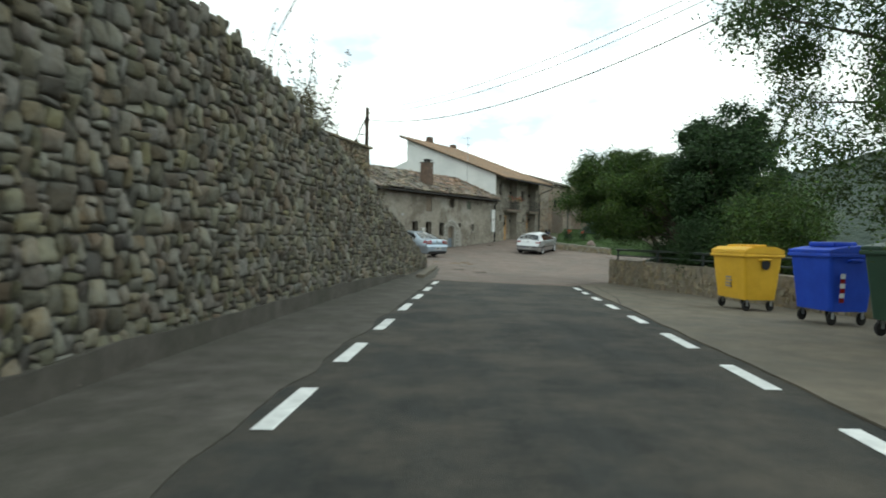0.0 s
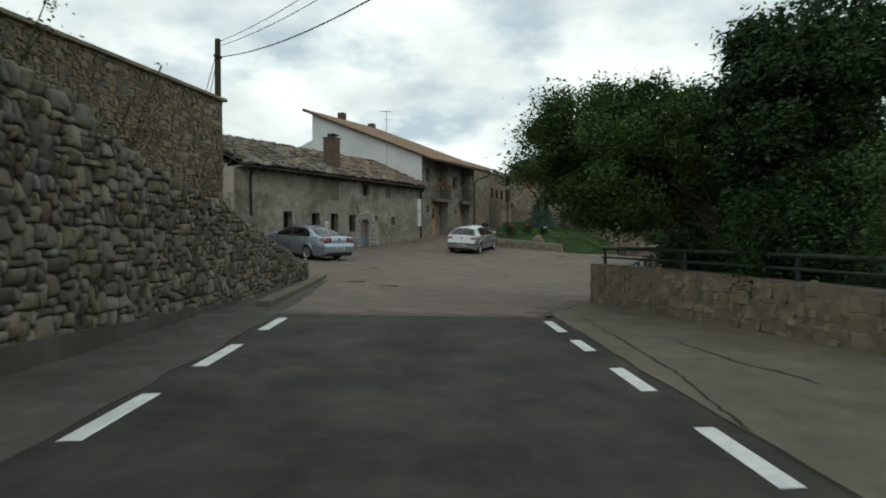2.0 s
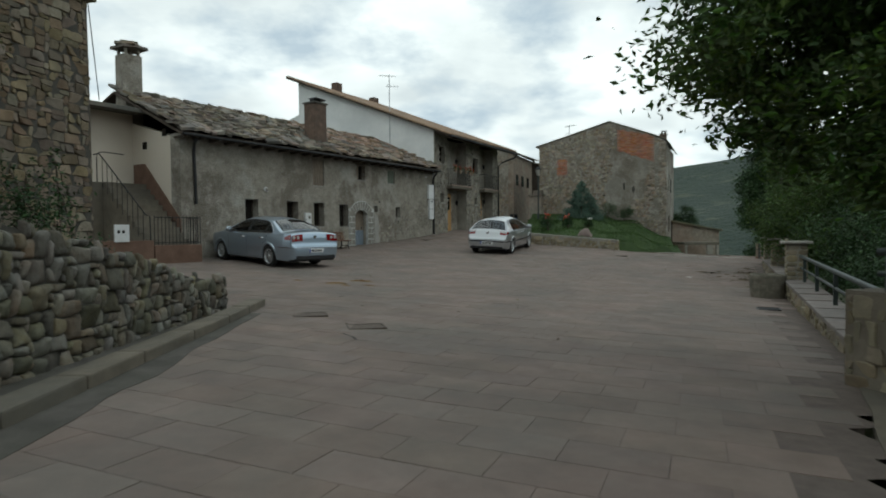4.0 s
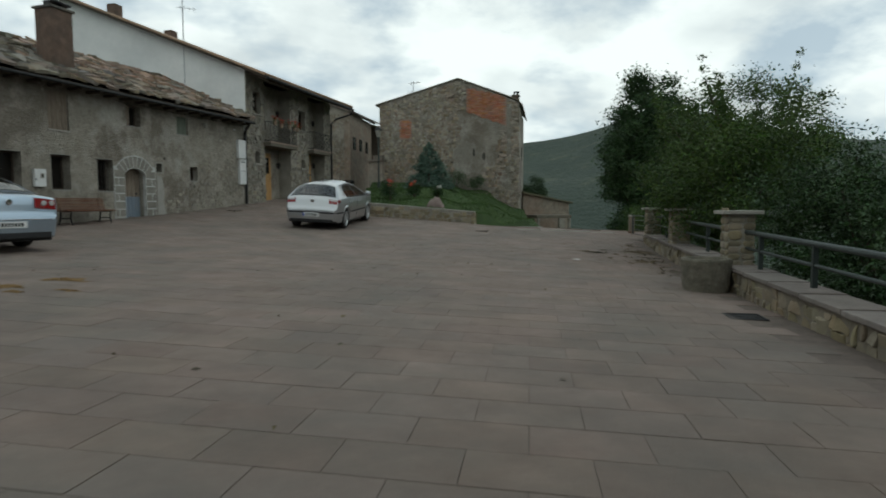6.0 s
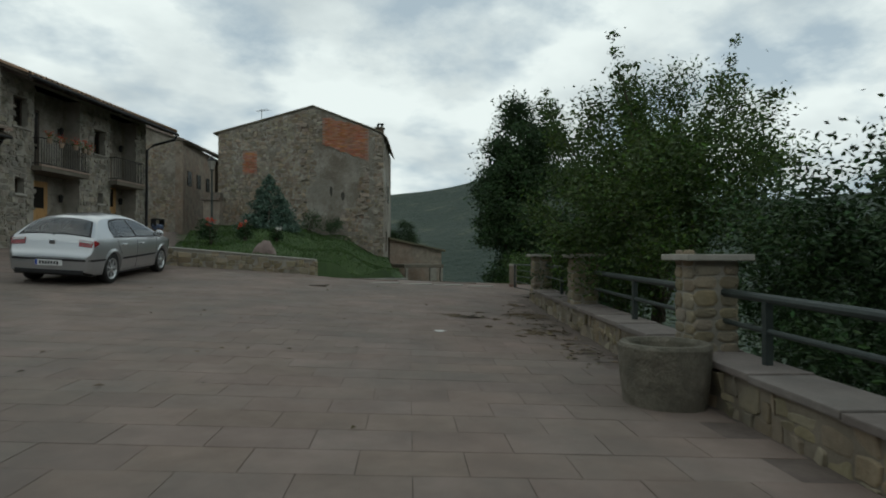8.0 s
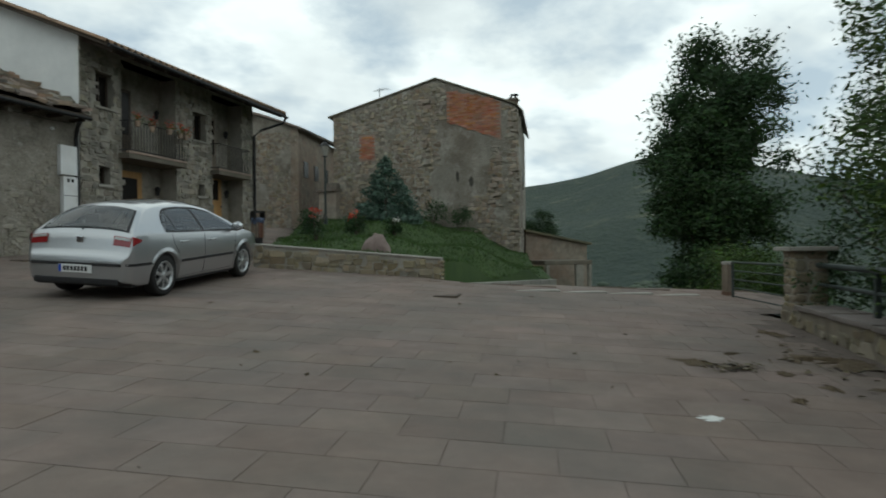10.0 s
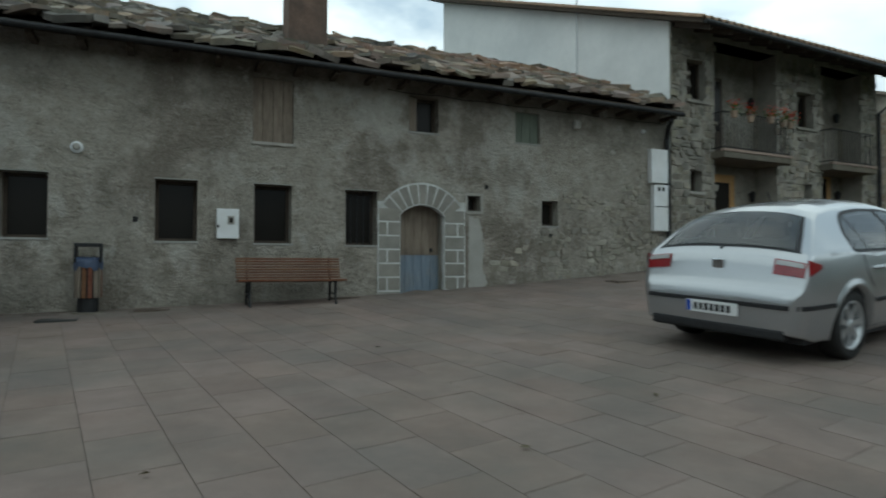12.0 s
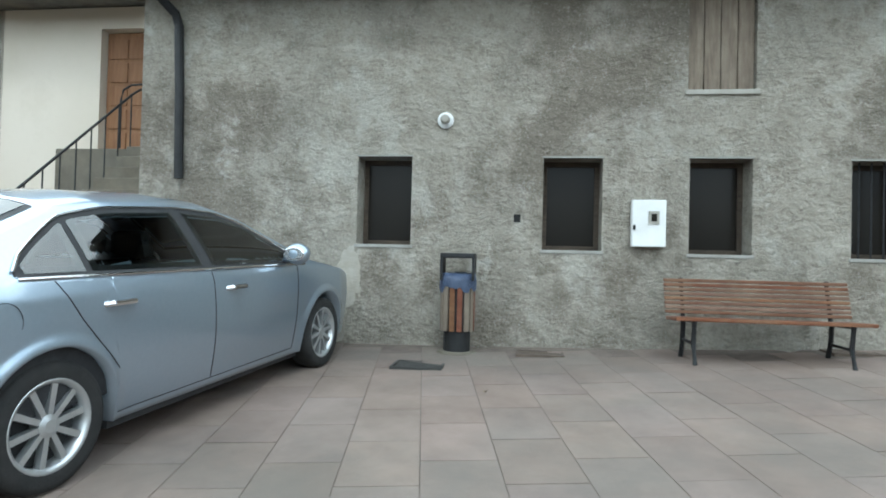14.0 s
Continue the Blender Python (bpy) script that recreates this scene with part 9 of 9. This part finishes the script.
# woods on the valley sides: many rounded tree clumps
def woods():
    rnd = random.Random(77)
    bm = bmesh.new()
    bmesh.ops.create_icosphere(bm, subdivisions=1, radius=1)
    bm.verts.index_update()
    base = [Vector(v.co) for v in bm.verts]
    fac = [tuple(v.index for v in f.verts) for f in bm.faces]
    bm.free()
    V, F = [], []
    n = 0
    while n < 7000:
        az = radians(rnd.uniform(8, 82))
        r = 70 + 230 * rnd.random() ** 0.6
        x, y = 8 + math.sin(az) * r, 34 + math.cos(az) * r
        open_land = noise.noise(Vector((x * 0.008, y * 0.008, 4))) + 0.5 * noise.noise(Vector((x * 0.03, y * 0.03, 9)))
        if open_land > 0.12 and r > 140 and rnd.random() < 0.88:
            continue
        z = land_z(x, y)
        s = (0.7 + 2.0 * rnd.random() ** 2.2) * (0.8 + r / 900)
        b = len(V)
        ph = Vector((rnd.uniform(0, 50), 0, 0))
        for p in base:
            q = p * (1 + 0.5 * noise.noise(p * 1.7 + ph))
            V.append((x + q.x * s, y + q.y * s, z + s * 0.02 + q.z * s * 0.42))
        F.extend(tuple(b + k for k in f) for f in fac)
        n += 1
    me = bpy.data.meshes.new("woodland")
    me.from_pydata(V, [], F)
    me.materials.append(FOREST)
    me.polygons.foreach_set("use_smooth", [True] * len(F))
    tagged(new("woodland", me), "wooded hillside of rounded trees across the valley", "woods", "", "stuff")


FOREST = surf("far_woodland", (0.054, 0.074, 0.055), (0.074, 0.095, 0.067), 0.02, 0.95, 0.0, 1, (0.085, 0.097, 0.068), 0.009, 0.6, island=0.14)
woods()

# ---- litter of dry leaves ----
def litter(name, spots, count, seed, material, label, size=0.045):
    rnd = random.Random(seed)
    V, F = [], []
    for _ in range(count):
        (cx_, cy_, sx, sy, ang) = rnd.choice(spots)
        u, w = rnd.gauss(0, sx), rnd.gauss(0, sy)
        ca, sa = math.cos(radians(ang)), math.sin(radians(ang))
        x, y = cx_ + u * ca - w * sa, cy_ + u * sa + w * ca
        z = square_z(x, y) + 0.012 + rnd.uniform(0, 0.02)
        a = rnd.uniform(0, 6.28)
        s = size * rnd.uniform(0.5, 1.6)
        b = len(V)
        c, q = math.cos(a) * s, math.sin(a) * s
        V += [(x - c, y - q, z), (x + q * 0.5, y - c * 0.5, z + rnd.uniform(0, 0.02)), (x + c, y + q, z + 0.004), (x - q * 0.5, y + c * 0.5, z + rnd.uniform(0, 0.02))]
        F.append((b, b + 1, b + 2, b + 3))
    me = bpy.data.meshes.new(name)
    me.from_pydata(V, [], F)
    me.materials.append(material)
    tagged(new(name, me), label, "litter", "", "stuff")


DRY = leaf_mat("dry_brown_leaf", (0.06, 0.045, 0.028), (0.13, 0.10, 0.06), 6)
litter("leaf_litter", [(12.4, 34.9, 0.9, 0.25, 60.7), (13.6, 36.9, 0.8, 0.3, 60.7), (11.6, 33.4, 0.5, 0.2, 60.7), (12.1, 36.7, 0.16, 0.1, 0), (13.0, 35.5, 1.2, 0.5, 60.7)], 260, 5, DRY, "dry brown leaves swept against the parapet")
litter("leaf_litter", [(6.0, 38.0, 3.0, 3.0, 0), (3.0, 30.0, 2.5, 4.0, 0), (9.0, 36.0, 2.0, 2.0, 0)], 70, 8, DRY, "a few stray dry leaves on the paving", 0.03)

# ---- dung and bird lime on the paving ----
def splat(x, y, r, material, label, thick, seed):
    """One flat ragged pad, thinning out to a broken edge."""
    rnd = random.Random(seed)
    turn, ph = rnd.uniform(0, 3.14), rnd.uniform(0, 50)
    n, rings = 26, 4
    bm = bmesh.new()
    rows = []
    for i in range(1, rings + 1):
        row = []
        for k in range(n):
            a = 2 * math.pi * k / n
            c, q = math.cos(a), math.sin(a)
            edge = r * max(0.25, 0.8 + 1.3 * noise.noise(Vector((c * 1.6 + ph, q * 1.6, 0))) + 0.5 * noise.noise(Vector((c * 5 + ph, q * 5, 7))))
            d = edge * i / rings
            dx, dy = d * c * 1.25, d * q * 0.75
            px, py = x + dx * math.cos(turn) - dy * math.sin(turn), y + dx * math.sin(turn) + dy * math.cos(turn)
            h = 0.0 if i == rings else thick * (1.1 - i / rings) * max(0.2, 1 + 1.4 * noise.noise(Vector((px * 22, py * 22, ph))))
            row.append(bm.verts.new((px, py, square_z(px, py) + 0.012 + h)))
        rows.append(row)
    top = bm.verts.new((x, y, square_z(x, y) + 0.012 + thick))
    for k in range(n):
        bm.faces.new((top, rows[0][k], rows[0][(k + 1) % n]))
        for a, b in zip(rows, rows[1:]):
            bm.faces.new((a[k], b[k], b[(k + 1) % n], a[(k + 1) % n]))
    me = bpy.data.meshes.new("dropping")
    bm.to_mesh(me)
    bm.free()
    me.materials.append(material)
    tagged(new("dropping", me), label, "droppings", "droppings on the paving")


DUNG = surf("dry_dung", (0.075, 0.056, 0.034), (0.13, 0.098, 0.062), 22, 0.95, 0.8, 60)
LIME = surf("bird_lime", (0.55, 0.55, 0.52), (0.72, 0.72, 0.68), 12, 0.9, 0.3, 60)
for k, (x, y, r) in enumerate(((11.95, 36.97, 0.17), (14.07, 38.07, 0.17), (13.46, 36.62, 0.36), (13.09, 36.84, 0.18), (12.6, 37.22, 0.09), (12.4, 36.38, 0.08), (12.35, 35.88, 0.09), (12.77, 35.7, 0.08), (11.73, 35.67, 0.09),
                               (12.14, 34.92, 0.2), (11.66, 34.74, 0.08), (12.51, 35.01, 0.12), (12.14, 35.16, 0.08), (7.89, 38.25, 0.045), (7.4, 41.56, 0.04), (8.25, 37.28, 0.035), (12.51, 41.5, 0.045), (10.99, 40.96, 0.04))):
    splat(x, y, r, DUNG, "patch of dry brown dung trodden on the paving", 0.012 + r * 0.06, 300 + k)
RUSTY = surf("straw_brown_dung", (0.11, 0.066, 0.026), (0.22, 0.14, 0.06), 14, 0.95, 0.8, 50)
for k, (x, y, r) in enumerate(((0.6, 32.44, 0.2), (1.07, 33.01, 0.26), (-0.37, 32.88, 0.1), (0.83, 31.99, 0.1), (1.39, 32.04, 0.1))):
    splat(x, y, r, RUSTY, "patch of straw-brown dung trodden on the paving", 0.01 + r * 0.05, 360 + k)
splat(10.73, 35.49, 0.08, LIME, "small white splash of bird lime on the paving", 0.006, 330)

# ---- kerb by the end of the retaining wall ----
kerb2 = thing("kerb", pose(0, 0, 0), "worn concrete kerb ending beside the stone wall", "kerb")
kl = [Vector((-0.62, 21.0)), Vector((-0.48, 24.0)), Vector((-0.34, 26.5)), Vector((-0.27, 28.5))]
for a, b in zip(kl, kl[1:]):
    d = b - a
    m = max(1, int(d.length / 1.0))
    for k in range(m):
        p = a + d * (k / m)
        bm = bmesh.new()
        box(bm, (0.008, -0.02, -0.25), (d.length / m - 0.008, 0.26, 0.13), bevel=0.025)
        ob = part("kerb_stone", bm, CONCRETE, kerb2)
        ob.matrix_world = pose(p.x, p.y, square_z(p.x, p.y), 0, 0, math.degrees(math.atan2(d.y, d.x)))

# ---- paving slabs of the square, last ----
def pave():
    rnd = random.Random(15)
    verts = [(-0.5, -0.5, 0.03), (0.5, -0.5, 0.03), (0.5, 0.5, 0.03), (-0.5, 0.5, 0.03), (-0.5, -0.5, -0.3), (0.5, -0.5, -0.3), (0.5, 0.5, -0.3), (-0.5, 0.5, -0.3)]
    faces = [(0, 1, 2, 3), (0, 4, 5, 1), (1, 5, 6, 2), (2, 6, 7, 3), (3, 7, 4, 0)]
    me = bpy.data.meshes.new("paving_slab")
    me.from_pydata(verts, [], faces)
    me.materials.append(PAVER)
    bed = bpy.data.objects["square_bed"]
    V, F = [], []
    tw, tl, gap = 0.414, 0.62, 0.006
    bond = frame_at(0, 0, 0, 0.465, 0.885)      # X across the courses, Y along them
    count = 0
    for i in range(-52, 82):
        for j in range(-42, 52):
            lx, ly = 35.19 + (i + 0.5) * tw, 8.38 + (j + 0.5 + 0.5 * (i % 2 == 0)) * tl
            p = bond @ Vector((lx, ly, 0))
            if not (-12 < p.x < 17.5 and 19.7 < p.y < 64):
                continue
            if not all(in_square(*(bond @ Vector((lx + sx * tw / 2, ly + sy * tl / 2, 0))).xy) for sx in (-1, 1) for sy in (-1, 1)):
                continue
            q = SQ_INV @ p
            h = 0.2
            nx = (square_z(p.x - h, p.y) - square_z(p.x + h, p.y)) / (2 * h)
            ny = (square_z(p.x, p.y - h) - square_z(p.x, p.y + h)) / (2 * h)
            up = Vector((nx + rnd.gauss(0, 0.0009), ny + rnd.gauss(0, 0.0009), 1)).normalized()
            xv = (bond.to_3x3() @ Vector((1, 0, 0)))
            yv = up.cross(xv).normalized()
            xv = yv.cross(up)
            z = square_z(p.x, p.y) - 0.022 + rnd.gauss(0, 0.0006)
            m = Matrix(((xv.x * (tw - gap), yv.x * (tl - gap), up.x, p.x), (xv.y * (tw - gap), yv.y * (tl - gap), up.y, p.y), (xv.z * (tw - gap), yv.z * (tl - gap), up.z, z), (0, 0, 0, 1)))
            if -5.5 < q.x < 4.5 and -6.4 < q.y < -0.5 and count < 295:
                ob = new("paving_slab", me)
                ob.parent = bed
                ob.matrix_world = m
                count += 1
            else:
                b = len(V)
                V.extend(tuple(m @ Vector(q)) for q in verts)
                F.extend(tuple(b + k for k in f) for f in faces)
    mj = bpy.data.meshes.new("paving_field")
    mj.from_pydata(V, [], F)
    mj.materials.append(PAVER_J)
    ob = new("paving_field", mj)
    ob.parent = bed
    tagged(ob, "pinkish grey paving slabs", "", "", "stuff")


pave()
